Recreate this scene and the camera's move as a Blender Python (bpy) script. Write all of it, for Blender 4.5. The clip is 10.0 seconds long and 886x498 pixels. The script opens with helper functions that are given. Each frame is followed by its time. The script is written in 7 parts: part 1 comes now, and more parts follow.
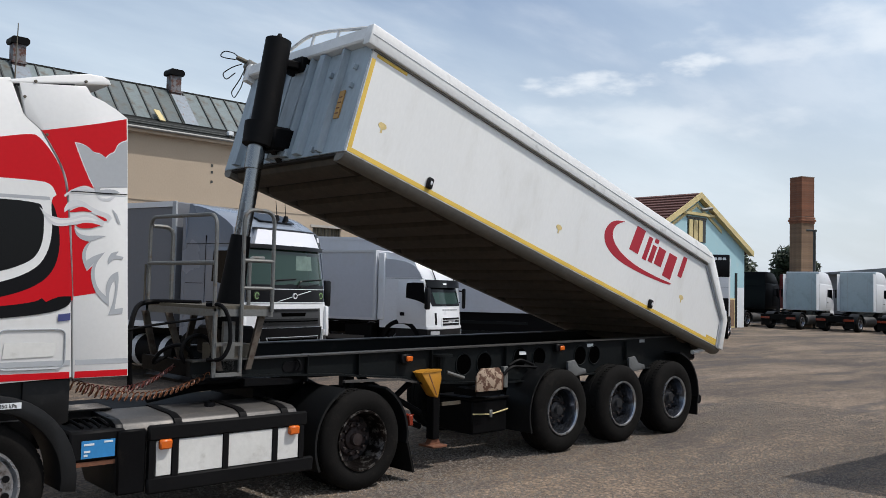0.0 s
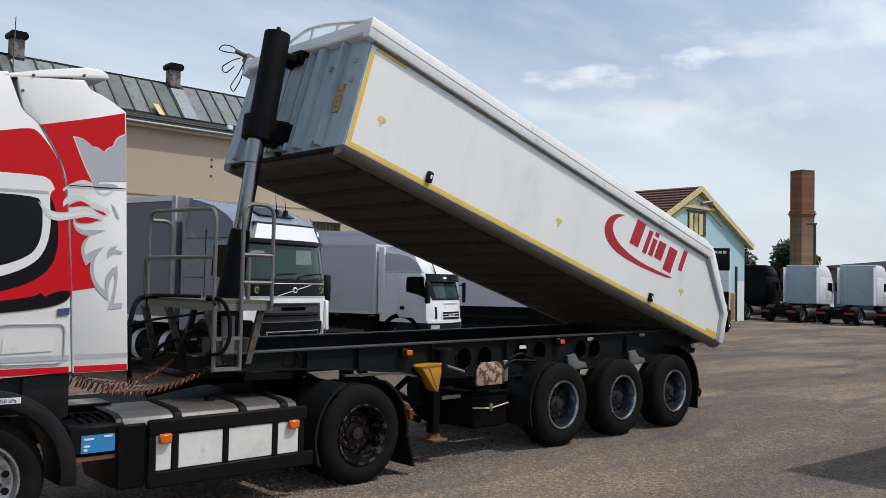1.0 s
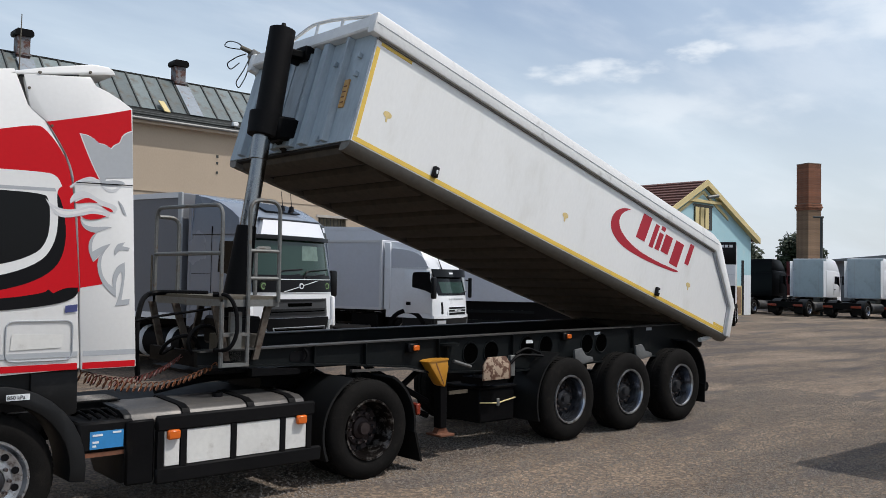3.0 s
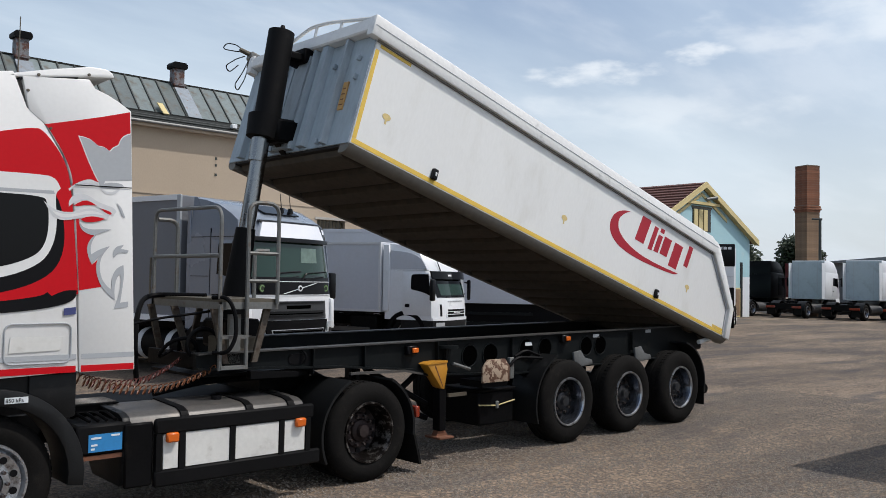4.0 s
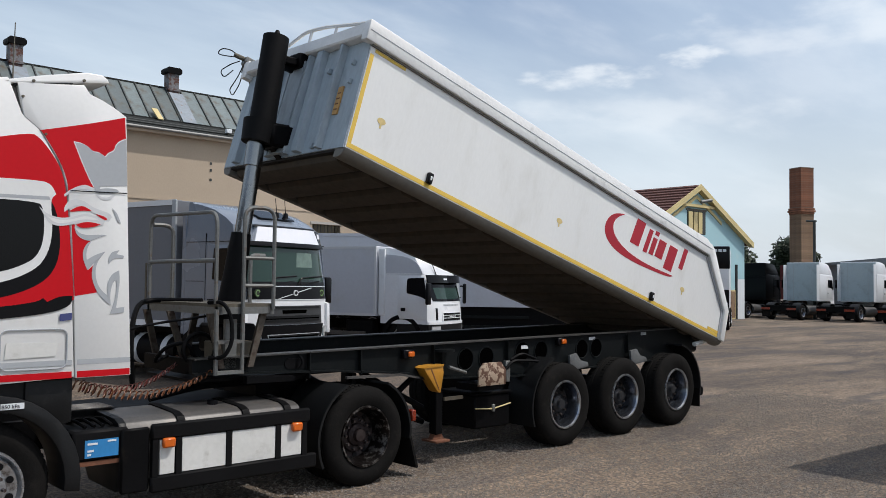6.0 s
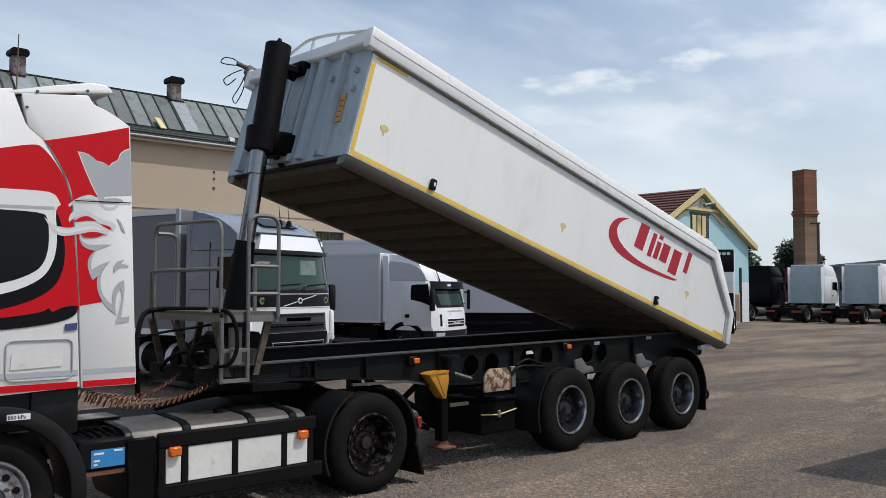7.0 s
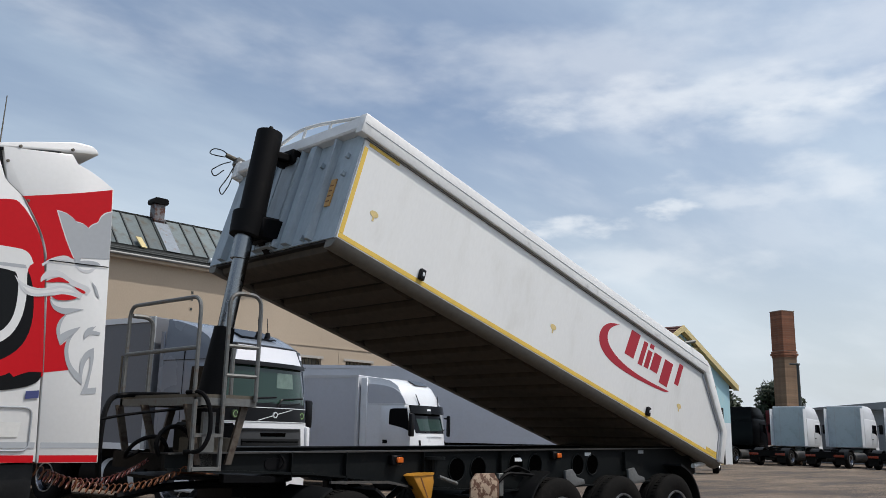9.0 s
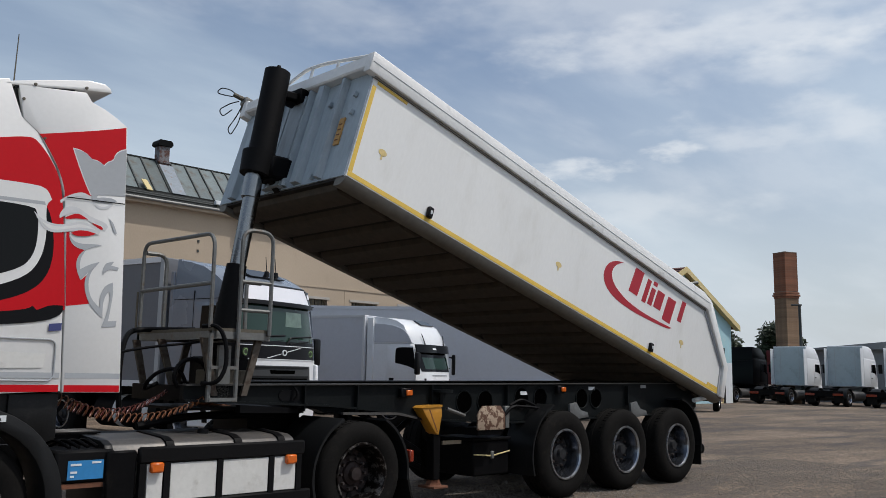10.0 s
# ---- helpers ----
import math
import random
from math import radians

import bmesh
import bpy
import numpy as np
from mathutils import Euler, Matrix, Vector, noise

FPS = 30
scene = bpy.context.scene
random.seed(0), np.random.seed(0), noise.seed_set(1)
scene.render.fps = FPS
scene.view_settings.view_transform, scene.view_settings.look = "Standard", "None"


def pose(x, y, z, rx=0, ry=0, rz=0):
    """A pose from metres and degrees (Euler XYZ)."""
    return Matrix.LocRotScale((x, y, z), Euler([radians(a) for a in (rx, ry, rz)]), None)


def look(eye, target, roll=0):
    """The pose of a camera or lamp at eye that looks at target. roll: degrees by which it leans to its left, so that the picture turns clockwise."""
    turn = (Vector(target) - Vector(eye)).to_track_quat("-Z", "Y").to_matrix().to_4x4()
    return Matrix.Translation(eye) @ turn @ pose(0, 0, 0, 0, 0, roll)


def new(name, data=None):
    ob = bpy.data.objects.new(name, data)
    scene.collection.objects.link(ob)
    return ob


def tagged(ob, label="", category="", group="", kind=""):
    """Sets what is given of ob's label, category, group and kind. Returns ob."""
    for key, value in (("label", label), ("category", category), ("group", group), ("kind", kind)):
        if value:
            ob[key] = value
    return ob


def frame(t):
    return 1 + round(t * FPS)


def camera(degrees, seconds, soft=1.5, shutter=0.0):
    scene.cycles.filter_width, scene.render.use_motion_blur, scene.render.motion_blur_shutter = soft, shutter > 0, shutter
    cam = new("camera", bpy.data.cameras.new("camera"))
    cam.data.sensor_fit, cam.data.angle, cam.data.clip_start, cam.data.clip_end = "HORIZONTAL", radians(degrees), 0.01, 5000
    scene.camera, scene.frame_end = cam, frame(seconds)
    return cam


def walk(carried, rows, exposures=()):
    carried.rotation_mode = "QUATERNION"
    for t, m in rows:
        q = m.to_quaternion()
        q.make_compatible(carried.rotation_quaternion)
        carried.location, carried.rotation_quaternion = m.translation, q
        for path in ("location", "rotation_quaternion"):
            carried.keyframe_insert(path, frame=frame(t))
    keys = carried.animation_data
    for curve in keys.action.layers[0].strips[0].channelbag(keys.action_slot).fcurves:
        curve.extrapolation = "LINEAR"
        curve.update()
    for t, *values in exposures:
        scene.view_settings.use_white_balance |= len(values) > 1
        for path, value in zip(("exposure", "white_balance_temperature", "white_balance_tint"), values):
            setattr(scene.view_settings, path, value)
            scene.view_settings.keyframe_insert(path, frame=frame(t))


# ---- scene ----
cam = camera(54.3, 10.0, soft=0.5)
PATH = [
    (0, (-5.501, -7.016, 2.059), (-4.133, -5.56, 2.151), 1.4),
    (0.5, (-5.505, -7.025, 2.063), (-4.139, -5.567, 2.15), 1.3),
    (1, (-5.487, -7.005, 2.059), (-4.119, -5.549, 2.137), 1.3),
    (1.5, (-5.499, -7.011, 2.056), (-4.133, -5.553, 2.129), 1.2),
    (2, (-5.502, -7.024, 2.06), (-4.141, -5.56, 2.131), 1.0),
    (2.5, (-5.492, -7.008, 2.052), (-4.133, -5.542, 2.119), 1.0),
    (4, (-5.49, -6.992, 2.058), (-4.129, -5.529, 2.13), 1.0),
    (4.5, (-5.483, -6.984, 2.053), (-4.118, -5.525, 2.127), 0.8),
    (5, (-5.486, -6.994, 2.056), (-4.117, -5.538, 2.129), 0.8),
    (5.5, (-5.495, -7.003, 2.056), (-4.124, -5.548, 2.131), 0.9),
    (7, (-5.506, -6.994, 2.057), (-4.143, -5.533, 2.152), 0.1),
    (7.5, (-5.504, -6.877, 2.05), (-4.135, -5.421, 2.138), 1.1),
    (8, (-5.487, -6.751, 1.994), (-4.088, -5.325, 2.082), -0.7),
    (8.5, (-5.326, -6.63, 1.779), (-3.926, -5.208, 1.899), 0.6),
    (8.6, (-5.327, -6.634, 1.746), (-3.935, -5.216, 1.935), 0.7),
    (8.7, (-5.330, -6.641, 1.691), (-3.950, -5.232, 1.978), 0.8),
    (8.8, (-5.333, -6.646, 1.647), (-3.958, -5.241, 1.993), 0.8),
    (9, (-5.339, -6.656, 1.555), (-3.971, -5.258, 1.973), 1.2),
    (9.5, (-5.415, -6.671, 1.484), (-4.028, -5.267, 1.807), 1.4),
    (10, (-5.46, -6.716, 1.474), (-4.08, -5.298, 1.762), 1.1),
]
walk(cam, [(t, look(eye, target, roll)) for t, eye, target, roll in PATH],
     exposures=[(0.0, -0.16), (8.5, -0.17), (9.0, -0.27), (9.5, -0.47), (10.0, -0.42)])

# ---------------------------------------------------------------- light
SUN_EL, SUN_AZ = 58.0, (0.66, -0.75)
# bearing, height, half width, half height in degrees, raggedness, amount
CLOUDS = ((37.5, 13.5, 4.2, 0.62, 26, 0.62), (30.4, 14.5, 1.6, 0.6, 30, 0.60), (33.0, 11.1, 8.0, 1.2, 16, 0.34),
          (22.5, 15.7, 7.0, 1.3, 16, 0.40), (27.0, 21.4, 13.0, 1.5, 12, 0.50), (18.0, 19.5, 10.0, 1.3, 12, 0.40),
          (24.0, 24.5, 22.0, 3.0, 7, 0.35), (56.0, 24.0, 14.0, 2.0, 9, 0.22))
world = bpy.data.worlds.new("sky")
scene.world = world
world.use_nodes = True
wn = world.node_tree.nodes
wl = world.node_tree.links
wn.clear()
w_out = wn.new("ShaderNodeOutputWorld")
w_bg = wn.new("ShaderNodeBackground")
w_sky = wn.new("ShaderNodeTexSky")
w_sky.sky_type = "NISHITA"
w_sky.sun_disc = False
w_sky.sun_elevation = radians(SUN_EL)
w_sky.sun_rotation = math.atan2(SUN_AZ[0], SUN_AZ[1])
w_sky.dust_density = 2.5
w_sky.ozone_density = 1.0
w_co = wn.new("ShaderNodeTexCoord")
w_sep = wn.new("ShaderNodeSeparateXYZ")
wl.new(w_co.outputs["Generated"], w_sep.inputs[0])
# clouds lie on a high flat layer: direction divided by its height
w_up = wn.new("ShaderNodeMath"); w_up.operation = "MAXIMUM"; w_up.inputs[1].default_value = 0.0
wl.new(w_sep.outputs["Z"], w_up.inputs[0])
w_add = wn.new("ShaderNodeMath"); w_add.operation = "ADD"; w_add.inputs[1].default_value = 0.16
wl.new(w_up.outputs[0], w_add.inputs[0])
w_div = wn.new("ShaderNodeVectorMath"); w_div.operation = "DIVIDE"
w_cmb = wn.new("ShaderNodeCombineXYZ")
for i in range(3):
    wl.new(w_add.outputs[0], w_cmb.inputs[i])
wl.new(w_co.outputs["Generated"], w_div.inputs[0])
wl.new(w_cmb.outputs[0], w_div.inputs[1])


def cloud_layer(scale, low, high, seed, stretch):
    mp = wn.new("ShaderNodeMapping")
    mp.inputs["Location"].default_value = (seed, seed * 0.7, 0)
    mp.inputs["Rotation"].default_value = (0, 0, radians(-40))
    mp.inputs["Scale"].default_value = stretch
    wl.new(w_div.outputs[0], mp.inputs[0])
    nz = wn.new("ShaderNodeTexNoise")
    nz.inputs["Scale"].default_value = scale
    nz.inputs["Detail"].default_value = 7
    nz.inputs["Roughness"].default_value = 0.55
    wl.new(mp.outputs[0], nz.inputs["Vector"])
    rp = wn.new("ShaderNodeMapRange")
    rp.interpolation_type = "SMOOTHSTEP"
    rp.inputs["From Min"].default_value, rp.inputs["From Max"].default_value = low, high
    wl.new(nz.outputs["Fac"], rp.inputs["Value"])
    return rp.outputs[0]


CLOUD_HIGH = cloud_layer(0.55, 0.28, 0.82, 5.6, (0.6, 1.5, 1))
CLOUD_LOW = cloud_layer(1.6, 0.46, 0.70, 2.2, (0.7, 1.5, 1))
w_m1 = wn.new("ShaderNodeMix"); w_m1.data_type = "RGBA"
w_m1.inputs["B"].default_value = (6.1, 7.1, 7.8, 1)
w_f1 = wn.new("ShaderNodeMath"); w_f1.operation = "MULTIPLY"; w_f1.inputs[1].default_value = 0.85
wl.new(CLOUD_HIGH, w_f1.inputs[0])
wl.new(w_f1.outputs[0], w_m1.inputs["Factor"])
wl.new(w_sky.outputs[0], w_m1.inputs["A"])
w_m2 = wn.new("ShaderNodeMix"); w_m2.data_type = "RGBA"
w_m2.inputs["B"].default_value = (8.4, 8.6, 8.8, 1)
w_f2 = wn.new("ShaderNodeMath"); w_f2.operation = "MULTIPLY"; w_f2.inputs[1].default_value = 0.22
wl.new(CLOUD_LOW, w_f2.inputs[0])
wl.new(w_f2.outputs[0], w_m2.inputs["Factor"])
wl.new(w_m1.outputs["Result"], w_m2.inputs["A"])
# separate fair-weather clouds, each round its own bearing and height


def cloud_patch(bearing, height, wide, tall, ragged, amount, below):
    """A ragged oval of bright cloud: degrees of bearing, height and half sizes."""
    a, h = radians(bearing), radians(height)
    ahead = Vector((math.cos(a) * math.cos(h), math.sin(a) * math.cos(h), math.sin(h)))
    side = Vector((-math.sin(a), math.cos(a), 0))
    over = ahead.cross(side)
    nz = wn.new("ShaderNodeTexNoise")
    nz.inputs["Scale"].default_value, nz.inputs["Detail"].default_value = ragged, 7
    mp = wn.new("ShaderNodeMapping")
    mp.inputs["Scale"].default_value = (1, 1, 2.6)
    wl.new(w_co.outputs["Generated"], mp.inputs[0]); wl.new(mp.outputs[0], nz.inputs["Vector"])
    parts = []
    for axis, size in ((side, wide), (over, tall)):
        d = wn.new("ShaderNodeVectorMath"); d.operation = "DOT_PRODUCT"
        d.inputs[1].default_value = axis / math.sin(radians(size))
        wl.new(w_co.outputs["Generated"], d.inputs[0])
        q = wn.new("ShaderNodeMath"); q.operation = "POWER"; q.inputs[1].default_value = 2.0
        ab = wn.new("ShaderNodeMath"); ab.operation = "ABSOLUTE"
        wl.new(d.outputs["Value"], ab.inputs[0]); wl.new(ab.outputs[0], q.inputs[0])
        parts.append(q.outputs[0])
    sm = wn.new("ShaderNodeMath"); sm.operation = "ADD"
    wl.new(parts[0], sm.inputs[0]); wl.new(parts[1], sm.inputs[1])
    # the far side of the sky stays clear
    fd = wn.new("ShaderNodeVectorMath"); fd.operation = "DOT_PRODUCT"; fd.inputs[1].default_value = ahead
    wl.new(w_co.outputs["Generated"], fd.inputs[0])
    fg = wn.new("ShaderNodeMath"); fg.operation = "GREATER_THAN"; fg.inputs[1].default_value = 0.3
    wl.new(fd.outputs["Value"], fg.inputs[0])
    rg = wn.new("ShaderNodeMath"); rg.operation = "MULTIPLY_ADD"; rg.inputs[1].default_value, rg.inputs[2].default_value = 6.5, -3.25
    wl.new(nz.outputs["Fac"], rg.inputs[0])
    ad = wn.new("ShaderNodeMath"); ad.operation = "ADD"
    wl.new(sm.outputs[0], ad.inputs[0]); wl.new(rg.outputs[0], ad.inputs[1])
    mr = wn.new("ShaderNodeMapRange"); mr.interpolation_type = "SMOOTHSTEP"
    mr.inputs["From Min"].default_value, mr.inputs["From Max"].default_value = 1.7, -0.9
    mr.inputs["To Max"].default_value = amount
    wl.new(ad.outputs[0], mr.inputs["Value"])
    mu = wn.new("ShaderNodeMath"); mu.operation = "MULTIPLY"
    wl.new(mr.outputs[0], mu.inputs[0]); wl.new(fg.outputs[0], mu.inputs[1])
    mx = wn.new("ShaderNodeMix"); mx.data_type = "RGBA"
    mx.inputs["B"].default_value = (7.6, 7.8, 8.0, 1)
    wl.new(mu.outputs[0], mx.inputs["Factor"]); wl.new(below, mx.inputs["A"])
    return mx.outputs["Result"]


w_top = w_m2.outputs["Result"]
for row in CLOUDS:
    w_top = cloud_patch(*row, w_top)
# pale haze towards the horizon
w_hz = wn.new("ShaderNodeMapRange")
w_hz.interpolation_type = "SMOOTHSTEP"
w_hz.inputs["From Min"].default_value, w_hz.inputs["From Max"].default_value = 0.42, -0.02
w_hz.inputs["To Max"].default_value = 0.75
wl.new(w_sep.outputs["Z"], w_hz.inputs["Value"])
w_m3 = wn.new("ShaderNodeMix"); w_m3.data_type = "RGBA"
w_m3.inputs["B"].default_value = (5.1, 5.6, 6.15, 1)
wl.new(w_hz.outputs[0], w_m3.inputs["Factor"])
wl.new(w_top, w_m3.inputs["A"])
wl.new(w_m3.outputs["Result"], w_bg.inputs["Color"])
w_bg.inputs["Strength"].default_value = 0.158
wl.new(w_bg.outputs[0], w_out.inputs[0])

sun = new("sun", bpy.data.lights.new("sun", "SUN"))
sun.data.energy, sun.data.angle, sun.data.color = 3.45, radians(0.6), (1.0, 0.965, 0.92)
to_sun = Vector((SUN_AZ[0] * math.cos(radians(SUN_EL)), SUN_AZ[1] * math.cos(radians(SUN_EL)), math.sin(radians(SUN_EL))))
sun.rotation_euler = (-to_sun).to_track_quat("-Z", "Y").to_euler()
sun.location = (20, -20, 40)

# ---------------------------------------------------------------- materials


def mat(name, col, rough=0.6, metal=0.0, vary=0.12, grain=40.0, stain=2.0, bump=0.1, dirt=None, dirt_at=(0.58, 0.75), coat=0.0, per_object=0.0, squash=(1, 1, 1), spec=0.5):
    """Procedural surface: a base colour with fine grain, broad variation, optional dirt patches, and fine relief."""
    m = bpy.data.materials.new(name)
    m.use_nodes = True
    nt, n, l = m.node_tree, m.node_tree.nodes, m.node_tree.links
    b = n["Principled BSDF"]
    b.inputs["Roughness"].default_value, b.inputs["Metallic"].default_value = rough, metal
    b.inputs["Coat Weight"].default_value = coat
    b.inputs["Specular IOR Level"].default_value = spec
    tc = n.new("ShaderNodeTexCoord")
    mp = n.new("ShaderNodeMapping")
    mp.inputs["Scale"].default_value = squash
    l.new(tc.outputs["Object"], mp.inputs[0])
    fine, broad = n.new("ShaderNodeTexNoise"), n.new("ShaderNodeTexNoise")
    for t, s, d in ((fine, grain, 4), (broad, stain, 6)):
        t.inputs["Scale"].default_value, t.inputs["Detail"].default_value = s, d
        l.new(mp.outputs[0], t.inputs["Vector"])
    mx = n.new("ShaderNodeMath"); mx.operation = "ADD"
    l.new(fine.outputs["Fac"], mx.inputs[0]); l.new(broad.outputs["Fac"], mx.inputs[1])
    rg = n.new("ShaderNodeMapRange")
    rg.inputs["From Min"].default_value, rg.inputs["From Max"].default_value = 0.6, 1.4
    rg.inputs["To Min"].default_value, rg.inputs["To Max"].default_value = 1 - vary, 1 + vary
    l.new(mx.outputs[0], rg.inputs["Value"])
    mul = n.new("ShaderNodeVectorMath"); mul.operation = "SCALE"
    mul.inputs[0].default_value = col[:3]
    l.new(rg.outputs[0], mul.inputs["Scale"])
    out = mul.outputs[0]
    if per_object:
        oi = n.new("ShaderNodeObjectInfo")
        r2 = n.new("ShaderNodeMapRange")
        r2.inputs["To Min"].default_value, r2.inputs["To Max"].default_value = 1 - per_object, 1 + per_object
        l.new(oi.outputs["Random"], r2.inputs["Value"])
        m2 = n.new("ShaderNodeVectorMath"); m2.operation = "SCALE"
        l.new(out, m2.inputs[0]); l.new(r2.outputs[0], m2.inputs["Scale"])
        out = m2.outputs[0]
    if dirt:
        dn = n.new("ShaderNodeTexNoise")
        dn.inputs["Scale"].default_value, dn.inputs["Detail"].default_value, dn.inputs["Roughness"].default_value = stain * 2.3, 8, 0.65
        l.new(mp.outputs[0], dn.inputs["Vector"])
        dr = n.new("ShaderNodeMapRange"); dr.interpolation_type = "SMOOTHSTEP"
        dr.inputs["From Min"].default_value, dr.inputs["From Max"].default_value = dirt_at
        l.new(dn.outputs["Fac"], dr.inputs["Value"])
        mix = n.new("ShaderNodeMix"); mix.data_type = "RGBA"
        mix.inputs["B"].default_value = (*dirt, 1)
        l.new(dr.outputs[0], mix.inputs["Factor"]); l.new(out, mix.inputs["A"])
        out = mix.outputs["Result"]
    l.new(out, b.inputs["Base Color"])
    rr = n.new("ShaderNodeMapRange")
    rr.inputs["To Min"].default_value, rr.inputs["To Max"].default_value = max(0.02, rough - 0.08), min(1, rough + 0.1)
    l.new(broad.outputs["Fac"], rr.inputs["Value"]); l.new(rr.outputs[0], b.inputs["Roughness"])
    if bump:
        bp = n.new("ShaderNodeBump")
        bp.inputs["Strength"].default_value, bp.inputs["Distance"].default_value = bump, 0.01
        l.new(fine.outputs["Fac"], bp.inputs["Height"]); l.new(bp.outputs[0], b.inputs["Normal"])
    return m


def glass_dark(name, col, rough=0.04):
    m = mat(name, col, rough, 0, 0.05, 5, 1, 0, spec=0.2)
    return m


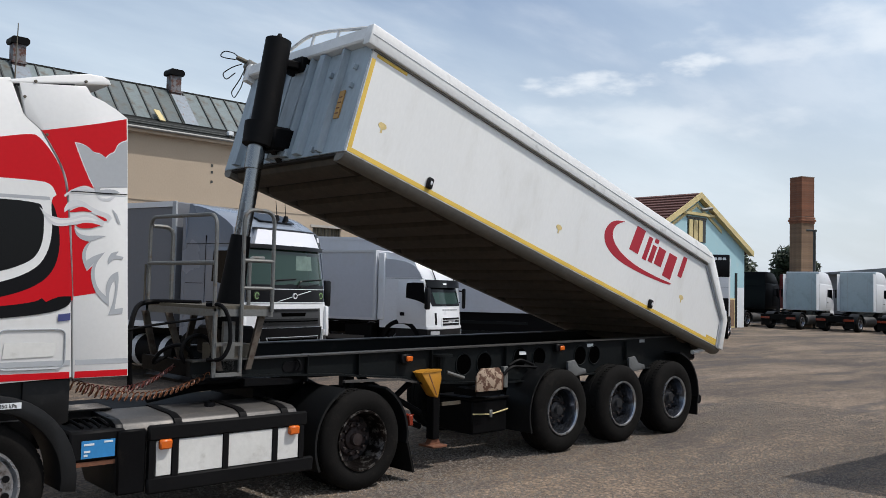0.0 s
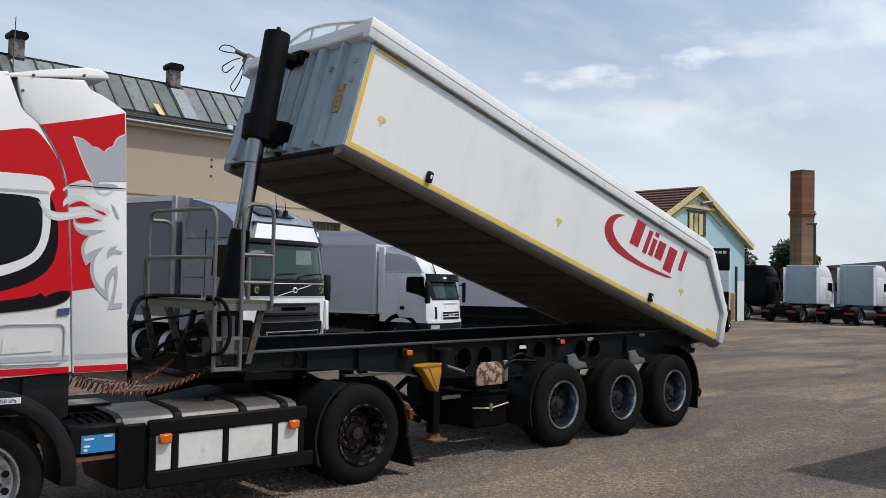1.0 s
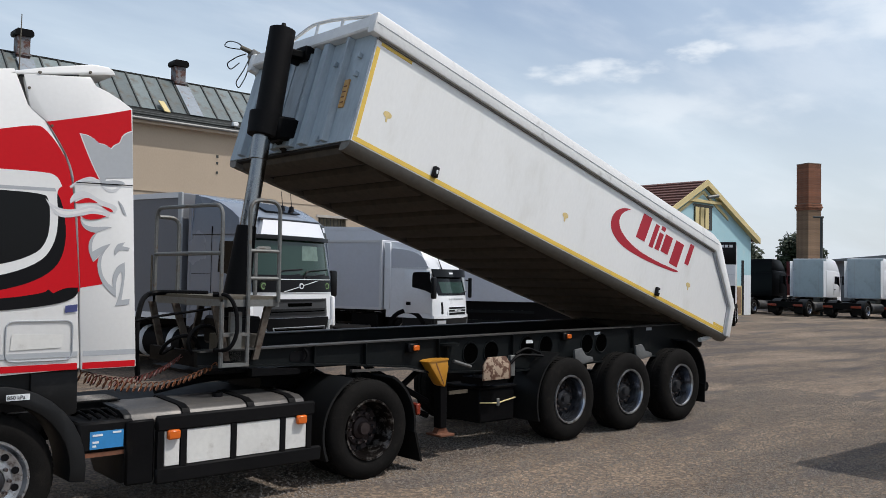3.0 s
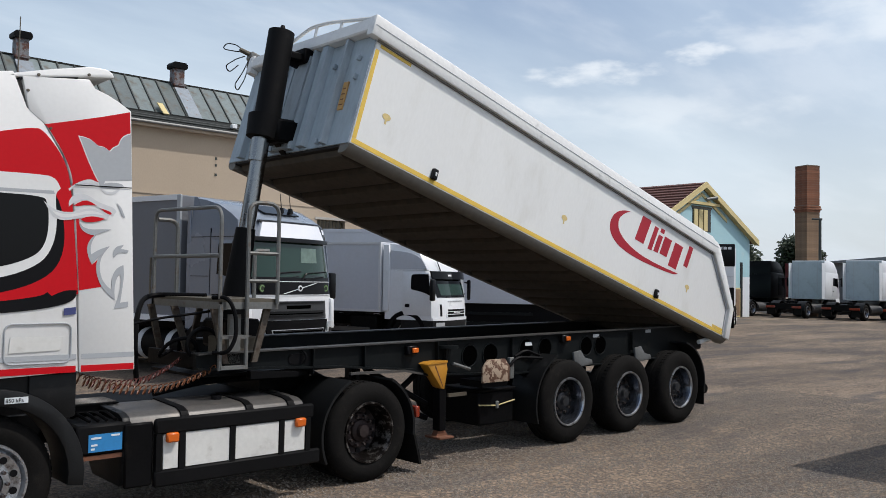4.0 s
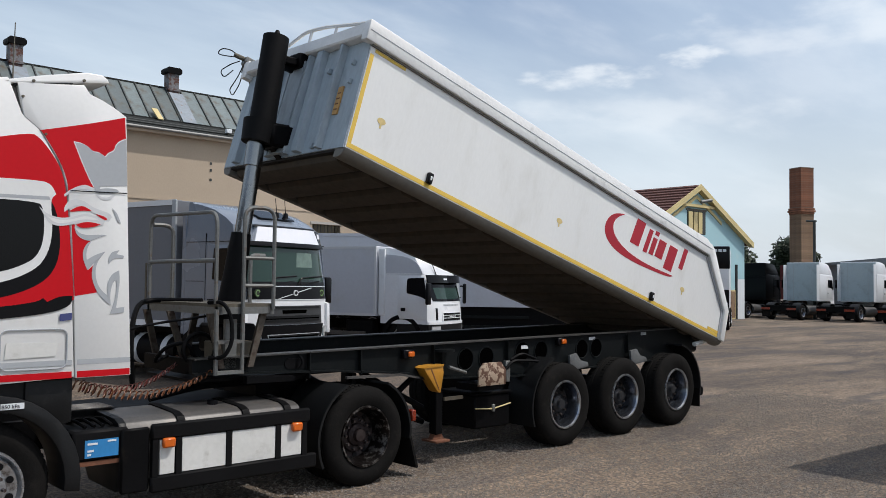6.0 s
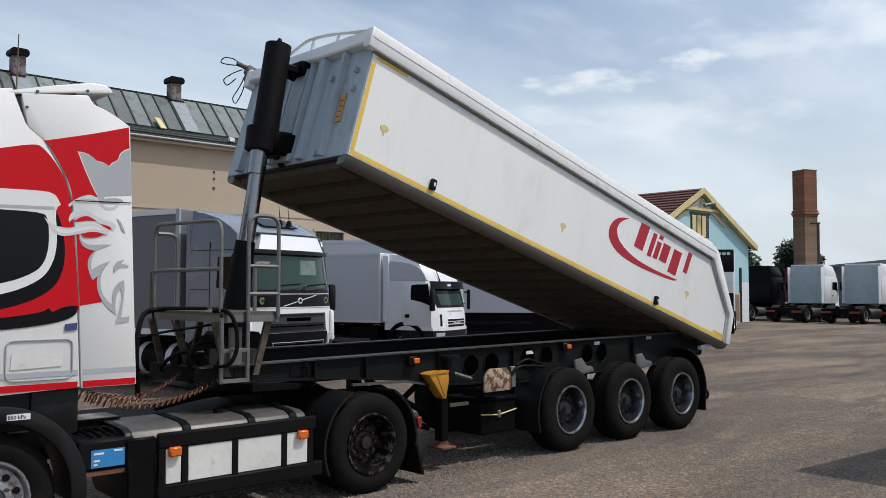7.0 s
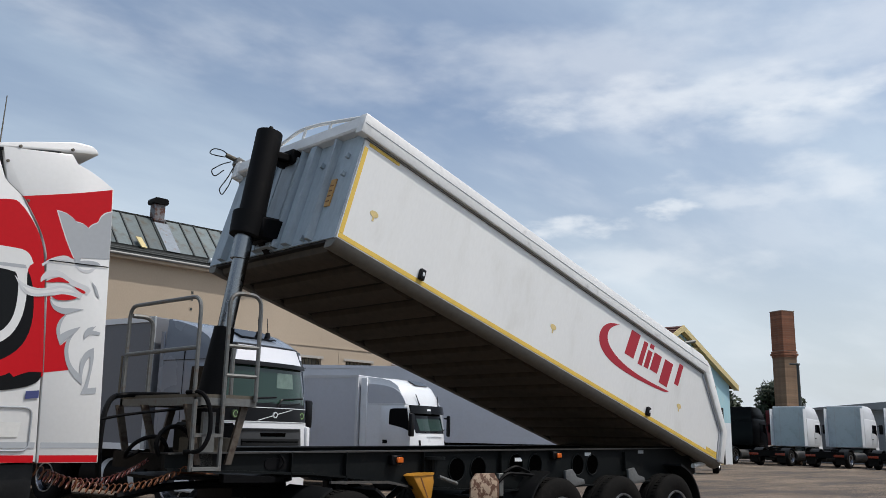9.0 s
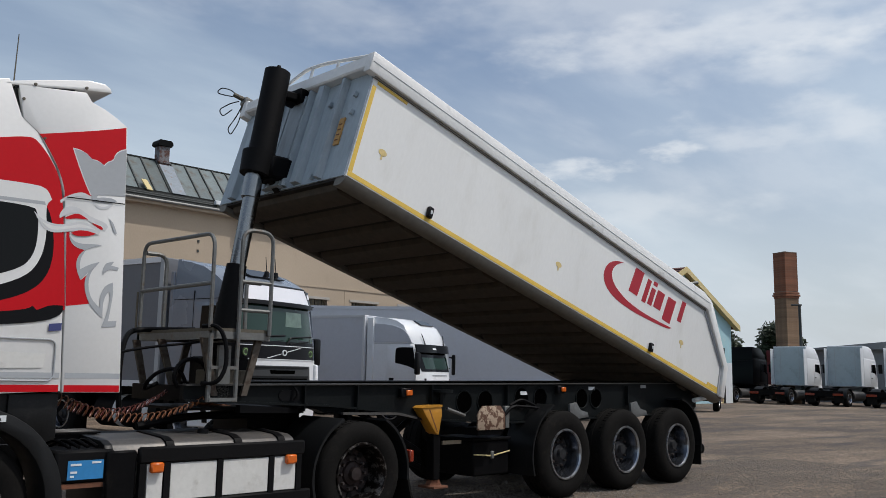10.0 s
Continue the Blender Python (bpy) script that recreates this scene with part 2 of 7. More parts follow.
M = {
    "body_white": mat("body_white", (0.72, 0.73, 0.72), 0.38, 0, 0.04, 30, 0.8, 0.02, dirt=(0.60, 0.60, 0.57), dirt_at=(0.5, 0.85), squash=(1, 1, 0.4)),
    "rail_white": mat("rail_white", (0.70, 0.71, 0.70), 0.4, 0, 0.08, 20, 1.5, 0.05, dirt=(0.35, 0.35, 0.34), dirt_at=(0.56, 0.8)),
    # the front wall faces away from the sun; its bluish shade is in this colour
    "front_shade": mat("front_shade", (0.31, 0.37, 0.41), 0.45, 0.0, 0.14, 25, 1.5, 0.05, dirt=(0.20, 0.235, 0.255), dirt_at=(0.50, 0.8), squash=(1, 1, 0.35)),
    # lit ribs in lighter brown, the shaded floor between them near-black
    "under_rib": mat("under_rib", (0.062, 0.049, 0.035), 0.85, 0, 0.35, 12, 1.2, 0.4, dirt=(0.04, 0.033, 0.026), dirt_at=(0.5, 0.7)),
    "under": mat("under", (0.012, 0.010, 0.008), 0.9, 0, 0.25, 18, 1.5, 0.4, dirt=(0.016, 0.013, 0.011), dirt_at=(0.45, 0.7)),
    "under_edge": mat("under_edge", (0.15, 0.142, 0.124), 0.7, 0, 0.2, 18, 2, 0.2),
    "yellow": mat("yellow", (0.68, 0.46, 0.07), 0.5, 0, 0.12, 40, 3, 0.05, dirt=(0.5, 0.4, 0.2), dirt_at=(0.55, 0.8)),
    "yellow_metal": mat("yellow_metal", (0.42, 0.19, 0.015), 0.5, 0, 0.15, 30, 4, 0.1, dirt=(0.25, 0.15, 0.05), dirt_at=(0.6, 0.8)),
    "red": mat("red", (0.49, 0.003, 0.009), 0.45, 0, 0.05, 30, 1, 0.0, spec=0.2),
    "logo_red": mat("logo_red", (0.36, 0.008, 0.022), 0.5, 0, 0.08, 30, 2, 0.0),
    "cab_white": mat("cab_white", (0.68, 0.685, 0.675), 0.3, 0, 0.04, 30, 1, 0.0, dirt=(0.55, 0.54, 0.5), dirt_at=(0.6, 0.9), coat=0.3),
    "cab_grey": mat("cab_grey", (0.36, 0.38, 0.40), 0.35, 0, 0.05, 30, 1, 0.0),
    "cab_lightgrey": mat("cab_lightgrey", (0.56, 0.57, 0.58), 0.35, 0, 0.05, 30, 1, 0.0),
    # rear wall in shade: the blue-grey cast is part of the colour
    "cab_back": mat("cab_back", (0.40, 0.47, 0.50), 0.4, 0, 0.06, 10, 0.8, 0, dirt=(0.28, 0.32, 0.34), dirt_at=(0.5, 0.8)),
    "black_paint": mat("black_paint", (0.004, 0.004, 0.005), 0.35, 0, 0.2, 30, 2, 0.0, spec=0.16),
    "black_steel": mat("black_steel", (0.004, 0.004, 0.0045), 0.5, 0, 0.3, 30, 3, 0.15, dirt=(0.012, 0.010, 0.008), dirt_at=(0.58, 0.8), spec=0.07),
    "old_bracket": mat("old_bracket", (0.075, 0.062, 0.048), 0.7, 0.1, 0.3, 25, 4, 0.2, dirt=(0.035, 0.018, 0.010), dirt_at=(0.45, 0.65)),
    "ram_black": mat("ram_black", (0.004, 0.004, 0.0045), 0.62, 0, 0.3, 30, 3, 0.1, dirt=(0.010, 0.009, 0.008), dirt_at=(0.55, 0.8), spec=0.12),
    "chassis": mat("chassis", (0.006, 0.0075, 0.008), 0.5, 0, 0.3, 30, 2, 0.1, dirt=(0.022, 0.02, 0.018), dirt_at=(0.56, 0.8), spec=0.12),
    "plastic": mat("plastic", (0.0075, 0.008, 0.0086), 0.45, 0, 0.25, 60, 3, 0.1, dirt=(0.035, 0.034, 0.032), dirt_at=(0.56, 0.88), spec=0.22),
    "rubber": mat("rubber", (0.008, 0.0076, 0.0072), 0.85, 0, 0.25, 50, 5, 0.2, dirt=(0.018, 0.016, 0.014), dirt_at=(0.5, 0.8), spec=0.08),
    "rim": mat("rim", (0.48, 0.50, 0.53), 0.28, 0.9, 0.15, 40, 6, 0.1, dirt=(0.12, 0.10, 0.09), dirt_at=(0.5, 0.72)),
    "rim_old": mat("rim_old", (0.10, 0.095, 0.095), 0.45, 0.6, 0.3, 40, 6, 0.2, dirt=(0.06, 0.04, 0.035), dirt_at=(0.45, 0.65)),
    "rim_worn": mat("rim_worn", (0.20, 0.19, 0.18), 0.35, 0.85, 0.25, 40, 6, 0.15, dirt=(0.016, 0.013, 0.012), dirt_at=(0.36, 0.52)),
    # matt black for holes and slots, their inner shade put into the colour
    "void": mat("void", (0.001, 0.001, 0.001), 1.0, 0, 0.1, 20, 2, 0, spec=0.0),
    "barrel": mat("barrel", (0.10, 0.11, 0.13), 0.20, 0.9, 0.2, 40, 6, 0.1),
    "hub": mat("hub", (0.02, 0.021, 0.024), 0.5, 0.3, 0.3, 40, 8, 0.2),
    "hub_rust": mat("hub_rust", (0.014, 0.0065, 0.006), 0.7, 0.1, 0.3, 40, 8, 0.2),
    "chrome": mat("chrome", (0.26, 0.265, 0.265), 0.25, 1.0, 0.06, 40, 3, 0.02),
    "galv": mat("galv", (0.15, 0.155, 0.15), 0.5, 0.4, 0.2, 40, 5, 0.15, dirt=(0.13, 0.10, 0.075), dirt_at=(0.52, 0.75)),
    "galv_dark": mat("galv_dark", (0.10, 0.088, 0.066), 0.65, 0.3, 0.25, 40, 5, 0.2, dirt=(0.09, 0.07, 0.05), dirt_at=(0.5, 0.7)),
    "alu": mat("alu", (0.085, 0.081, 0.077), 0.45, 0.4, 0.25, 40, 3, 0.1, dirt=(0.13, 0.115, 0.10), dirt_at=(0.5, 0.75)),
    "panel_white": mat("panel_white", (0.60, 0.60, 0.575), 0.5, 0, 0.08, 30, 3, 0.05, dirt=(0.42, 0.41, 0.38), dirt_at=(0.55, 0.85)),
    "orange": mat("orange", (0.58, 0.115, 0.012), 0.25, 0, 0.05, 30, 5, 0),
    "redlamp": mat("redlamp", (0.20, 0.025, 0.010), 0.25, 0, 0.1, 30, 5, 0),
    "blue_label": mat("blue_label", (0.025, 0.20, 0.46), 0.4, 0, 0.1, 30, 5, 0),
    "ink_blue": mat("ink_blue", (0.04, 0.05, 0.16), 0.4, 0, 0.1, 30, 5, 0),
    "pale": mat("pale", (0.65, 0.68, 0.70), 0.5, 0, 0.05, 30, 5, 0),
    "rust_paint": mat("rust_paint", (0.34, 0.26, 0.19), 0.7, 0, 0.2, 40, 5, 0.2, dirt=(0.09, 0.04, 0.022), dirt_at=(0.47, 0.53)),
    "rust": mat("rust", (0.14, 0.055, 0.028), 0.85, 0, 0.3, 40, 6, 0.3),
    "coil_red": mat("coil_red", (0.10, 0.018, 0.012), 0.4, 0, 0.1, 30, 4, 0),
    "coil_yellow": mat("coil_yellow", (0.15, 0.05, 0.016), 0.4, 0, 0.1, 30, 4, 0),
    "glass": glass_dark("glass", (0.002, 0.002, 0.0025)),
    "glass_green": mat("glass_green", (0.012, 0.034, 0.024), 0.03, 0, 0.05, 5, 1, 0, spec=0.45),
    # pale green that paints a bright patch of light on a windscreen
    "painted_screen_light": mat("painted_screen_light", (0.11, 0.16, 0.135), 0.08, 0, 0.3, 9, 4, 0, spec=0.4),
    "sticker_green": mat("sticker_green", (0.16, 0.27, 0.11), 0.5, 0, 0.1, 30, 5, 0),
    "grille_grey": mat("grille_grey", (0.032, 0.034, 0.036), 0.5, 0, 0.15, 30, 3, 0.05),
    "lamp_clear": mat("lamp_clear", (0.55, 0.58, 0.6), 0.12, 0.3, 0.1, 20, 5, 0),
    "visor_bright": mat("visor_bright", (0.8, 0.8, 0.82), 0.18, 0.2, 0.03, 20, 2, 0, coat=0.8),
    "truck_white": mat("truck_white", (0.70, 0.72, 0.74), 0.3, 0, 0.05, 20, 1, 0, coat=0.3, dirt=(0.55, 0.55, 0.54), dirt_at=(0.55, 0.9)),
    "tarp_grey": mat("tarp_grey", (0.14, 0.148, 0.165), 0.5, 0, 0.06, 15, 0.8, 0.05),
    "box_white": mat("box_white", (0.48, 0.50, 0.54), 0.4, 0, 0.05, 12, 0.6, 0.02, dirt=(0.45, 0.46, 0.47), dirt_at=(0.5, 0.85)),
    "plaster": mat("plaster", (0.39, 0.315, 0.235), 0.9, 0, 0.07, 25, 0.6, 0.15, dirt=(0.34, 0.27, 0.20), dirt_at=(0.56, 0.8), squash=(1, 1, 0.5)),
    "roof_glass": mat("roof_glass", (0.135, 0.165, 0.165), 0.32, 0, 0.25, 8, 0.7, 0.1, dirt=(0.085, 0.062, 0.036), dirt_at=(0.45, 0.68), per_object=0.30),
    "roof_bar": mat("roof_bar", (0.035, 0.04, 0.038), 0.6, 0.1, 0.2, 20, 2, 0.1),
    "roof_felt": mat("roof_felt", (0.030, 0.032, 0.031), 0.9, 0, 0.3, 20, 1, 0.3, spec=0.08),
    "gutter": mat("gutter", (0.17, 0.17, 0.165), 0.5, 0.3, 0.15, 20, 1, 0.1),
    "vent_rust": mat("vent_rust", (0.15, 0.155, 0.165), 0.6, 0.2, 0.3, 12, 2, 0.2, dirt=(0.075, 0.026, 0.016), dirt_at=(0.42, 0.58)),
    "turquoise": mat("turquoise", (0.33, 0.52, 0.57), 0.85, 0, 0.07, 15, 0.5, 0.1, dirt=(0.42, 0.55, 0.56), dirt_at=(0.55, 0.8)),
    "cream": mat("cream", (0.55, 0.45, 0.22), 0.7, 0, 0.1, 15, 1, 0.1),
    "brown_tile": mat("brown_tile", (0.085, 0.03, 0.022), 0.8, 0, 0.2, 10, 1, 0.2),
    "brick": mat("brick", (0.20, 0.082, 0.044), 0.9, 0, 0.3, 8, 0.9, 0.3, dirt=(0.075, 0.040, 0.028), dirt_at=(0.46, 0.74), per_object=0.18),
    "brick_pale": mat("brick_pale", (0.20, 0.128, 0.078), 0.9, 0, 0.3, 8, 0.9, 0.3, dirt=(0.085, 0.055, 0.038), dirt_at=(0.46, 0.74), per_object=0.18),
    "mortar": mat("mortar", (0.19, 0.14, 0.105), 0.95, 0, 0.15, 10, 1, 0.1),
    "far_roof": mat("far_roof", (0.20, 0.22, 0.23), 0.7, 0, 0.1, 5, 0.3, 0.1),
    "leaf": mat("leaf", (0.02, 0.034, 0.012), 0.7, 0, 0.45, 6, 0.9, 0.1),
    "bark": mat("bark", (0.10, 0.075, 0.05), 0.9, 0, 0.3, 12, 2, 0.4),
    "far_red": mat("far_red", (0.12, 0.01, 0.013), 0.35, 0, 0.08, 10, 1, 0),
    # shaded side of a white cab, the shade put into the paint
    "flank": mat("flank", (0.165, 0.19, 0.23), 0.25, 0.0, 0.05, 20, 1, 0, coat=0.5),
    # lighter than the beam: the lit flange edge is put into the colour
    "flange": mat("flange", (0.045, 0.044, 0.042), 0.5, 0.2, 0.3, 30, 3, 0.1),
    "hanger": mat("hanger", (0.13, 0.135, 0.135), 0.5, 0.3, 0.3, 30, 3, 0.1),
    "faded_orange": mat("faded_orange", (0.42, 0.24, 0.075), 0.6, 0, 0.2, 30, 8, 0.05),
    "faded_yellow": mat("faded_yellow", (0.60, 0.47, 0.20), 0.6, 0, 0.2, 30, 12, 0.05),
    "flashing": mat("flashing", (0.20, 0.23, 0.26), 0.45, 0.4, 0.2, 10, 2, 0.1, dirt=(0.16, 0.10, 0.07), dirt_at=(0.55, 0.75)),
    "gravel": mat("gravel", (0.16, 0.14, 0.12), 0.9, 0, 0.5, 60, 30, 0),
    "window_dark": glass_dark("window_dark", (0.03, 0.03, 0.03), 0.1),
    "window_tan": mat("window_tan", (0.17, 0.145, 0.10), 0.2, 0, 0.3, 6, 2, 0, spec=0.4),
    "concrete": mat("concrete", (0.36, 0.34, 0.31), 0.9, 0, 0.15, 20, 0.6, 0.2),
}


def ground_material():
    """Worn asphalt with loose gravel: aggregate, broad dusty and darker patches, oil stains."""
    m = bpy.data.materials.new("asphalt")
    m.use_nodes = True
    n, l = m.node_tree.nodes, m.node_tree.links
    b = n["Principled BSDF"]
    b.inputs["Roughness"].default_value = 0.92
    tc = n.new("ShaderNodeTexCoord")

    def nz(scale, detail, rough=0.55, squash=(1, 1, 1)):
        mp = n.new("ShaderNodeMapping")
        mp.inputs["Scale"].default_value = squash
        l.new(tc.outputs["Object"], mp.inputs[0])
        t = n.new("ShaderNodeTexNoise")
        t.inputs["Scale"].default_value, t.inputs["Detail"].default_value, t.inputs["Roughness"].default_value = scale, detail, rough
        l.new(mp.outputs[0], t.inputs["Vector"])
        return t.outputs["Fac"]

    def ramp(src, *stops):
        r = n.new("ShaderNodeValToRGB")
        while len(r.color_ramp.elements) < len(stops):
            r.color_ramp.elements.new(0.5)
        for e, (p, c) in zip(r.color_ramp.elements, stops):
            e.position, e.color = p, (*c, 1)
        l.new(src, r.inputs[0])
        return r.outputs[0]

    def mixed(kind, fac, a, bb):
        x = n.new("ShaderNodeMix")
        x.data_type, x.blend_type = "RGBA", kind
        if isinstance(fac, float):
            x.inputs["Factor"].default_value = fac
        else:
            l.new(fac, x.inputs["Factor"])
        l.new(a, x.inputs["A"]); l.new(bb, x.inputs["B"])
        return x.outputs["Result"]

    vor = n.new("ShaderNodeTexVoronoi")
    vor.inputs["Scale"].default_value = 34
    l.new(tc.outputs["Object"], vor.inputs["Vector"])
    stones = ramp(vor.outputs["Color"], (0.15, (0.05, 0.045, 0.04)), (0.5, (0.20, 0.175, 0.15)), (0.85, (0.55, 0.50, 0.44)))
    lift = n.new("ShaderNodeRGB"); lift.outputs[0].default_value = (1, 1, 1, 1)
    sc4 = n.new("ShaderNodeVectorMath"); sc4.operation = "SCALE"; sc4.inputs["Scale"].default_value = 5.0
    l.new(stones, sc4.inputs[0])
    stones4 = sc4.outputs[0]
    broad = ramp(nz(0.22, 8, 0.68, (0.55, 1.7, 1)), (0.38, (0.047, 0.039, 0.034)), (0.50, (0.100, 0.079, 0.060)), (0.61, (0.160, 0.127, 0.097)))
    col = mixed("MULTIPLY", 1.0, broad, mixed("MIX", 0.52, lift.outputs[0], stones4))
    dark = nz(0.42, 5, 0.6, (0.6, 2.2, 1))
    dm = n.new("ShaderNodeMapRange"); dm.interpolation_type = "SMOOTHSTEP"
    dm.inputs["From Min"].default_value, dm.inputs["From Max"].default_value, dm.inputs["To Max"].default_value = 0.52, 0.66, 0.65
    l.new(dark, dm.inputs["Value"])
    oil = n.new("ShaderNodeRGB"); oil.outputs[0].default_value = (0.036, 0.034, 0.036, 1)
    col = mixed("MIX", dm.outputs[0], col, oil.outputs[0])
    l.new(col, b.inputs["Base Color"])
    bp = n.new("ShaderNodeBump")
    bp.inputs["Strength"].default_value, bp.inputs["Distance"].default_value = 0.5, 0.02
    l.new(vor.outputs["Distance"], bp.inputs["Height"])
    l.new(bp.outputs[0], b.inputs["Normal"])
    return m


M["asphalt"] = ground_material()

# ---------------------------------------------------------------- mesh helpers


def box(bm, x0, x1, y0, y1, z0, z1, bev=0.0, seg=1):
    r = bmesh.ops.create_cube(bm, size=1.0, matrix=Matrix.Translation(((x0 + x1) / 2, (y0 + y1) / 2, (z0 + z1) / 2)) @ Matrix.Diagonal((abs(x1 - x0), abs(y1 - y0), abs(z1 - z0), 1)))
    if bev:
        es = list({e for v in r["verts"] for e in v.link_edges})
        bmesh.ops.bevel(bm, geom=es, offset=bev, segments=seg, affect="EDGES", profile=0.5)
    return bm


def cyl(bm, p0, p1, r0, r1=None, seg=18):
    p0, p1 = Vector(p0), Vector(p1)
    d = p1 - p0
    q = d.to_track_quat("Z", "Y").to_matrix().to_4x4()
    bmesh.ops.create_cone(bm, cap_ends=True, segments=seg, radius1=r0, radius2=r0 if r1 is None else r1, depth=d.length, matrix=Matrix.Translation((p0 + p1) / 2) @ q)
    return bm


def sweep(bm, pts, r, seg=8, closed=False):
    pts = [Vector(p) for p in pts]
    rings, n = [], len(pts)
    side = None
    for i, p in enumerate(pts):
        a = pts[i - 1] if i or closed else p
        b = pts[(i + 1) % n] if i < n - 1 or closed else p
        t = (b - a).normalized()
        if side is None:
            side = t.orthogonal().normalized()
        side = (side - side.dot(t) * t).normalized()
        up = t.cross(side)
        rings.append([bm.verts.new(p + r * (math.cos(k * math.tau / seg) * side + math.sin(k * math.tau / seg) * up)) for k in range(seg)])
    for i in range(n if closed else n - 1):
        A, C = rings[i], rings[(i + 1) % n]
        for k in range(seg):
            bm.faces.new((A[k], A[(k + 1) % seg], C[(k + 1) % seg], C[k]))
    if not closed:
        bm.faces.new(rings[0]); bm.faces.new(rings[-1])
    return bm


def rounded(pts, r, n=5):
    """A polyline with its inner corners rounded."""
    pts = [Vector(p) for p in pts]
    res = [pts[0]]
    for a, b, c in zip(pts, pts[1:], pts[2:]):
        u, v = (a - b).normalized(), (c - b).normalized()
        rr = min(r, (a - b).length / 2.01, (c - b).length / 2.01)
        for k in range(n + 1):
            f = k / n
            res.append((b + u * rr) * (1 - f) ** 2 + b * 2 * f * (1 - f) + (b + v * rr) * f ** 2)
    res.append(pts[-1])
    return res


def lathe(bm, prof, c, seg=40, y_sign=1):
    """Turns (radius, depth) pairs round the Y axis through c."""
    rings = []
    for r, y in prof:
        rings.append([bm.verts.new((c[0] + r * math.cos(k * math.tau / seg), c[1] + y_sign * y, c[2] + r * math.sin(k * math.tau / seg))) for k in range(seg)])
    for A, C in zip(rings, rings[1:]):
        for k in range(seg):
            bm.faces.new((A[k], A[(k + 1) % seg], C[(k + 1) % seg], C[k]))
    return bm


def prism(bm, pts, axis, a, b, bev=0.0):
    def at(p, d):
        return {"y": (p[0], d, p[1]), "x": (d, p[0], p[1]), "z": (p[0], p[1], d)}[axis]
    A = [bm.verts.new(at(p, a)) for p in pts]
    C = [bm.verts.new(at(p, b)) for p in pts]
    fs = [bm.faces.new(A), bm.faces.new(C)]
    for k in range(len(pts)):
        j = (k + 1) % len(pts)
        fs.append(bm.faces.new((A[k], A[j], C[j], C[k])))
    if bev:
        bmesh.ops.recalc_face_normals(bm, faces=fs)
        bmesh.ops.bevel(bm, geom=list({e for f in fs for e in f.edges}), offset=bev, segments=2, affect="EDGES", profile=0.5)
    return bm


def arc(cx, cz, r, a0, a1, n=10, rz=None):
    rz = r if rz is None else rz
    return [(cx + r * math.cos(radians(a0 + (a1 - a0) * k / n)), cz + rz * math.sin(radians(a0 + (a1 - a0) * k / n))) for k in range(n + 1)]


def band(outer, inner):
    return list(outer) + list(reversed(list(inner)))


def mesh_of(name, bm, m):
    bmesh.ops.recalc_face_normals(bm, faces=bm.faces)
    for e in bm.edges:
        e.smooth = not (len(e.link_faces) == 2 and e.calc_face_angle(0) > 0.62)
    for f in bm.faces:
        f.smooth = True
    me = bpy.data.meshes.new(name)
    bm.to_mesh(me)
    bm.free()
    me.materials.append(M[m])
    return me


def part(name, bm, m, parent, label=""):
    ob = new(name, mesh_of(name, bm, m))
    ob.parent = parent
    return tagged(ob, label) if label else ob


def thing(name, m, label, category, group="", kind=""):
    ob = new(name)
    ob.matrix_basis = m
    ob.empty_display_size = 0.3
    return tagged(ob, label, category, group, kind)


def setting(name, bm, m, label="", category=""):
    return tagged(new(name, mesh_of(name, bm, m)), label, category, kind="structure")


def nb():
    return bmesh.new()


def share(name, src, parent, m=Matrix()):
    """Another part on the same mesh."""
    ob = new(name, src.data)
    ob.parent = parent
    ob.matrix_basis = m
    return ob

# ---------------------------------------------------------------- ground and buildings
setting("ground", prism(nb(), [(-1500, -1500), (1500, -1500), (1500, 1500), (-1500, 1500)], "z", -0.5, 0.0), "asphalt", "worn grey-brown asphalt yard with loose gravel and dark stains", "ground")

# workshop hall along y = 22: plastered wall, felt strip, glazed saw-tooth roof, vents
WY, GUT = 22.0, 7.33
hall = thing("workshop_hall", pose(0, WY, 0), "long beige plastered workshop hall with a glazed roof", "building")
WINS = [(14.50 + 2.66 * k, 1.40) for k in range(-4, 6)]


def hall_wall():
    bm = nb()
    x0, x1 = -30.0, 31.0
    cuts = sorted((x, x + w) for x, w in WINS)
    box(bm, x0, x1, 0.0, 0.4, 0, 3.1)
    box(bm, x0, x1, 0.0, 0.4, 4.42, GUT + 0.1)
    last = x0
    for a, b in cuts:
        box(bm, last, a, 0.0, 0.4, 3.1, 4.42)
        last = b
    box(bm, last, x1, 0.0, 0.4, 3.1, 4.42)
    return bm


part("wall", hall_wall(), "plaster", hall, "beige rough plaster wall")
bm = nb()
box(bm, -30, -29.6, 0.4, 20, 0, GUT); box(bm, 30.6, 31, 0.4, 20, 0, GUT); box(bm, -30, 31, 19.6, 20, 0, GUT)
part("rear_wall", bm, "plaster", hall)
for x, w in WINS:
    wnd = part("window", box(nb(), x, x + w, 0.22, 0.26, 3.1, 4.42), "window_tan", hall, "dusty barred window")
    bm = nb()
    for k in range(9):
        box(bm, x + w * k / 8 - 0.015, x + w * k / 8 + 0.015, 0.12, 0.16, 3.1, 4.42)
    box(bm, x, x + w, 0.11, 0.17, 3.75, 3.80)
    part("window_bars", bm, "galv_dark", wnd)
    part("lintel", box(nb(), x - 0.1, x + w + 0.1, -0.03, 0.1, 4.43, 4.53), "concrete", wnd)
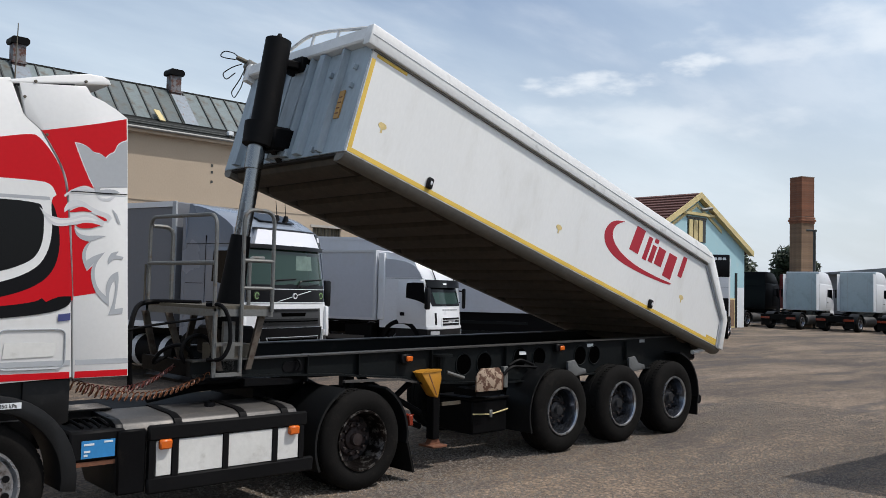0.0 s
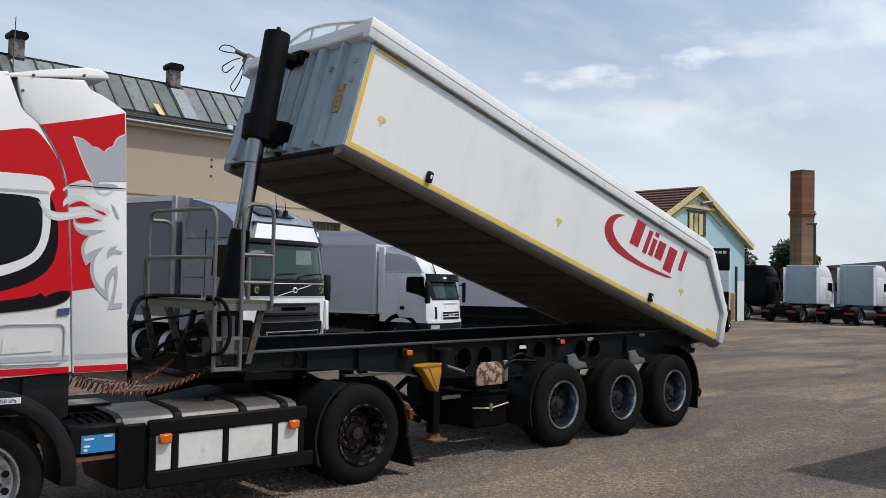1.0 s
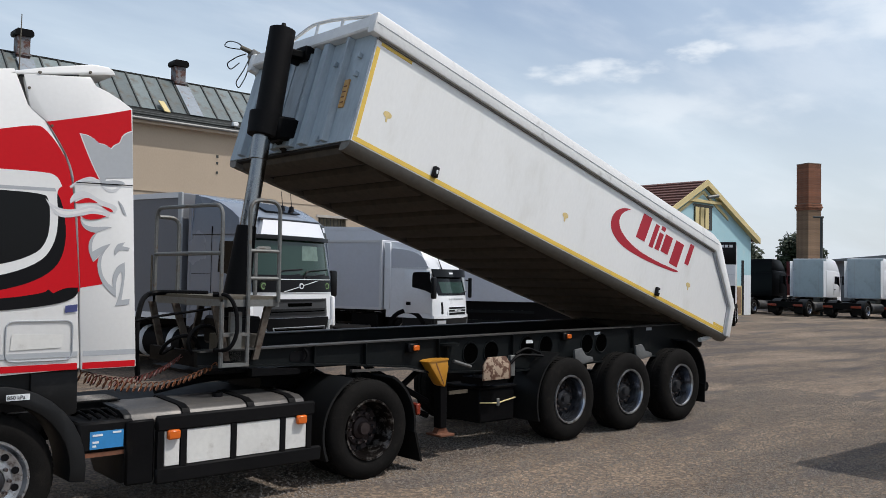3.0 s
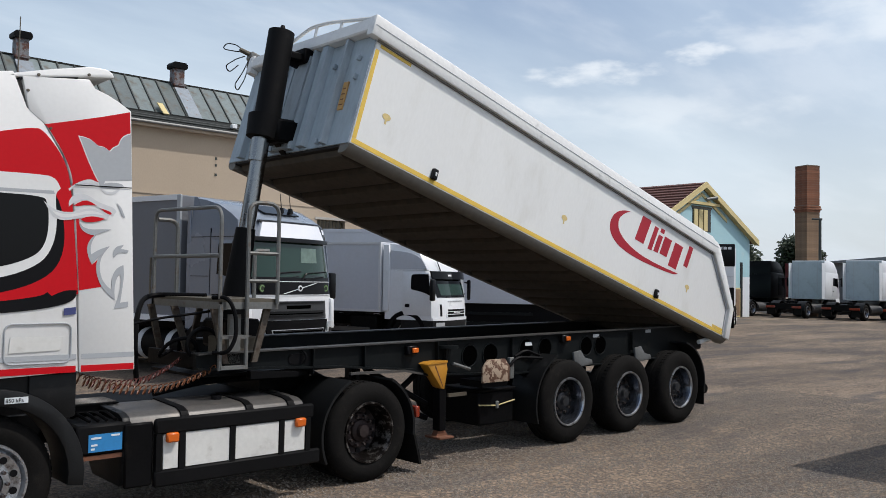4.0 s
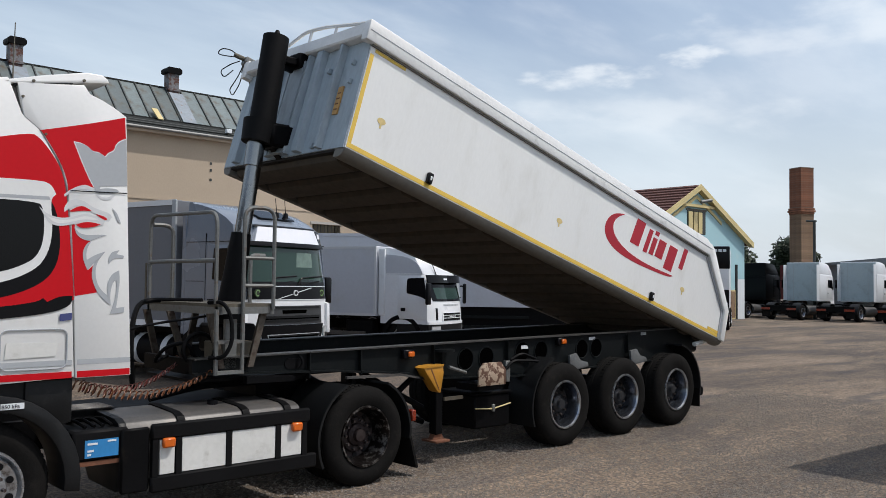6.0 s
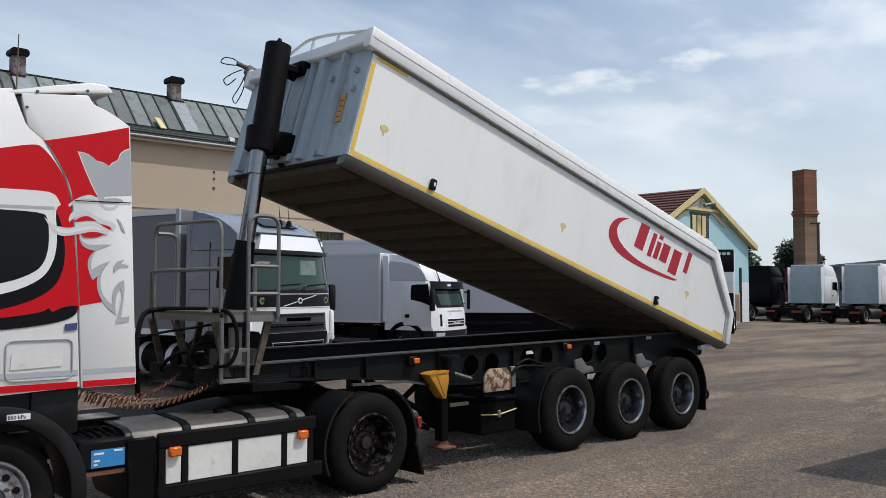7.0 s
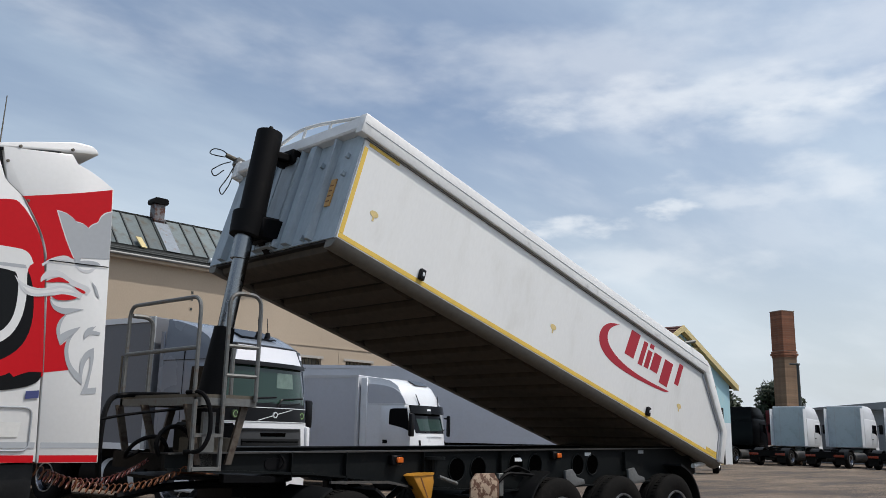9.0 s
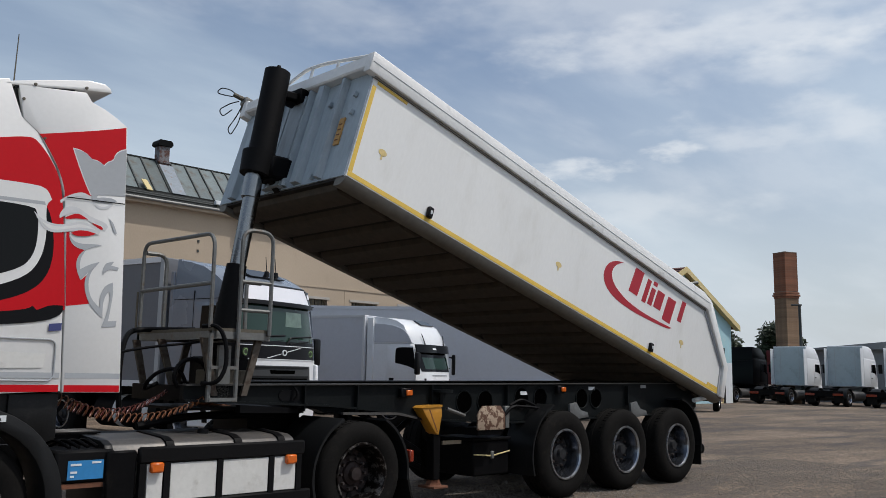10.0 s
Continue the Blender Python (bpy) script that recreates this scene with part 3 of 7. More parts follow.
# low pilasters and a downpipe
part("downpipe", sweep(nb(), rounded([(11.66, -0.33, GUT - 0.1), (11.66, -0.33, GUT - 0.5), (11.66, -0.12, GUT - 0.9), (11.66, -0.12, 0.1)], 0.1), 0.07), "gutter", hall)
part("wall_joint", box(nb(), 16.78, 16.84, -0.012, 0.0, 0.0, 4.88), "plaster", hall)
part("wall_band", box(nb(), -30, 31, -0.03, 0.02, 4.9, 4.96), "plaster", hall)
# cornice brackets
for x in (1.0, 5.3, 11.9, 14.2, 20.0):
    part("bracket", box(nb(), x, x + 0.45, -0.26, -0.02, GUT - 0.42, GUT - 0.2, 0.02), "plaster", hall)
part("eave", box(nb(), -30, 31, -0.29, 0.4, GUT - 0.12, GUT - 0.02), "plaster", hall)
part("gutter", sweep(nb(), [(-30, -0.36, GUT + 0.02), (31, -0.36, GUT + 0.02)], 0.055), "gutter", hall, "light grey metal gutter")
bm = nb()
prism(bm, [(-0.30, GUT), (-0.30, GUT + 0.10), (1.2, GUT + 0.66), (1.2, GUT + 0.40)], "x", -30, 31)
part("felt_strip", bm, "roof_felt", hall, "dark roofing felt strip above the gutter")
bm = nb()
for z, y in ((0.20, -0.05), (0.40, 0.6)):
    sweep(bm, [(-30, y, GUT + z + 0.03), (31, y, GUT + z + 0.03)], 0.03, 6)
part("roof_cable", bm, "roof_bar", hall)
# the glazed slope: panes between bars
RY0, RZ0, RY1, RZ1 = 1.15, GUT + 0.63, 2.65, GUT + 2.17
pane_w = 0.61
pane = None
slope = math.degrees(math.atan2(RZ1 - RZ0, RY1 - RY0))
SL = math.hypot(RZ1 - RZ0, RY1 - RY0)
glazing = part("glazed_slope", box(nb(), -30, 31, -0.04, 0.0, 0, 0.05), "roof_felt", hall)
glazing.matrix_basis = pose(0, RY0, RZ0)
k, x = 0, -12.0
while x < 30.5:
    pm = pose(x, 0, 0, slope, 0, 0)
    if pane is None:
        pane = part("pane", box(nb(), 0.03, pane_w - 0.03, 0, SL, -0.02, 0.0), "roof_glass", glazing, "dirty greenish wired glass pane")
        bar = part("glazing_bar", box(nb(), -0.024, 0.024, 0, SL, -0.03, 0.045), "roof_bar", glazing)
        pane.matrix_basis = bar.matrix_basis = pm
    else:
        share("pane", pane, glazing, pm)
        share("glazing_bar", bar, glazing, pm)
    x += pane_w
bm = nb()
prism(bm, [(RY1, RZ1 + 0.02), (RY1, RZ1 + 0.07), (20, RZ1 - 0.8), (20, RZ1 - 1.0)], "x", -30, 31)
part("roof_back", bm, "roof_felt", hall)
bm = nb()
prism(bm, [(RY0, RZ0 - 0.4), (RY1, RZ1), (20, RZ1 - 1.0), (20, RZ0 - 0.5)], "x", -30, -29.9)
prism(bm, [(RY0, RZ0 - 0.4), (RY1, RZ1), (20, RZ1 - 1.0), (20, RZ0 - 0.5)], "x", 30.9, 31)
part("gable_end", bm, "plaster", hall)


def roof_vent(x, y, z, w):
    v = thing("roof_vent", pose(x, y, z), "rusty square roof vent with a dark rounded cap", "vent", "roof vents")
    part("shaft", box(nb(), -0.21, 0.21, -0.21, 0.21, -0.7, 0.40, 0.01), "vent_rust", v, "rust-streaked sheet metal shaft")
    part("cap", prism(nb(), [(-0.27, 0.38), (-0.31, 0.45), (-0.30, 0.55), (-0.23, 0.62), (0.23, 0.62), (0.30, 0.55), (0.31, 0.45), (0.27, 0.38)] , "y", -0.28, 0.28), "black_steel", v)
    part("base_plate", box(nb(), -w * 0.29, w * 0.29, -w * 0.29, w * 0.29, -0.30, -0.20, 0.01), "vent_rust", v)
    return v


roof_vent(9.60, WY + 2.62, 9.70, 0.85)
roof_vent(3.87, WY + 2.62, 9.72, 0.85)
for vx in (9.68, 3.92):
    fl = part("flashing", box(nb(), -0.30, 0.26, 0.0, SL * 0.86, 0.052, 0.066), "flashing", hall, "grey metal flashing below the vent")
    fl.matrix_basis = pose(vx, RY0 - 0.03, RZ0, slope, 0, 0)
flood = thing("floodlight", pose(10.6, WY - 0.1, GUT + 0.25), "small white floodlight on the eave", "lamp")
part("housing", box(nb(), -0.11, 0.11, -0.08, 0.08, 0, 0.16, 0.02), "pale", flood)
part("bracket", box(nb(), -0.03, 0.03, -0.03, 0.03, -0.15, 0.0), "galv_dark", flood)
brd = thing("wooden_board", pose(8.42, WY + 1.0, GUT + 0.56, slope, 0, 10), "pale wooden board lying on the glazed roof", "board")
part("board", box(nb(), -0.12, 0.12, 0, 0.62, 0.06, 0.1), "cream", brd)

for z in (6.35, 6.1, 5.75):
    part("wall_anchor", box(nb(), 9.92, 10.0, -0.02, 0.0, z, z + 0.09), "roof_bar", hall)

# turquoise house with a gable towards the yard
HX1, HY = 48.25, 21.0
HXP = 42.2
HX0 = 2 * HXP - HX1
EAVE, PEAK = 5.13, 8.14
house = thing("gabled_house", pose(0, HY, 0), "turquoise rendered gabled house with cream trim and brown roof", "house")


def gable(y0, y1):
    return prism(nb(), [(HX0, 0), (HX1, 0), (HX1, EAVE), (HXP, PEAK - 0.15), (HX0, EAVE)], "y", y0, y1)


part("wall", gable(0, 0.3), "turquoise", house)
bm = nb(); box(bm, HX1 - 0.3, HX1 - 0.002, 0.3, 16, 0, EAVE); box(bm, HX0 + 0.002, HX0 + 0.3, 0.3, 16, 0, EAVE)
part("side_wall", bm, "turquoise", house)
part("rear_gable", gable(16, 16.3), "turquoise", house)
ov, th = 0.62, 0.18
sl = (PEAK - EAVE) / (HX1 - HXP)
for sg in (-1, 1):
    e = HXP + sg * (HX1 - HXP + ov)
    zb = PEAK - sl * (HX1 - HXP + ov)
    rf = part("roof", prism(nb(), [(HXP, PEAK), (HXP, PEAK + th), (e, zb + th), (e, zb)], "y", -0.28, 17), "brown_tile", house, "brown tiled roof slope")
    nrow = 16
    for r in range(nrow):
        f0, f1 = r / nrow, (r + 1) / nrow
        pa, pb = (HXP + (e - HXP) * f0, PEAK + th + (zb - PEAK) * f0), (HXP + (e - HXP) * f1, PEAK + th + (zb - PEAK) * f1)
        part("tile_course", prism(nb(), [pa, (pa[0], pa[1] + 0.02), (pb[0], pb[1] + 0.10), pb], "y", -0.30, 17), "brown_tile", rf)
    part("verge_board", prism(nb(), [(HXP, PEAK - 0.13), (HXP, PEAK + th + 0.05), (e, zb + th + 0.05), (e, zb - 0.13)], "y", -0.36, -0.28), "cream", house, "cream painted verge board")
    part("soffit", prism(nb(), [(HXP, PEAK - 0.10), (HXP, PEAK - 0.004), (e, zb - 0.004), (e, zb - 0.10)], "y", -0.28, -0.002), "cream", house)
    part("rafter_trim", prism(nb(), [(HXP, PEAK - 0.62), (HXP, PEAK - 0.42), (HXP + sg * 3.0, PEAK - 0.42 - 3.0 * sl), (HXP + sg * 3.0, PEAK - 0.62 - 3.0 * sl)], "y", -0.06, 0.0), "cream", house)
part("collar_beam", box(nb(), HXP - 2.1, HXP + 1.9, -0.2, -0.06, 6.95, 7.12), "cream", house, "cream collar beam under the gable")
lw = part("loft_window", box(nb(), HXP - 1.05, HXP + 1.05, -0.03, 0.02, 5.3, 6.72), "window_dark", house, "loft window with cream shutters")
for xx in (-0.98, -0.42, 0.14):
    part("shutter", box(nb(), HXP + xx, HXP + xx + 0.42, -0.10, -0.04, 5.35, 6.66), "cream", lw)
part("window_frame", box(nb(), HXP - 1.15, HXP + 1.15, -0.05, 0.0, 6.73, 6.85), "galv_dark", lw)
part("corner_strip", box(nb(), HX1 - 1.25, HX1 - 1.0, -0.05, 0.0, 0.0, 3.55), "window_dark", house, "dark vertical strip on the wall")
part("whitewash", box(nb(), HX1 - 0.98, HX1 - 0.004, -0.006, 0.0, 0.0, 2.6), "pale", house, "whitewashed lower wall")
dr_ = part("house_door", box(nb(), HX1 - 2.4, HX1 - 1.3, -0.06, 0.0, 0.0, 1.9, 0.01), "cream", house, "weathered tan door")
part("door_board", box(nb(), HX1 - 2.3, HX1 - 1.4, -0.075, -0.06, 0.1, 1.8), "brick_pale", dr_)
bm = nb(); cyl(bm, (HXP - 0.2, -0.45, 7.25), (HXP + 0.6, -0.7, 7.4), 0.10); part("lamp_arm", bm, "galv", house, "small grey wall lamp on an arm")

# square brick chimney
CH = pose(53.99, 19.73, 0, 0, 0, -22)
chim = thing("brick_chimney", CH, "tall square brick chimney with a projecting band", "chimney")


def brick_courses(parent, w, z0, z1, step, m):
    z, first = z0, None
    while z < z1 - step * 0.5:
        if first is None:
            first = part("brick_course", box(nb(), -w, w, -w, w, 0, step * 0.93, 0.004), m, parent)
            first.matrix_basis = pose(0, 0, z)
        else:
            share("brick_course", first, parent, pose(0, 0, z))
        z += step


bm = nb(); box(bm, -0.54, 0.54, -0.54, 0.54, 0, 10.4); part("core", bm, "mortar", chim)
low = part("lower_shaft", box(nb(), -0.55, 0.55, -0.55, 0.55, 3.9, 7.2), "mortar", chim, "weathered pale brown brick shaft")
brick_courses(low, 0.560, 3.9, 7.2, 0.16, "brick_pale")
upp = part("upper_shaft", box(nb(), -0.55, 0.55, -0.55, 0.55, 7.7, 10.4), "mortar", chim, "orange-red brick shaft")
brick_courses(upp, 0.559, 7.7, 10.4, 0.16, "brick")
bm = nb()
for z, w in ((7.2, 0.60), (7.34, 0.66), (7.5, 0.62)):
    box(bm, -w, w, -w, w, z, z + 0.14, 0.02)
part("band", bm, "brick", chim, "projecting brick band")
part("cap", box(nb(), -0.57, 0.57, -0.57, 0.57, 10.4, 10.46), "mortar", chim)
part("base", box(nb(), -0.62, 0.62, -0.62, 0.62, 0, 3.85), "brick_pale", chim)
pole = thing("metal_pole", pose(52.43, 18.16, 0), "dark metal pole with a short arm beside the chimney", "pole")
part("shaft", cyl(nb(), (0, 0, 0), (0, 0, 6.6), 0.11, 0.09, 10), "roof_bar", pole)
part("arm", cyl(nb(), (0.1, -0.1, 6.58), (-0.25, 0.45, 6.6), 0.07, 0.07, 8), "roof_bar", pole)

# low hall far behind the parked tractors
bm = nb(); box(bm, 62, 130, -20, 22, 0, 3.9)
fh = thing("distant_shed", pose(0, 0, 0), "long low shed with a dark grey roof", "shed")
part("wall", bm, "far_roof", fh)
part("roof", prism(nb(), [(-21, 3.9), (1, 5.6), (23, 3.9)], "x", 61.5, 131), "far_roof", fh)


# ---------------------------------------------------------------- wheels
def wheel(parent, c, r=0.53, width=0.36, rim_r=0.30, dish=0.10, rim_mat="rim", hub_mat="hub", disc_mat="hub", barrel_mat="barrel", near=True, holes=10, seg=44):
    """A road wheel facing -Y when near, +Y otherwise; c is the centre of its outer face."""
    s = 1 if near else -1
    w = part("wheel", lathe(nb(), [(rim_r - 0.012, 0.02), (rim_r + 0.02, 0.0), (rim_r + 0.08, -0.012), (r - 0.09, -0.012), (r - 0.035, 0.006), (r - 0.008, 0.03), (r, 0.06), (r, 0.10), (r - 0.012, 0.105), (r - 0.012, 0.118), (r, 0.123), (r, width * 0.5), (r - 0.012, width * 0.5 + 0.005), (r - 0.012, width * 0.5 + 0.018), (r, width * 0.5 + 0.023), (r, width - 0.06), (r - 0.03, width - 0.01), (rim_r + 0.05, width), (rim_r - 0.01, width - 0.02), (rim_r - 0.012, 0.02)], c, seg, s), "rubber", parent, "worn black tyre")
    bm = nb()
    n = 60
    for k in range(n):
        a = k * math.tau / n
        for y0, y1, off in ((0.055, 0.12, 0.0), (width - 0.12, width - 0.055, 0.5)):
            aa = a + off * math.tau / n
            m = Matrix.Translation((c[0], c[1] + s * (y0 + y1) / 2, c[2])) @ Matrix.Rotation(aa, 4, "Y") @ Matrix.Translation((0, 0, r - 0.0025)) @ Matrix.Diagonal((0.034, y1 - y0, 0.012, 1))
            bmesh.ops.create_cube(bm, size=1, matrix=m)
    tagged(part("tread", bm, "rubber", w), kind="stuff")
    part("rim", lathe(nb(), [(rim_r + 0.012, 0.012), (rim_r + 0.006, -0.012), (rim_r - 0.010, -0.012), (rim_r - 0.018, 0.006)], c, seg, s), rim_mat, w, "bright rim flange")
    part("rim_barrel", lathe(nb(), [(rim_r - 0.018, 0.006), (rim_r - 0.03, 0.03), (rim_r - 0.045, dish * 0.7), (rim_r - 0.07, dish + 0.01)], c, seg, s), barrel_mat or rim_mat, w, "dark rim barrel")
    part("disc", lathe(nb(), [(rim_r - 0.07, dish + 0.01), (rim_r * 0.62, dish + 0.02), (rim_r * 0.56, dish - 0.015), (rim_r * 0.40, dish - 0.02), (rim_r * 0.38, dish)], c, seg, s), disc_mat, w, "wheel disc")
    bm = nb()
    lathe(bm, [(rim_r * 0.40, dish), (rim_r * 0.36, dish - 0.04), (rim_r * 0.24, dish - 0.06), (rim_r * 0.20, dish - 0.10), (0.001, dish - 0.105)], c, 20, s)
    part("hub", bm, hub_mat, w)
    if seg < 40 or not near:
        return w
    nut = hole = None
    for k in range(holes):
        a, a2 = k * math.tau / holes, (k + 0.5) * math.tau / holes
        pn = pose(c[0] + rim_r * 0.49 * math.cos(a), c[1] + dish - 0.02, c[2] + rim_r * 0.49 * math.sin(a))
        ph = pose(c[0] + rim_r * 0.70 * math.cos(a2), c[1] + dish + 0.016, c[2] + rim_r * 0.70 * math.sin(a2))
        if nut is None:
            nut = part("wheel_nut", cyl(nb(), (0, 0, 0), (0, -0.035, 0), 0.017, 0.014, 6), "rim_old", w)
            hole = part("disc_hole", cyl(nb(), (0, 0, 0), (0, -0.012, 0), 0.028, 0.028, 10), "black_paint", w)
            nut.matrix_basis, hole.matrix_basis = pn, ph
        else:
            share("wheel_nut", nut, w, pn)
            share("disc_hole", hole, w, ph)
    return w


# ---------------------------------------------------------------- tipper semi-trailer
TILT_DEG = 16.5
trailer = thing("tipper_trailer", pose(0, 0, 0), "white three-axle tipper semi-trailer with its body raised, coupled to a tractor", "semi-trailer")

for xx, yy in ((3.30, 0.03), (4.61, 0.03), (5.92, 0.03)):
    wheel(trailer, (xx, yy, 0.53), dish=0.15)
    wheel(trailer, (xx, 2.52, 0.53), near=False)
    part("axle", cyl(nb(), (xx, 0.3, 0.53), (xx, 2.25, 0.53), 0.075), "black_steel", trailer)


def beam(y0, y1, x0=-1.75):
    """Main beam: shallow neck in front, deep behind."""
    top = lambda x: 1.356 + 0.0085 * x
    pts = [(x0, top(x0)), (x0, 1.22), (-0.2, 1.16), (0.85, 1.07), (1.05, 1.0), (2.6, 0.93), (6.6, 0.98), (6.9, 1.12), (6.9, top(6.9))]
    bm = prism(nb(), pts, "y", y0, y1)
    return bm


for nm, y0, x0 in (("near", 0.30, -1.75), ("far", 2.02, -0.9)):
    bmn = part("beam", beam(y0, y0 + 0.06, x0), "chassis", trailer, "dark grey steel main beam")
    bm = nb()
    prism(bm, [(x0, 1.356 + 0.0085 * x0 - 0.004), (6.9, 1.411), (6.9, 1.425), (x0, 1.356 + 0.0085 * x0 + 0.010)], "y", y0 - 0.05, y0 + 0.11)
    part("top_flange", bm, "flange", bmn)
    bm = nb()
    prism(bm, [(x0, 1.222), (-0.2, 1.160), (0.85, 1.07), (1.05, 1.0), (2.6, 0.93), (6.6, 0.98), (6.6, 0.96), (2.6, 0.91), (1.04, 0.98), (0.84, 1.05), (-0.2, 1.14), (x0, 1.20)], "y", y0 - 0.05, y0 + 0.12)
    part("bottom_flange", bm, "chassis", bmn)
    if nm == "near":
        for xx, zz in ((1.75, 1.168), (2.10, 1.172), (2.755, 1.208), (3.12, 1.205), (3.98, 1.198), (4.295, 1.198)):
            bm = nb()
            lathe(bm, [(0.118, 0.0), (0.125, -0.012), (0.135, -0.012), (0.14, 0.0)], (xx, y0, zz), 24)
            part("hole_ring", bm, "chassis", bmn)
            # a black disc on the solid beam paints the dark opening
            bm = nb(); cyl(bm, (xx, y0 - 0.004, zz), (xx, y0 - 0.002, zz), 0.12, 0.12, 24)
            part("hole", bm, "void", bmn)
for xx in (-0.6, 0.6, 1.6, 2.4, 3.9, 5.3, 6.5):
    part("cross_member", box(nb(), xx, xx + 0.1, 0.36, 2.02, 1.08, 1.22), "black_steel", trailer)
part("front_skirt", box(nb(), -1.75, -1.70, 0.36, 1.30, 1.20, 1.34), "black_steel", trailer)
part("kingpin_plate", box(nb(), -1.7, 0.3, 0.36, 1.35, 1.12, 1.145), "black_steel", trailer)

# raised body
BL, BH, BW = 7.86, 1.15, 2.45
side_prof = [(-BL, 0.0), (-0.02, 0.0), (-0.02, 0.48), (-0.62, BH), (-BL, BH)]


def shell():
    bm = nb()
    # side walls, front wall and floor, 6 cm thick
    prism(bm, side_prof, "y", 0, 0.06)
    prism(bm, side_prof, "y", BW - 0.06, BW)
    box(bm, -BL, -BL + 0.05, 0.06, BW - 0.06, 0.0, 1.30)
    box(bm, -BL + 0.05, -0.02, 0.06, BW - 0.06, 0.0, 0.05)
    box(bm, -0.06, -0.02, 0.06, BW - 0.06, 0.05, 0.45)
    return bm


body = part("tipper_body", shell(), "body_white", trailer, "white smooth-sided raised tipper body with yellow reflective tape")
body.matrix_basis = pose(7.28, 0.05, 1.205, 0, TILT_DEG, 0)
part("front_wall", box(nb(), -BL - 0.012, -BL - 0.003, 0.02, BW - 0.02, 0.0, 1.222), "front_shade", body, "front wall, its shade painted in as grey-blue")
for k, (ya, yb) in enumerate(((0.395, 0.475), (0.76, 0.90), (1.02, 1.08), (1.36, 1.46), (1.62, 1.76), (2.06, 2.18))):
    bm = prism(nb(), [(-BL - 0.01, ya), (-BL - 0.085, ya + 0.02), (-BL - 0.085, yb - 0.02), (-BL - 0.01, yb)], "z", 0.02, 1.22)
    part("front_rib", bm, "front_shade", body)
for y in (0.0, BW):
    sgn = -1 if y == 0 else 1
    yo = y + sgn * 0.055
    a, b = sorted((y - sgn * 0.06, yo))
    rl = part("top_rail", prism(nb(), [(-BL - 0.12, BH + 0.02), (-BL - 0.12, BH + 0.25), (-0.95, BH + 0.25), (-0.80, BH + 0.20), (-0.66, BH + 0.02)], "y", a, b, 0.018), "rail_white", body, "pale aluminium top rail")
    part("rail_lip", prism(nb(), [(-BL, BH - 0.004), (-BL, BH + 0.02), (-0.8, BH + 0.02), (-0.8, BH - 0.004)], "y", y + sgn * 0.004, y + sgn * 0.02), "under_edge", rl)
    if y == 0:
        part("rail_seam", prism(nb(), [(-BL - 0.1, BH + 0.13), (-BL - 0.1, BH + 0.137), (-0.75, BH + 0.137), (-0.75, BH + 0.13)], "y", yo - 0.004, yo + 0.002), "cab_grey", rl)
part("front_rail", box(nb(), -BL - 0.115, -BL + 0.02, -0.04, BW + 0.04, BH + 0.075, BH + 0.24, 0.02), "rail_white", body, "pale top rail across the front")
# rear frame post along the slanted tail
post = [(0.0, -0.02), (0.012, 0.49), (-0.68, 1.31), (-0.80, 1.37), (-0.90, 1.20), (-0.80, 1.165), (-0.115, 0.46), (-0.125, -0.02)]
for y in (0.0, BW):
    sgn = -1 if y == 0 else 1
    a, b = sorted((y - sgn * 0.001, y + sgn * 0.05))
    tp = part("tail_post", prism(nb(), post, "y", a, b, 0.01), "rail_white", body, "grey-white tail frame post")
    part("post_seal", prism(nb(), [(-0.127, 0.0), (-0.117, 0.46), (-0.80, 1.155), (-0.83, 1.12), (-0.160, 0.44), (-0.168, 0.0)], "y", *sorted((y + sgn * 0.001, y + sgn * 0.014))), "cab_grey", tp, "grey seam along the tail post")
part("tailgate", prism(nb(), [(0.0, 0.03), (0.0, 0.48), (-0.60, BH), (-0.65, BH), (-0.05, 0.46), (-0.05, 0.03)], "y", 0.05, BW - 0.05), "body_white", body)
# underside: edge roll, floor ribs; lit ribs and shaded slots are put into the colours
for y in (0.0, BW):
    sgn = 1 if y == 0 else -1
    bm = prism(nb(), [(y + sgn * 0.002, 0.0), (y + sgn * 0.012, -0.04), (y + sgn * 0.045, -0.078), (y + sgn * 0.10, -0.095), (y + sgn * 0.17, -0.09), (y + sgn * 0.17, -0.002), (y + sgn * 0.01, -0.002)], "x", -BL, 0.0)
    part("edge_roll", bm, "under_edge", body, "grey-brown rounded lower edge")
part("floor_plate", box(nb(), -BL, -0.02, 0.16, BW - 0.16, -0.03, -0.002), "under", body, "steel floor underside, shade between the ribs painted near-black")
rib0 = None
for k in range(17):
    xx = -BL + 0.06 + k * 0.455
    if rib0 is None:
        rib0 = part("floor_rib", prism(nb(), [(0, -0.03), (0.03, -0.085), (0.09, -0.108), (0.27, -0.108), (0.33, -0.085), (0.36, -0.03)], "y", 0.22, BW - 0.22), "under_rib", body, "brown transverse floor rib, coloured lighter for its lit face")
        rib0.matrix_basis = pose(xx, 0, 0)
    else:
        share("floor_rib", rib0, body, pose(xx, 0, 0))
# yellow tape
part("tape_bottom", box(nb(), -BL + 0.01, -0.13, -0.004, 0.0, 0.012, 0.062), "yellow", body, "yellow reflective tape")
part("tape_front", box(nb(), -BL + 0.008, -BL + 0.058, -0.004, 0.0, 0.066, 1.07), "yellow", body)
part("tape_corner", box(nb(), -BL + 0.06, -BL + 0.50, -0.004, 0.0, 1.105, 1.14), "yellow", body)
part("tape_tail", box(nb(), -0.48, -0.16, -0.0045, -0.0005, 0.066, 0.11), "yellow", body)
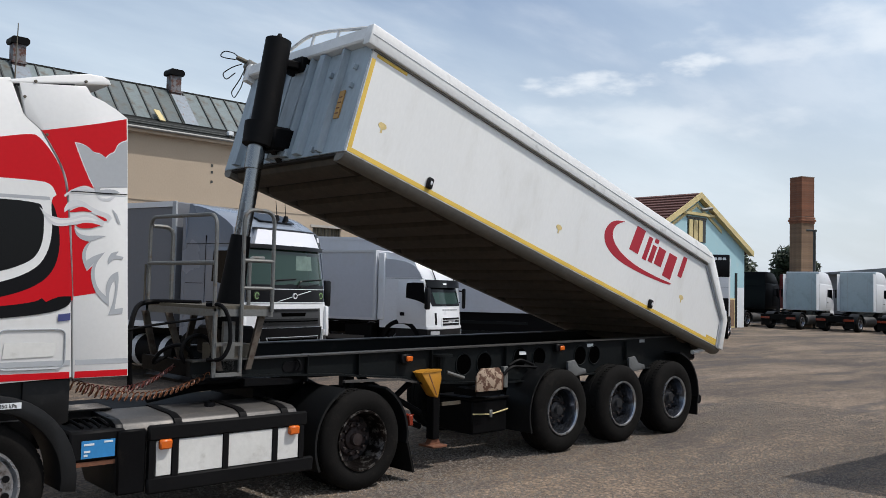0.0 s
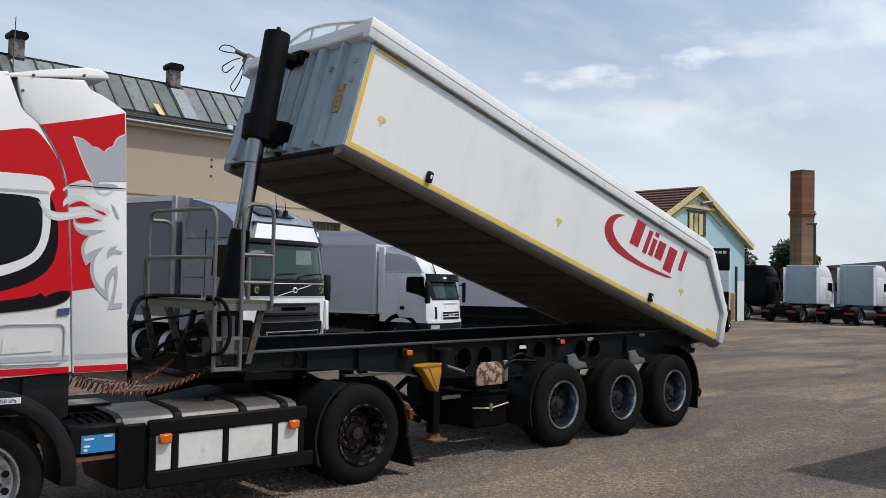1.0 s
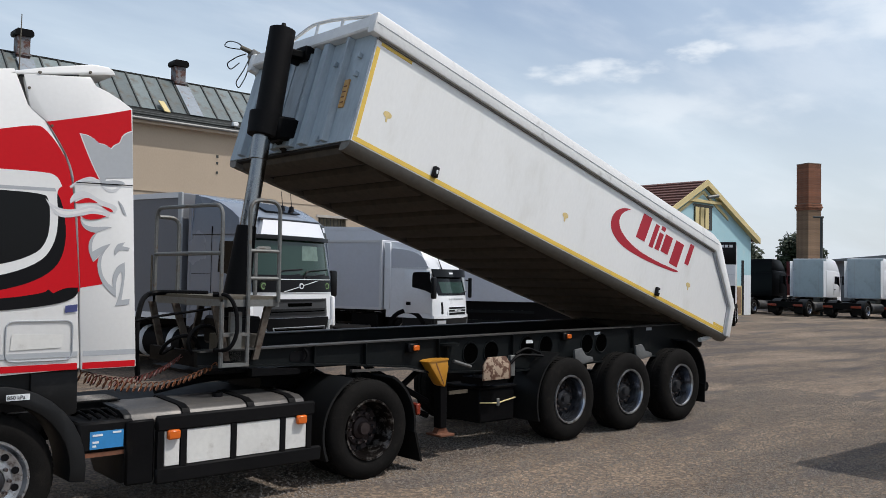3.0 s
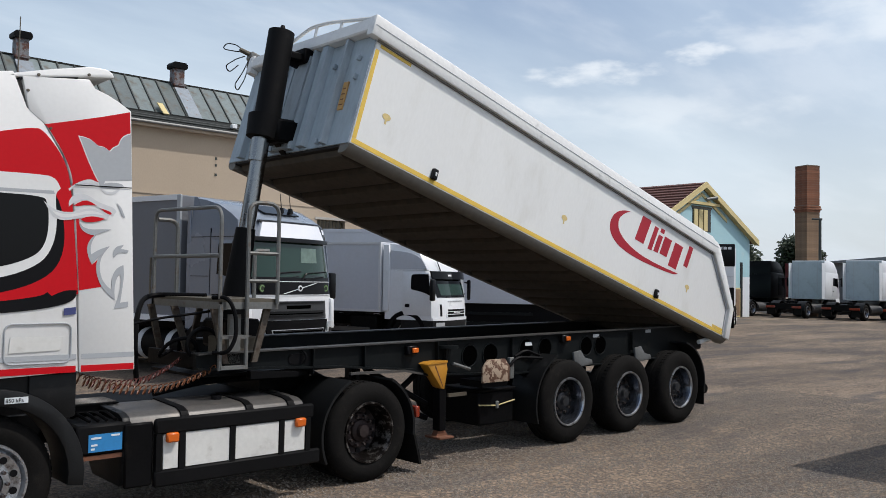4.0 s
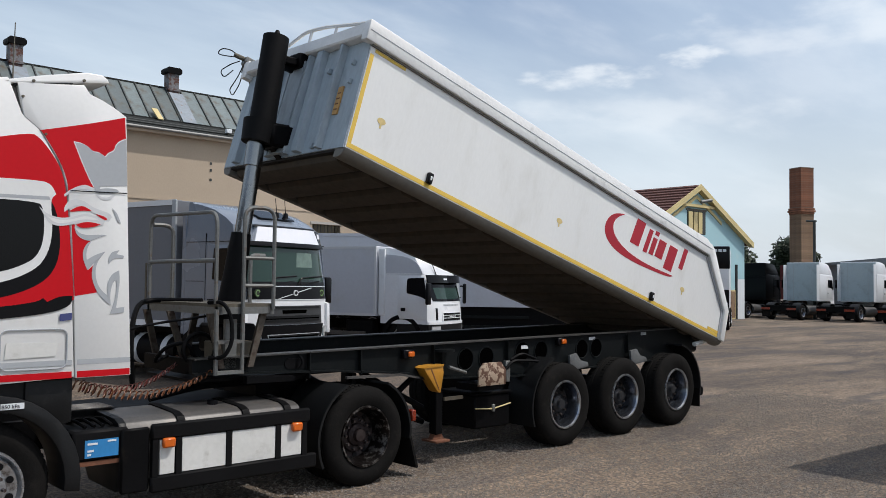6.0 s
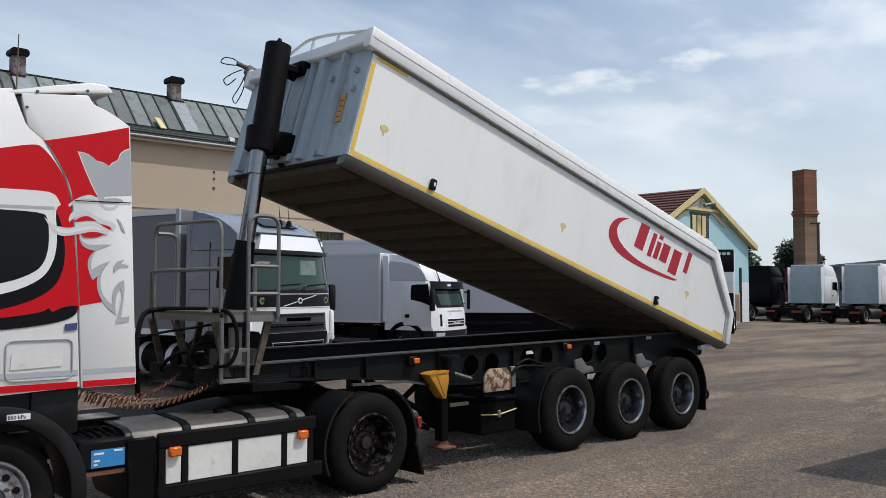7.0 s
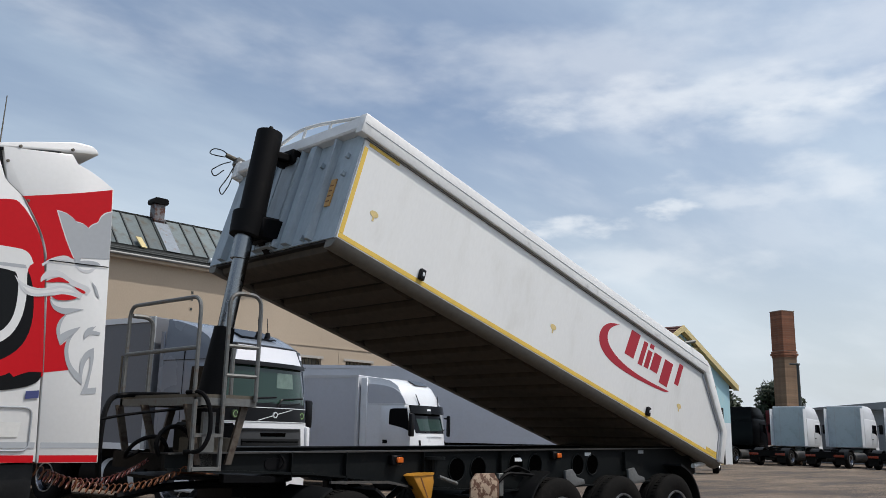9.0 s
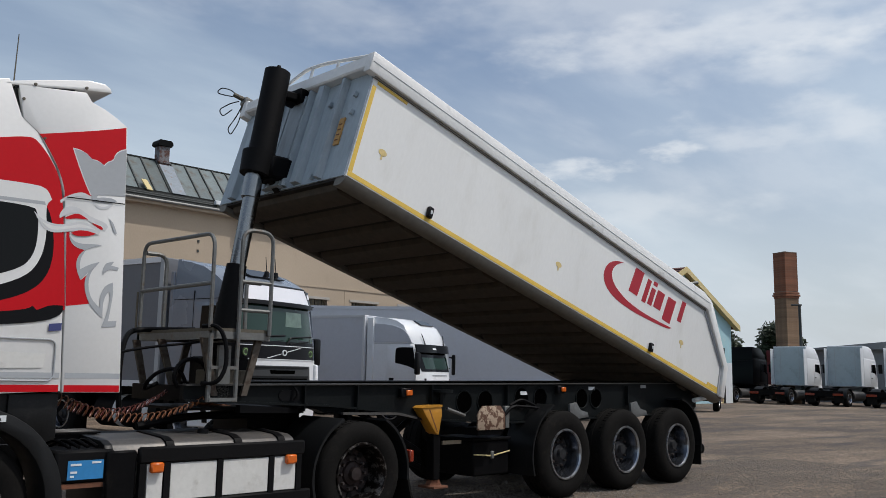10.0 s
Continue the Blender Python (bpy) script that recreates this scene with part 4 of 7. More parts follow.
for xx in (-7.50, -4.41, -1.355):
    pl = part("sticker", prism(nb(), arc(xx, 0.445, 0.058, 0, 360, 11, 0.036)[:-1], "y", -0.004, 0.0), "faded_yellow", body, "small worn yellow sticker")
    part("stain", box(nb(), xx - 0.012, xx + 0.012, -0.0035, 0.0, 0.365, 0.43), "faded_yellow", pl)
for xx, zz in ((-6.70, 0.12), (-2.15, 0.105)):
    mk = part("side_marker", box(nb(), xx - 0.035, xx + 0.04, -0.05, 0.0, zz - 0.065, zz + 0.06, 0.01), "black_paint", body, "black side marker lamp")
    part("lens", box(nb(), xx - 0.012, xx + 0.016, -0.060, -0.05, zz - 0.025, zz + 0.02, 0.005), "pale", mk)

# tipping ram
ram = part("tipping_ram", cyl(nb(), (-0.37, 1.27, 4.84), (-0.56, 1.27, 3.66), 0.145, 0.145, 24), "ram_black", trailer, "black outer tube of the telescopic ram")
part("cap_nut", cyl(nb(), (-0.365, 1.27, 4.84), (-0.355, 1.27, 4.92), 0.05, 0.02, 10), "ram_black", ram)
part("collar", cyl(nb(), (-0.545, 1.27, 3.86), (-0.595, 1.27, 3.62), 0.19, 0.17, 24), "ram_black", ram)
part("stage", cyl(nb(), (-0.58, 1.27, 3.66), (-0.76, 1.27, 2.55), 0.085, 0.085, 20), "chrome", ram, "bright chrome ram stage")
part("stage_large", cyl(nb(), (-0.60, 1.27, 3.62), (-0.64, 1.27, 3.36), 0.10, 0.10, 20), "chrome", ram)
part("lower_cover", cyl(nb(), (-0.76, 1.27, 2.62), (-0.90, 1.27, 1.60), 0.105, 0.16, 20), "ram_black", ram, "black lower cover of the ram")
part("foot", box(nb(), -1.1, -0.7, 1.0, 1.54, 1.36, 1.66, 0.03), "black_steel", ram)
part("cradle", box(nb(), -0.52, -0.10, 1.08, 1.46, 3.58, 3.84, 0.03), "black_steel", ram)
clamp = part("upper_clamp", box(nb(), -0.36, -0.10, 1.20, 1.34, 4.55, 4.64, 0.015), "black_steel", ram)
part("clamp_lug", box(nb(), -0.13, 0.0, 1.16, 1.38, 4.53, 4.70, 0.015), "black_steel", clamp)
part("clamp_web", prism(nb(), [(-0.34, 4.56), (-0.12, 4.56), (-0.16, 4.47), (-0.30, 4.50)], "y", 1.25, 1.29), "black_steel", clamp)
ram.matrix_basis = pose(0.045, 0, -0.045)
part("cradle_gusset", prism(nb(), [(-0.42, 3.60), (-0.10, 3.60), (-0.28, 3.44)], "y", 1.22, 1.32), "black_steel", ram)

def soften(pts, rounds=2):
    """Rounds the blunt corners of a closed outline and keeps the sharp ones."""
    pts = [Vector(p) for p in pts]
    for _ in range(rounds):
        res = []
        for k, p in enumerate(pts):
            a, b = pts[k - 1] - p, pts[(k + 1) % len(pts)] - p
            if a.length > 1e-6 and b.length > 1e-6 and a.angle(b) > radians(118):
                res += [p + a * 0.25, p + b * 0.25]
            else:
                res.append(p)
        pts = res
    return [tuple(p) for p in pts]


# ---- trailer fittings
CW0, CW1, CWY0, CWY1, CWZ = -1.57, -0.97, 0.18, 1.66, 1.85
walkway = part("catwalk", box(nb(), CW0, CW1, CWY0, CWY1, CWZ - 0.03, CWZ), "galv_dark", trailer, "rusty galvanised catwalk at the trailer front")
for x in (CW0, CW1 - 0.05):
    part("catwalk_beam", box(nb(), x, x + 0.05, CWY0, CWY1, CWZ - 0.10, CWZ - 0.03), "galv", walkway)
for y in (CWY0, CWY1 - 0.05):
    part("catwalk_beam", box(nb(), CW0, CW1, y, y + 0.05, CWZ - 0.095, CWZ - 0.028), "galv", walkway)
RT = 2.70
rail = part("guard_rail", sweep(nb(), rounded([(CW0, 0.22, CWZ), (CW0, 0.22, RT), (CW0, 1.62, RT + 0.03), (CW0, 1.62, CWZ)], 0.14), 0.019), "galv", walkway, "bent tube guard rail")
part("mid_rail", sweep(nb(), [(CW0, 0.22, 2.25), (CW0, 1.62, 2.25)], 0.02), "galv", walkway)
part("guard_rail", sweep(nb(), rounded([(CW0 + 0.03, 1.62, RT - 0.06), (-1.32, 1.62, RT - 0.06), (-1.32, 1.62, CWZ)], 0.14), 0.022), "galv", walkway)
LX0, LX1 = -1.32, -0.995
part("ladder_stile", sweep(nb(), rounded([(LX0, 0.16, 1.20), (LX0, 0.16, 2.76), (LX1, 0.16, 2.76), (LX1, 0.16, CWZ - 0.05)], 0.12), 0.020), "galv", walkway, "bent tube ladder hoop")
for z in (2.28, 2.02):
    part("rung", sweep(nb(), [(LX0, 0.16, z), (LX1, 0.16, z)], 0.018), "galv", walkway)
part("ladder_stile", sweep(nb(), [(LX0 - 0.27, 0.16, 1.20), (LX0 - 0.27, 0.16, CWZ - 0.05)], 0.022), "galv", walkway)
for z in (1.22, 1.50):
    part("rung", box(nb(), LX0 - 0.27, LX0, 0.13, 0.20, z - 0.015, z + 0.015), "galv", walkway)
part("inner_ladder", sweep(nb(), rounded([(-1.02, 0.55, CWZ), (-1.02, 0.55, 2.32), (-0.86, 0.55, 2.32)], 0.05), 0.02), "galv", walkway)
for x0, x1, y in ((-1.62, -1.48, 0.24), (-1.06, -1.18, 0.24), (-1.62, -1.48, 1.58), (-1.06, -1.16, 1.58), (-1.62, -1.44, 1.05)):
    part("bracket", prism(nb(), [(x0 - 0.02, CWZ - 0.09), (x0 + 0.05, CWZ - 0.09), (x1 + 0.03, 1.25), (x1 - 0.03, 1.25)], "y", y, y + 0.035), "old_bracket", walkway, "dark rusty flat steel support bracket")
part("gusset", box(nb(), -1.42, -1.30, 0.30, 0.34, 1.24, 1.70), "galv", walkway)
part("step_box", box(nb(), -1.40, -1.05, 0.36, 0.75, 1.30, 1.48, 0.01), "galv_dark", walkway)
for k, (pts, r) in enumerate((
        ([(-1.30, 1.0, 1.86), (-1.62, 1.45, 1.86), (-1.80, 1.35, 1.83), (-1.92, 1.2, 1.68), (-1.98, 1.1, 1.40), (-1.95, 1.1, 1.02)], 0.026),
        ([(-1.60, 0.30, 1.86), (-1.53, 0.14, 1.87), (-1.47, 0.10, 1.72), (-1.47, 0.08, 1.50), (-1.54, 0.10, 1.36), (-1.64, 0.2, 1.36)], 0.02),
        ([(-2.45, 0.7, 1.55), (-2.0, 0.6, 1.66), (-1.55, 0.5, 1.72), (-1.3, 0.3, 1.78)], 0.012),
        ([(-1.75, 0.8, 1.35), (-1.95, 0.7, 1.28), (-1.9, 0.55, 1.45), (-1.72, 0.45, 1.5), (-1.6, 0.5, 1.3)], 0.018))):
    part("hose", sweep(nb(), rounded(pts, 0.15, 6), r), "black_steel", trailer, "black rubber hose")
part("hose_roll", sweep(nb(), [(-1.62 + 0.16 * math.cos(a * math.tau / 20), 0.42, 1.42 + 0.15 * math.sin(a * math.tau / 20)) for a in range(20)], 0.02, 8, True), "black_steel", trailer)
part("chain", sweep(nb(), [(CW0 - 0.03, 1.64, 2.24), (CW0 - 0.03, 1.64, CWZ)], 0.011, 6), "galv_dark", walkway)


def coil(name, p0, p1, m, turns, rad, sag, fade=1.0):
    p0, p1 = Vector(p0), Vector(p1)
    pts, n = [], turns * 12
    for k in range(n + 1):
        f = k / n
        c = p0.lerp(p1, f) + Vector((0, 0, -sag * 4 * f * (1 - f)))
        a = k * math.tau / 12 + 0.6 * math.sin(5 * f)
        rr = rad * (1 - 0.35 * f)
        pts.append(c + Vector((0.02 * math.sin(a), rr * math.cos(a), rr * math.sin(a))))
    part(name, sweep(nb(), pts, 0.0052, 5), m, trailer, "coiled air line")


coil("air_coil", (-2.95, -0.02, 1.25), (-1.50, 0.30, 1.25), "coil_yellow", 26, 0.043, 0.17)
coil("air_coil", (-2.80, 0.15, 1.20), (-1.72, 0.62, 1.30), "coil_red", 20, 0.040, 0.13)
part("hose_bundle", sweep(nb(), rounded([(-1.62, 0.9, 1.32), (-1.4, 0.8, 1.18), (-1.0, 0.7, 1.12)], 0.1), 0.02), "coil_yellow", trailer)

# lamps and labels on the beam
for x, z in ((0.82, 1.275), (3.49, 1.315)):
    lm = part("side_lamp", box(nb(), x - 0.085, x + 0.06, 0.235, 0.30, z - 0.05, z + 0.05, 0.01), "black_paint", trailer)
    part("lens", box(nb(), x - 0.03, x + 0.058, 0.212, 0.236, z - 0.028, z + 0.03, 0.008), "orange", lm, "orange side marker lens")
for x, z in ((2.80, 1.27), (4.20, 1.33), (5.45, 1.36)):
    part("label", box(nb(), x - 0.065, x + 0.065, 0.292, 0.298, z - 0.022, z + 0.022), "pale" if x < 5 else "cab_grey", trailer, "small white label plate")
# gussets along the beam
for x in (-0.5, 0.15, 1.2, 2.45, 5.0):
    part("stiffener", box(nb(), x, x + 0.012, 0.25, 0.30, 1.10, 1.36), "chassis", trailer)
part("beam_hook", sweep(nb(), rounded([(-0.62, 0.28, 1.34), (-0.58, 0.24, 1.27), (-0.62, 0.26, 1.20)], 0.04), 0.012), "black_steel", trailer)
part("beam_slot", prism(nb(), band(arc(-0.72, 1.25, 0.05, 90, 270, 6), [])[:7] + arc(-0.56, 1.25, 0.05, -90, 90, 6), "y", 0.292, 0.299), "black_paint", trailer)
part("coupling_arm", prism(nb(), [(-1.25, 1.17), (-0.72, 1.14), (-0.72, 1.09), (-1.25, 1.10)], "y", 0.18, 0.26), "black_steel", trailer)

# landing leg with yellow crank cover
leg = part("landing_leg", box(nb(), 1.31, 1.42, 0.33, 0.45, 0.32, 1.05, 0.01), "black_steel", trailer, "black landing leg with rusty foot")
part("foot", box(nb(), 1.26, 1.48, 0.26, 0.52, 0.235, 0.262, 0.005), "rust", leg)
part("foot_post", prism(nb(), [(1.28, 0.262), (1.46, 0.262), (1.40, 0.36), (1.34, 0.36)], "y", 0.35, 0.43), "rust", leg)
part("landing_leg", box(nb(), 1.31, 1.42, 2.05, 2.17, 0.32, 1.05, 0.01), "black_steel", trailer)
chk = part("chock_holder", prism(nb(), [(0.95, 1.12), (1.00, 1.135), (1.245, 1.145), (1.262, 1.05), (1.215, 0.825), (1.16, 0.85)], "y", 0.15, 0.30, 0.01), "yellow_metal", trailer, "yellow wheel chock in a holder")
part("chock_lip", prism(nb(), [(0.945, 1.118), (1.0, 1.138), (1.25, 1.15), (1.25, 1.128), (1.0, 1.115)], "y", 0.14, 0.31), "yellow_metal", chk)
part("chock_seam", prism(nb(), [(1.06, 1.10), (1.075, 1.10), (1.195, 0.86), (1.185, 0.86)], "y", 0.147, 0.151), "rust", chk)
part("hand_wheel", cyl(nb(), (1.34, 0.25, 1.28), (1.34, 0.25, 1.31), 0.13, 0.13, 20), "chassis", trailer)
part("crank_shaft", cyl(nb(), (1.34, 0.25, 1.28), (1.34, 0.25, 1.12), 0.03, 0.03, 10), "chassis", trailer)
for p0, p1 in (((0.35, 0.5, 1.08), (1.25, 0.5, 0.62)), ((0.75, 0.5, 0.75), (1.2, 0.5, 1.05)), ((0.35, 2.1, 1.08), (1.25, 2.1, 0.62)), ((0.9, 0.55, 0.6), (1.3, 0.55, 0.45))):
    part("brace", cyl(nb(), p0, p1, 0.035, 0.035, 8), "black_steel", trailer)
part("neck_plate", box(nb(), 0.10, 0.16, 0.34, 0.40, 0.95, 1.10), "black_steel", trailer)
# pale strip added for the lit lower edge of the neck flange
part("neck_strip", prism(nb(), [(-0.05, 1.085), (0.70, 1.07), (0.95, 1.02), (0.95, 1.0), (0.69, 1.045), (-0.05, 1.06)], "y", 0.22, 0.26), "alu", trailer)
# tool box with strap, painted rusty plate over it
tbx = part("tool_box", box(nb(), 1.92, 2.54, 0.30, 0.90, 0.32, 0.72, 0.02), "black_steel", trailer, "black steel tool box under the beam")
part("lid", box(nb(), 1.90, 2.56, 0.28, 0.92, 0.72, 0.755, 0.01), "black_steel", tbx)
bm = nb(); sweep(bm, [(1.92, 0.292, 0.57), (2.22, 0.289, 0.545), (2.54, 0.292, 0.59)], 0.009, 6)
part("strap", bm, "cream", tbx, "pale cord round the box")
part("latch", box(nb(), 2.20, 2.25, 0.272, 0.30, 0.51, 0.60, 0.008), "galv", tbx)
part("rail_step", box(nb(), 1.45, 1.75, 0.33, 0.36, 0.70, 0.74), "galv_dark", trailer)
part("beam_pipe", sweep(nb(), [(1.42, 0.24, 1.10), (1.70, 0.24, 1.02)], 0.02), "galv", trailer)
plate = prism(nb(), [(1.78, 0.86), (2.24, 0.86), (2.24, 1.04), (2.16, 1.13), (1.86, 1.13), (1.78, 1.04)], "y", 0.10, 0.125, 0.004)
part("painted_plate", plate, "rust_paint", trailer, "cream plate with peeling rusty paint")
part("plate_holder", box(nb(), 1.80, 2.22, 0.126, 0.5, 0.80, 0.88), "black_steel", trailer)
bm = nb()
for pts in ([(2.3, 0.25, 0.95), (2.5, 0.22, 1.12), (2.85, 0.2, 1.10), (3.0, 0.2, 1.08)], [(2.55, 0.3, 1.12), (2.7, 0.26, 1.20), (2.95, 0.25, 1.12)]):
    sweep(bm, rounded(pts, 0.08), 0.02, 6)
part("valve_pipes", bm, "black_steel", trailer)
part("valve_bracket", box(nb(), 2.40, 2.48, 0.24, 0.30, 0.86, 1.12, 0.008), "galv", trailer)
# mudguards: front of the first wheel, behind the last
bm = nb()
prism(bm, band(arc(3.30, 0.53, 0.66, 112, 200, 12), arc(3.30, 0.53, 0.635, 112, 200, 12)), "y", 0.02, 0.46)
part("mudguard", bm, "plastic", trailer, "grey-black plastic mudguard")
bm = nb()
prism(bm, band(arc(5.92, 0.53, 0.68, -10, 78, 12), arc(5.92, 0.53, 0.655, -10, 78, 12)), "y", 0.02, 0.46)
part("mudguard", bm, "plastic", trailer)
part("mud_flap", box(nb(), 6.56, 6.585, 0.03, 0.46, 0.22, 0.50), "rubber", trailer)
part("bumper_bar", cyl(nb(), (6.74, 0.10, 0.44), (6.74, 2.40, 0.44), 0.07, 0.07, 12), "black_steel", trailer)
part("bumper_arm", box(nb(), 6.55, 6.72, 0.6, 0.68, 0.42, 1.1), "black_steel", trailer)
part("bumper_arm", box(nb(), 6.55, 6.72, 1.9, 1.98, 0.42, 1.1), "black_steel", trailer)
part("tail_light", box(nb(), 6.86, 6.92, 0.75, 1.05, 0.95, 1.05, 0.01), "redlamp", trailer)
part("hinge_block", box(nb(), 6.5, 7.05, 0.35, 0.65, 1.02, 1.26, 0.03), "black_steel", trailer)
part("hinge_block", box(nb(), 6.5, 7.05, 1.88, 2.18, 1.02, 1.26, 0.03), "black_steel", trailer)
part("rear_arm", sweep(nb(), [(6.7, 0.2, 1.16), (7.08, 0.2, 1.20)], 0.035), "rail_white", trailer)
for x in (3.80, 5.20):
    hg = prism(nb(), [(x - 0.17, 1.13), (x - 0.02, 1.15), (x + 0.07, 1.05), (x + 0.22, 1.02), (x + 0.24, 0.96), (x - 0.15, 0.92)], "y", 0.225, 0.262, 0.006)
    part("axle_hanger", hg, "hanger", trailer, "grey axle hanger plate")
part("air_tank", cyl(nb(), (2.75, 1.1, 0.72), (2.75, 1.9, 0.72), 0.15, 0.15, 16), "black_steel", trailer)

# things fixed on the raised body
part("warning_sign", box(nb(), -BL - 0.030, -BL - 0.013, 0.275, 0.36, 0.40, 0.72), "faded_orange", body, "faded orange warning sticker")
sg = body.children[-1]
for k in range(4):
    part("line_bar", box(nb(), -BL - 0.034, -BL - 0.0305, 0.29, 0.345, 0.45 + 0.062 * k, 0.462 + 0.062 * k), "rust", sg)
for y, z, w in ((0.20, 0.98, 0.05), (0.62, 0.95, 0.06), (1.05, 0.05, 0.08), (0.56, 0.06, 0.05), (0.18, 0.76, 0.05)):
    part("latch", box(nb(), -BL - 0.06, -BL - 0.01, y - w / 3, y + w / 3, z - 0.03, z + 0.03, 0.006), "front_shade", body)
part("ram_guide", box(nb(), -BL - 0.09, -BL - 0.012, 1.09, 1.35, 0.02, 1.15), "front_shade", body)
bm = nb()
sweep(bm, rounded([(-BL - 0.09, 0.04, BH + 0.23), (-BL - 0.09, 0.85, BH + 0.37), (-BL - 0.09, 1.25, BH + 0.40), (-BL - 0.09, 1.75, BH + 0.23)], 0.12), 0.022)
for y, z in ((0.62, 0.325), (1.12, 0.385)):
    sweep(bm, [(-BL - 0.09, y, BH + 0.23), (-BL - 0.09, y + 0.01, BH + z)], 0.018)
part("tarp_hoop", bm, "rail_white", body, "white tube hoop above the front rail")
wz = BH + 0.14
cw = part("crank_gear", box(nb(), -BL - 0.28, -BL - 0.12, BW + 0.02, BW + 0.14, wz - 0.06, wz + 0.06, 0.02), "galv", body, "small tarpaulin crank gear with cable loops")
part("crank_tube", cyl(nb(), (-BL - 0.12, BW + 0.05, wz + 0.02), (-BL - 0.40, BW + 0.12, wz + 0.03), 0.03, 0.03, 10), "galv_dark", cw)
cw.matrix_basis = pose(0.15, 0, 0.13)
part("crank_bracket", box(nb(), -BL - 0.26, -BL - 0.14, BW - 0.06, BW + 0.10, wz - 0.16, wz - 0.05, 0.01), "galv_dark", cw)
for pts in ([(0.0, 0.0, 0.0), (-0.14, 0.02, 0.07), (-0.27, 0.05, 0.04), (-0.30, 0.06, -0.05), (-0.22, 0.04, -0.04), (-0.10, 0.02, 0.0)],
            [(0.0, 0.03, -0.01), (-0.10, 0.04, -0.10), (-0.20, 0.06, -0.24), (-0.13, 0.05, -0.30), (-0.05, 0.03, -0.16)],
            [(0.05, 0.0, -0.03), (0.03, 0.02, -0.22), (-0.02, 0.04, -0.42), (0.05, 0.05, -0.47), (0.08, 0.02, -0.30), (0.07, 0.0, -0.10)]):
    part("cable_loop", sweep(nb(), rounded([(-BL - 0.30 + x, BW + 0.1 + y, wz + z) for x, y, z in pts], 0.05), 0.007, 5), "black_steel", cw)
# red company mark: a crescent and slanted blocks
lg = part("crescent", prism(nb(), soften([(-3.07, 1.03), (-3.28, 0.975), (-3.43, 0.86), (-3.485, 0.70), (-3.40, 0.56), (-3.15, 0.465), (-2.70, 0.445), (-2.19, 0.475), (-1.74, 0.518), (-1.67, 0.562), (-2.20, 0.525), (-2.68, 0.523), (-3.02, 0.575), (-3.24, 0.668), (-3.31, 0.79), (-3.25, 0.92)]), "y", -0.003, 0.0), "logo_red", body, "red crescent mark")


def slab(x, z0, z1, w, lean=0.25):
    return prism(nb(), [(x, z0), (x + w, z0), (x + w + lean * (z1 - z0), z1), (x + lean * (z1 - z0), z1)], "y", -0.003, 0.0)


for x, z0, z1, w in ((-2.86, 0.695, 1.08, 0.22), (-2.525, 0.67, 1.04, 0.10), (-2.375, 0.685, 0.955, 0.11), (-2.285, 1.0, 1.065, 0.10),
                     (-2.215, 0.70, 0.98, 0.19), (-1.955, 0.60, 0.985, 0.22), (-1.555, 0.722, 1.062, 0.11)):
    part("mark_block", slab(x, z0, z1, w), "logo_red", body)

# ---------------------------------------------------------------- tractor of the trailer
tractor = thing("tractor_truck", pose(0, 0, 0), "white and red road tractor with grey graphics coupled to a trailer", "truck")
CY = -0.13
cab = part("cab", prism(nb(), [(-4.85, 1.22), (-2.98, 1.30), (-3.02, 2.1), (-3.08, 2.76), (-3.14, 2.96), (-3.28, 3.20), (-3.40, 3.30), (-3.50, 3.56), (-4.3, 3.40), (-4.75, 2.9), (-4.95, 2.0)], "y", CY, 2.41, 0.006), "cab_white", tractor, "white sleeper cab with red and grey graphics")
fair = [(-2.972, 1.29), (-2.55, 1.29), (-2.585, 2.1), (-2.637, 3.385), (-2.732, 3.445), (-2.822, 3.49), (-2.92, 3.525), (-2.965, 3.59), (-3.1, 3.572), (-3.44, 3.53), (-3.385, 3.28), (-3.27, 3.19), (-3.125, 2.96), (-3.065, 2.76), (-3.005, 2.1)]
sf = part("side_fairing", prism(nb(), fair, "y", CY - 0.004, CY + 0.045, 0.006), "cab_white", tractor, "white rear side fairing of the cab")
part("side_fairing", prism(nb(), fair, "y", 2.37, 2.415, 0.006), "cab_white", tractor)
part("roof_spoiler", prism(nb(), [(-3.60, 3.50), (-3.40, 3.53), (-3.0, 3.60), (-2.77, 3.635), (-2.79, 3.672), (-2.83, 3.695), (-2.95, 3.695), (-3.25, 3.62), (-3.52, 3.54)], "y", CY + 0.0, 2.36, 0.012), "cab_white", tractor, "white roof spoiler blade")
part("spoiler_seal", prism(nb(), [(-3.46, 3.505), (-3.05, 3.575), (-3.05, 3.590), (-3.46, 3.520)], "y", CY + 0.002, 2.3), "black_paint", tractor)
part("rear_panel", box(nb(), -3.10, -3.04, CY + 0.1, 2.3, 1.3, 3.3), "cab_lightgrey", tractor)
for x, z in ((-3.40, 3.43), (-3.235, 3.165), (-3.33, 3.56), (-2.97, 3.625)):
    part("bolt", cyl(nb(), (x, CY + 0.0, z), (x, CY - 0.014, z), 0.012, 0.010, 10), "galv_dark", cab)
# graphics, laid on in thin films
G1, G2, G3, G4 = CY - 0.0056, CY - 0.0066, CY - 0.0076, CY - 0.0086


def film(name, pts, m, y, parent=cab, label=""):
    return part(name, prism(nb(), soften(pts), "y", y, y + 0.0007), m, parent, label)


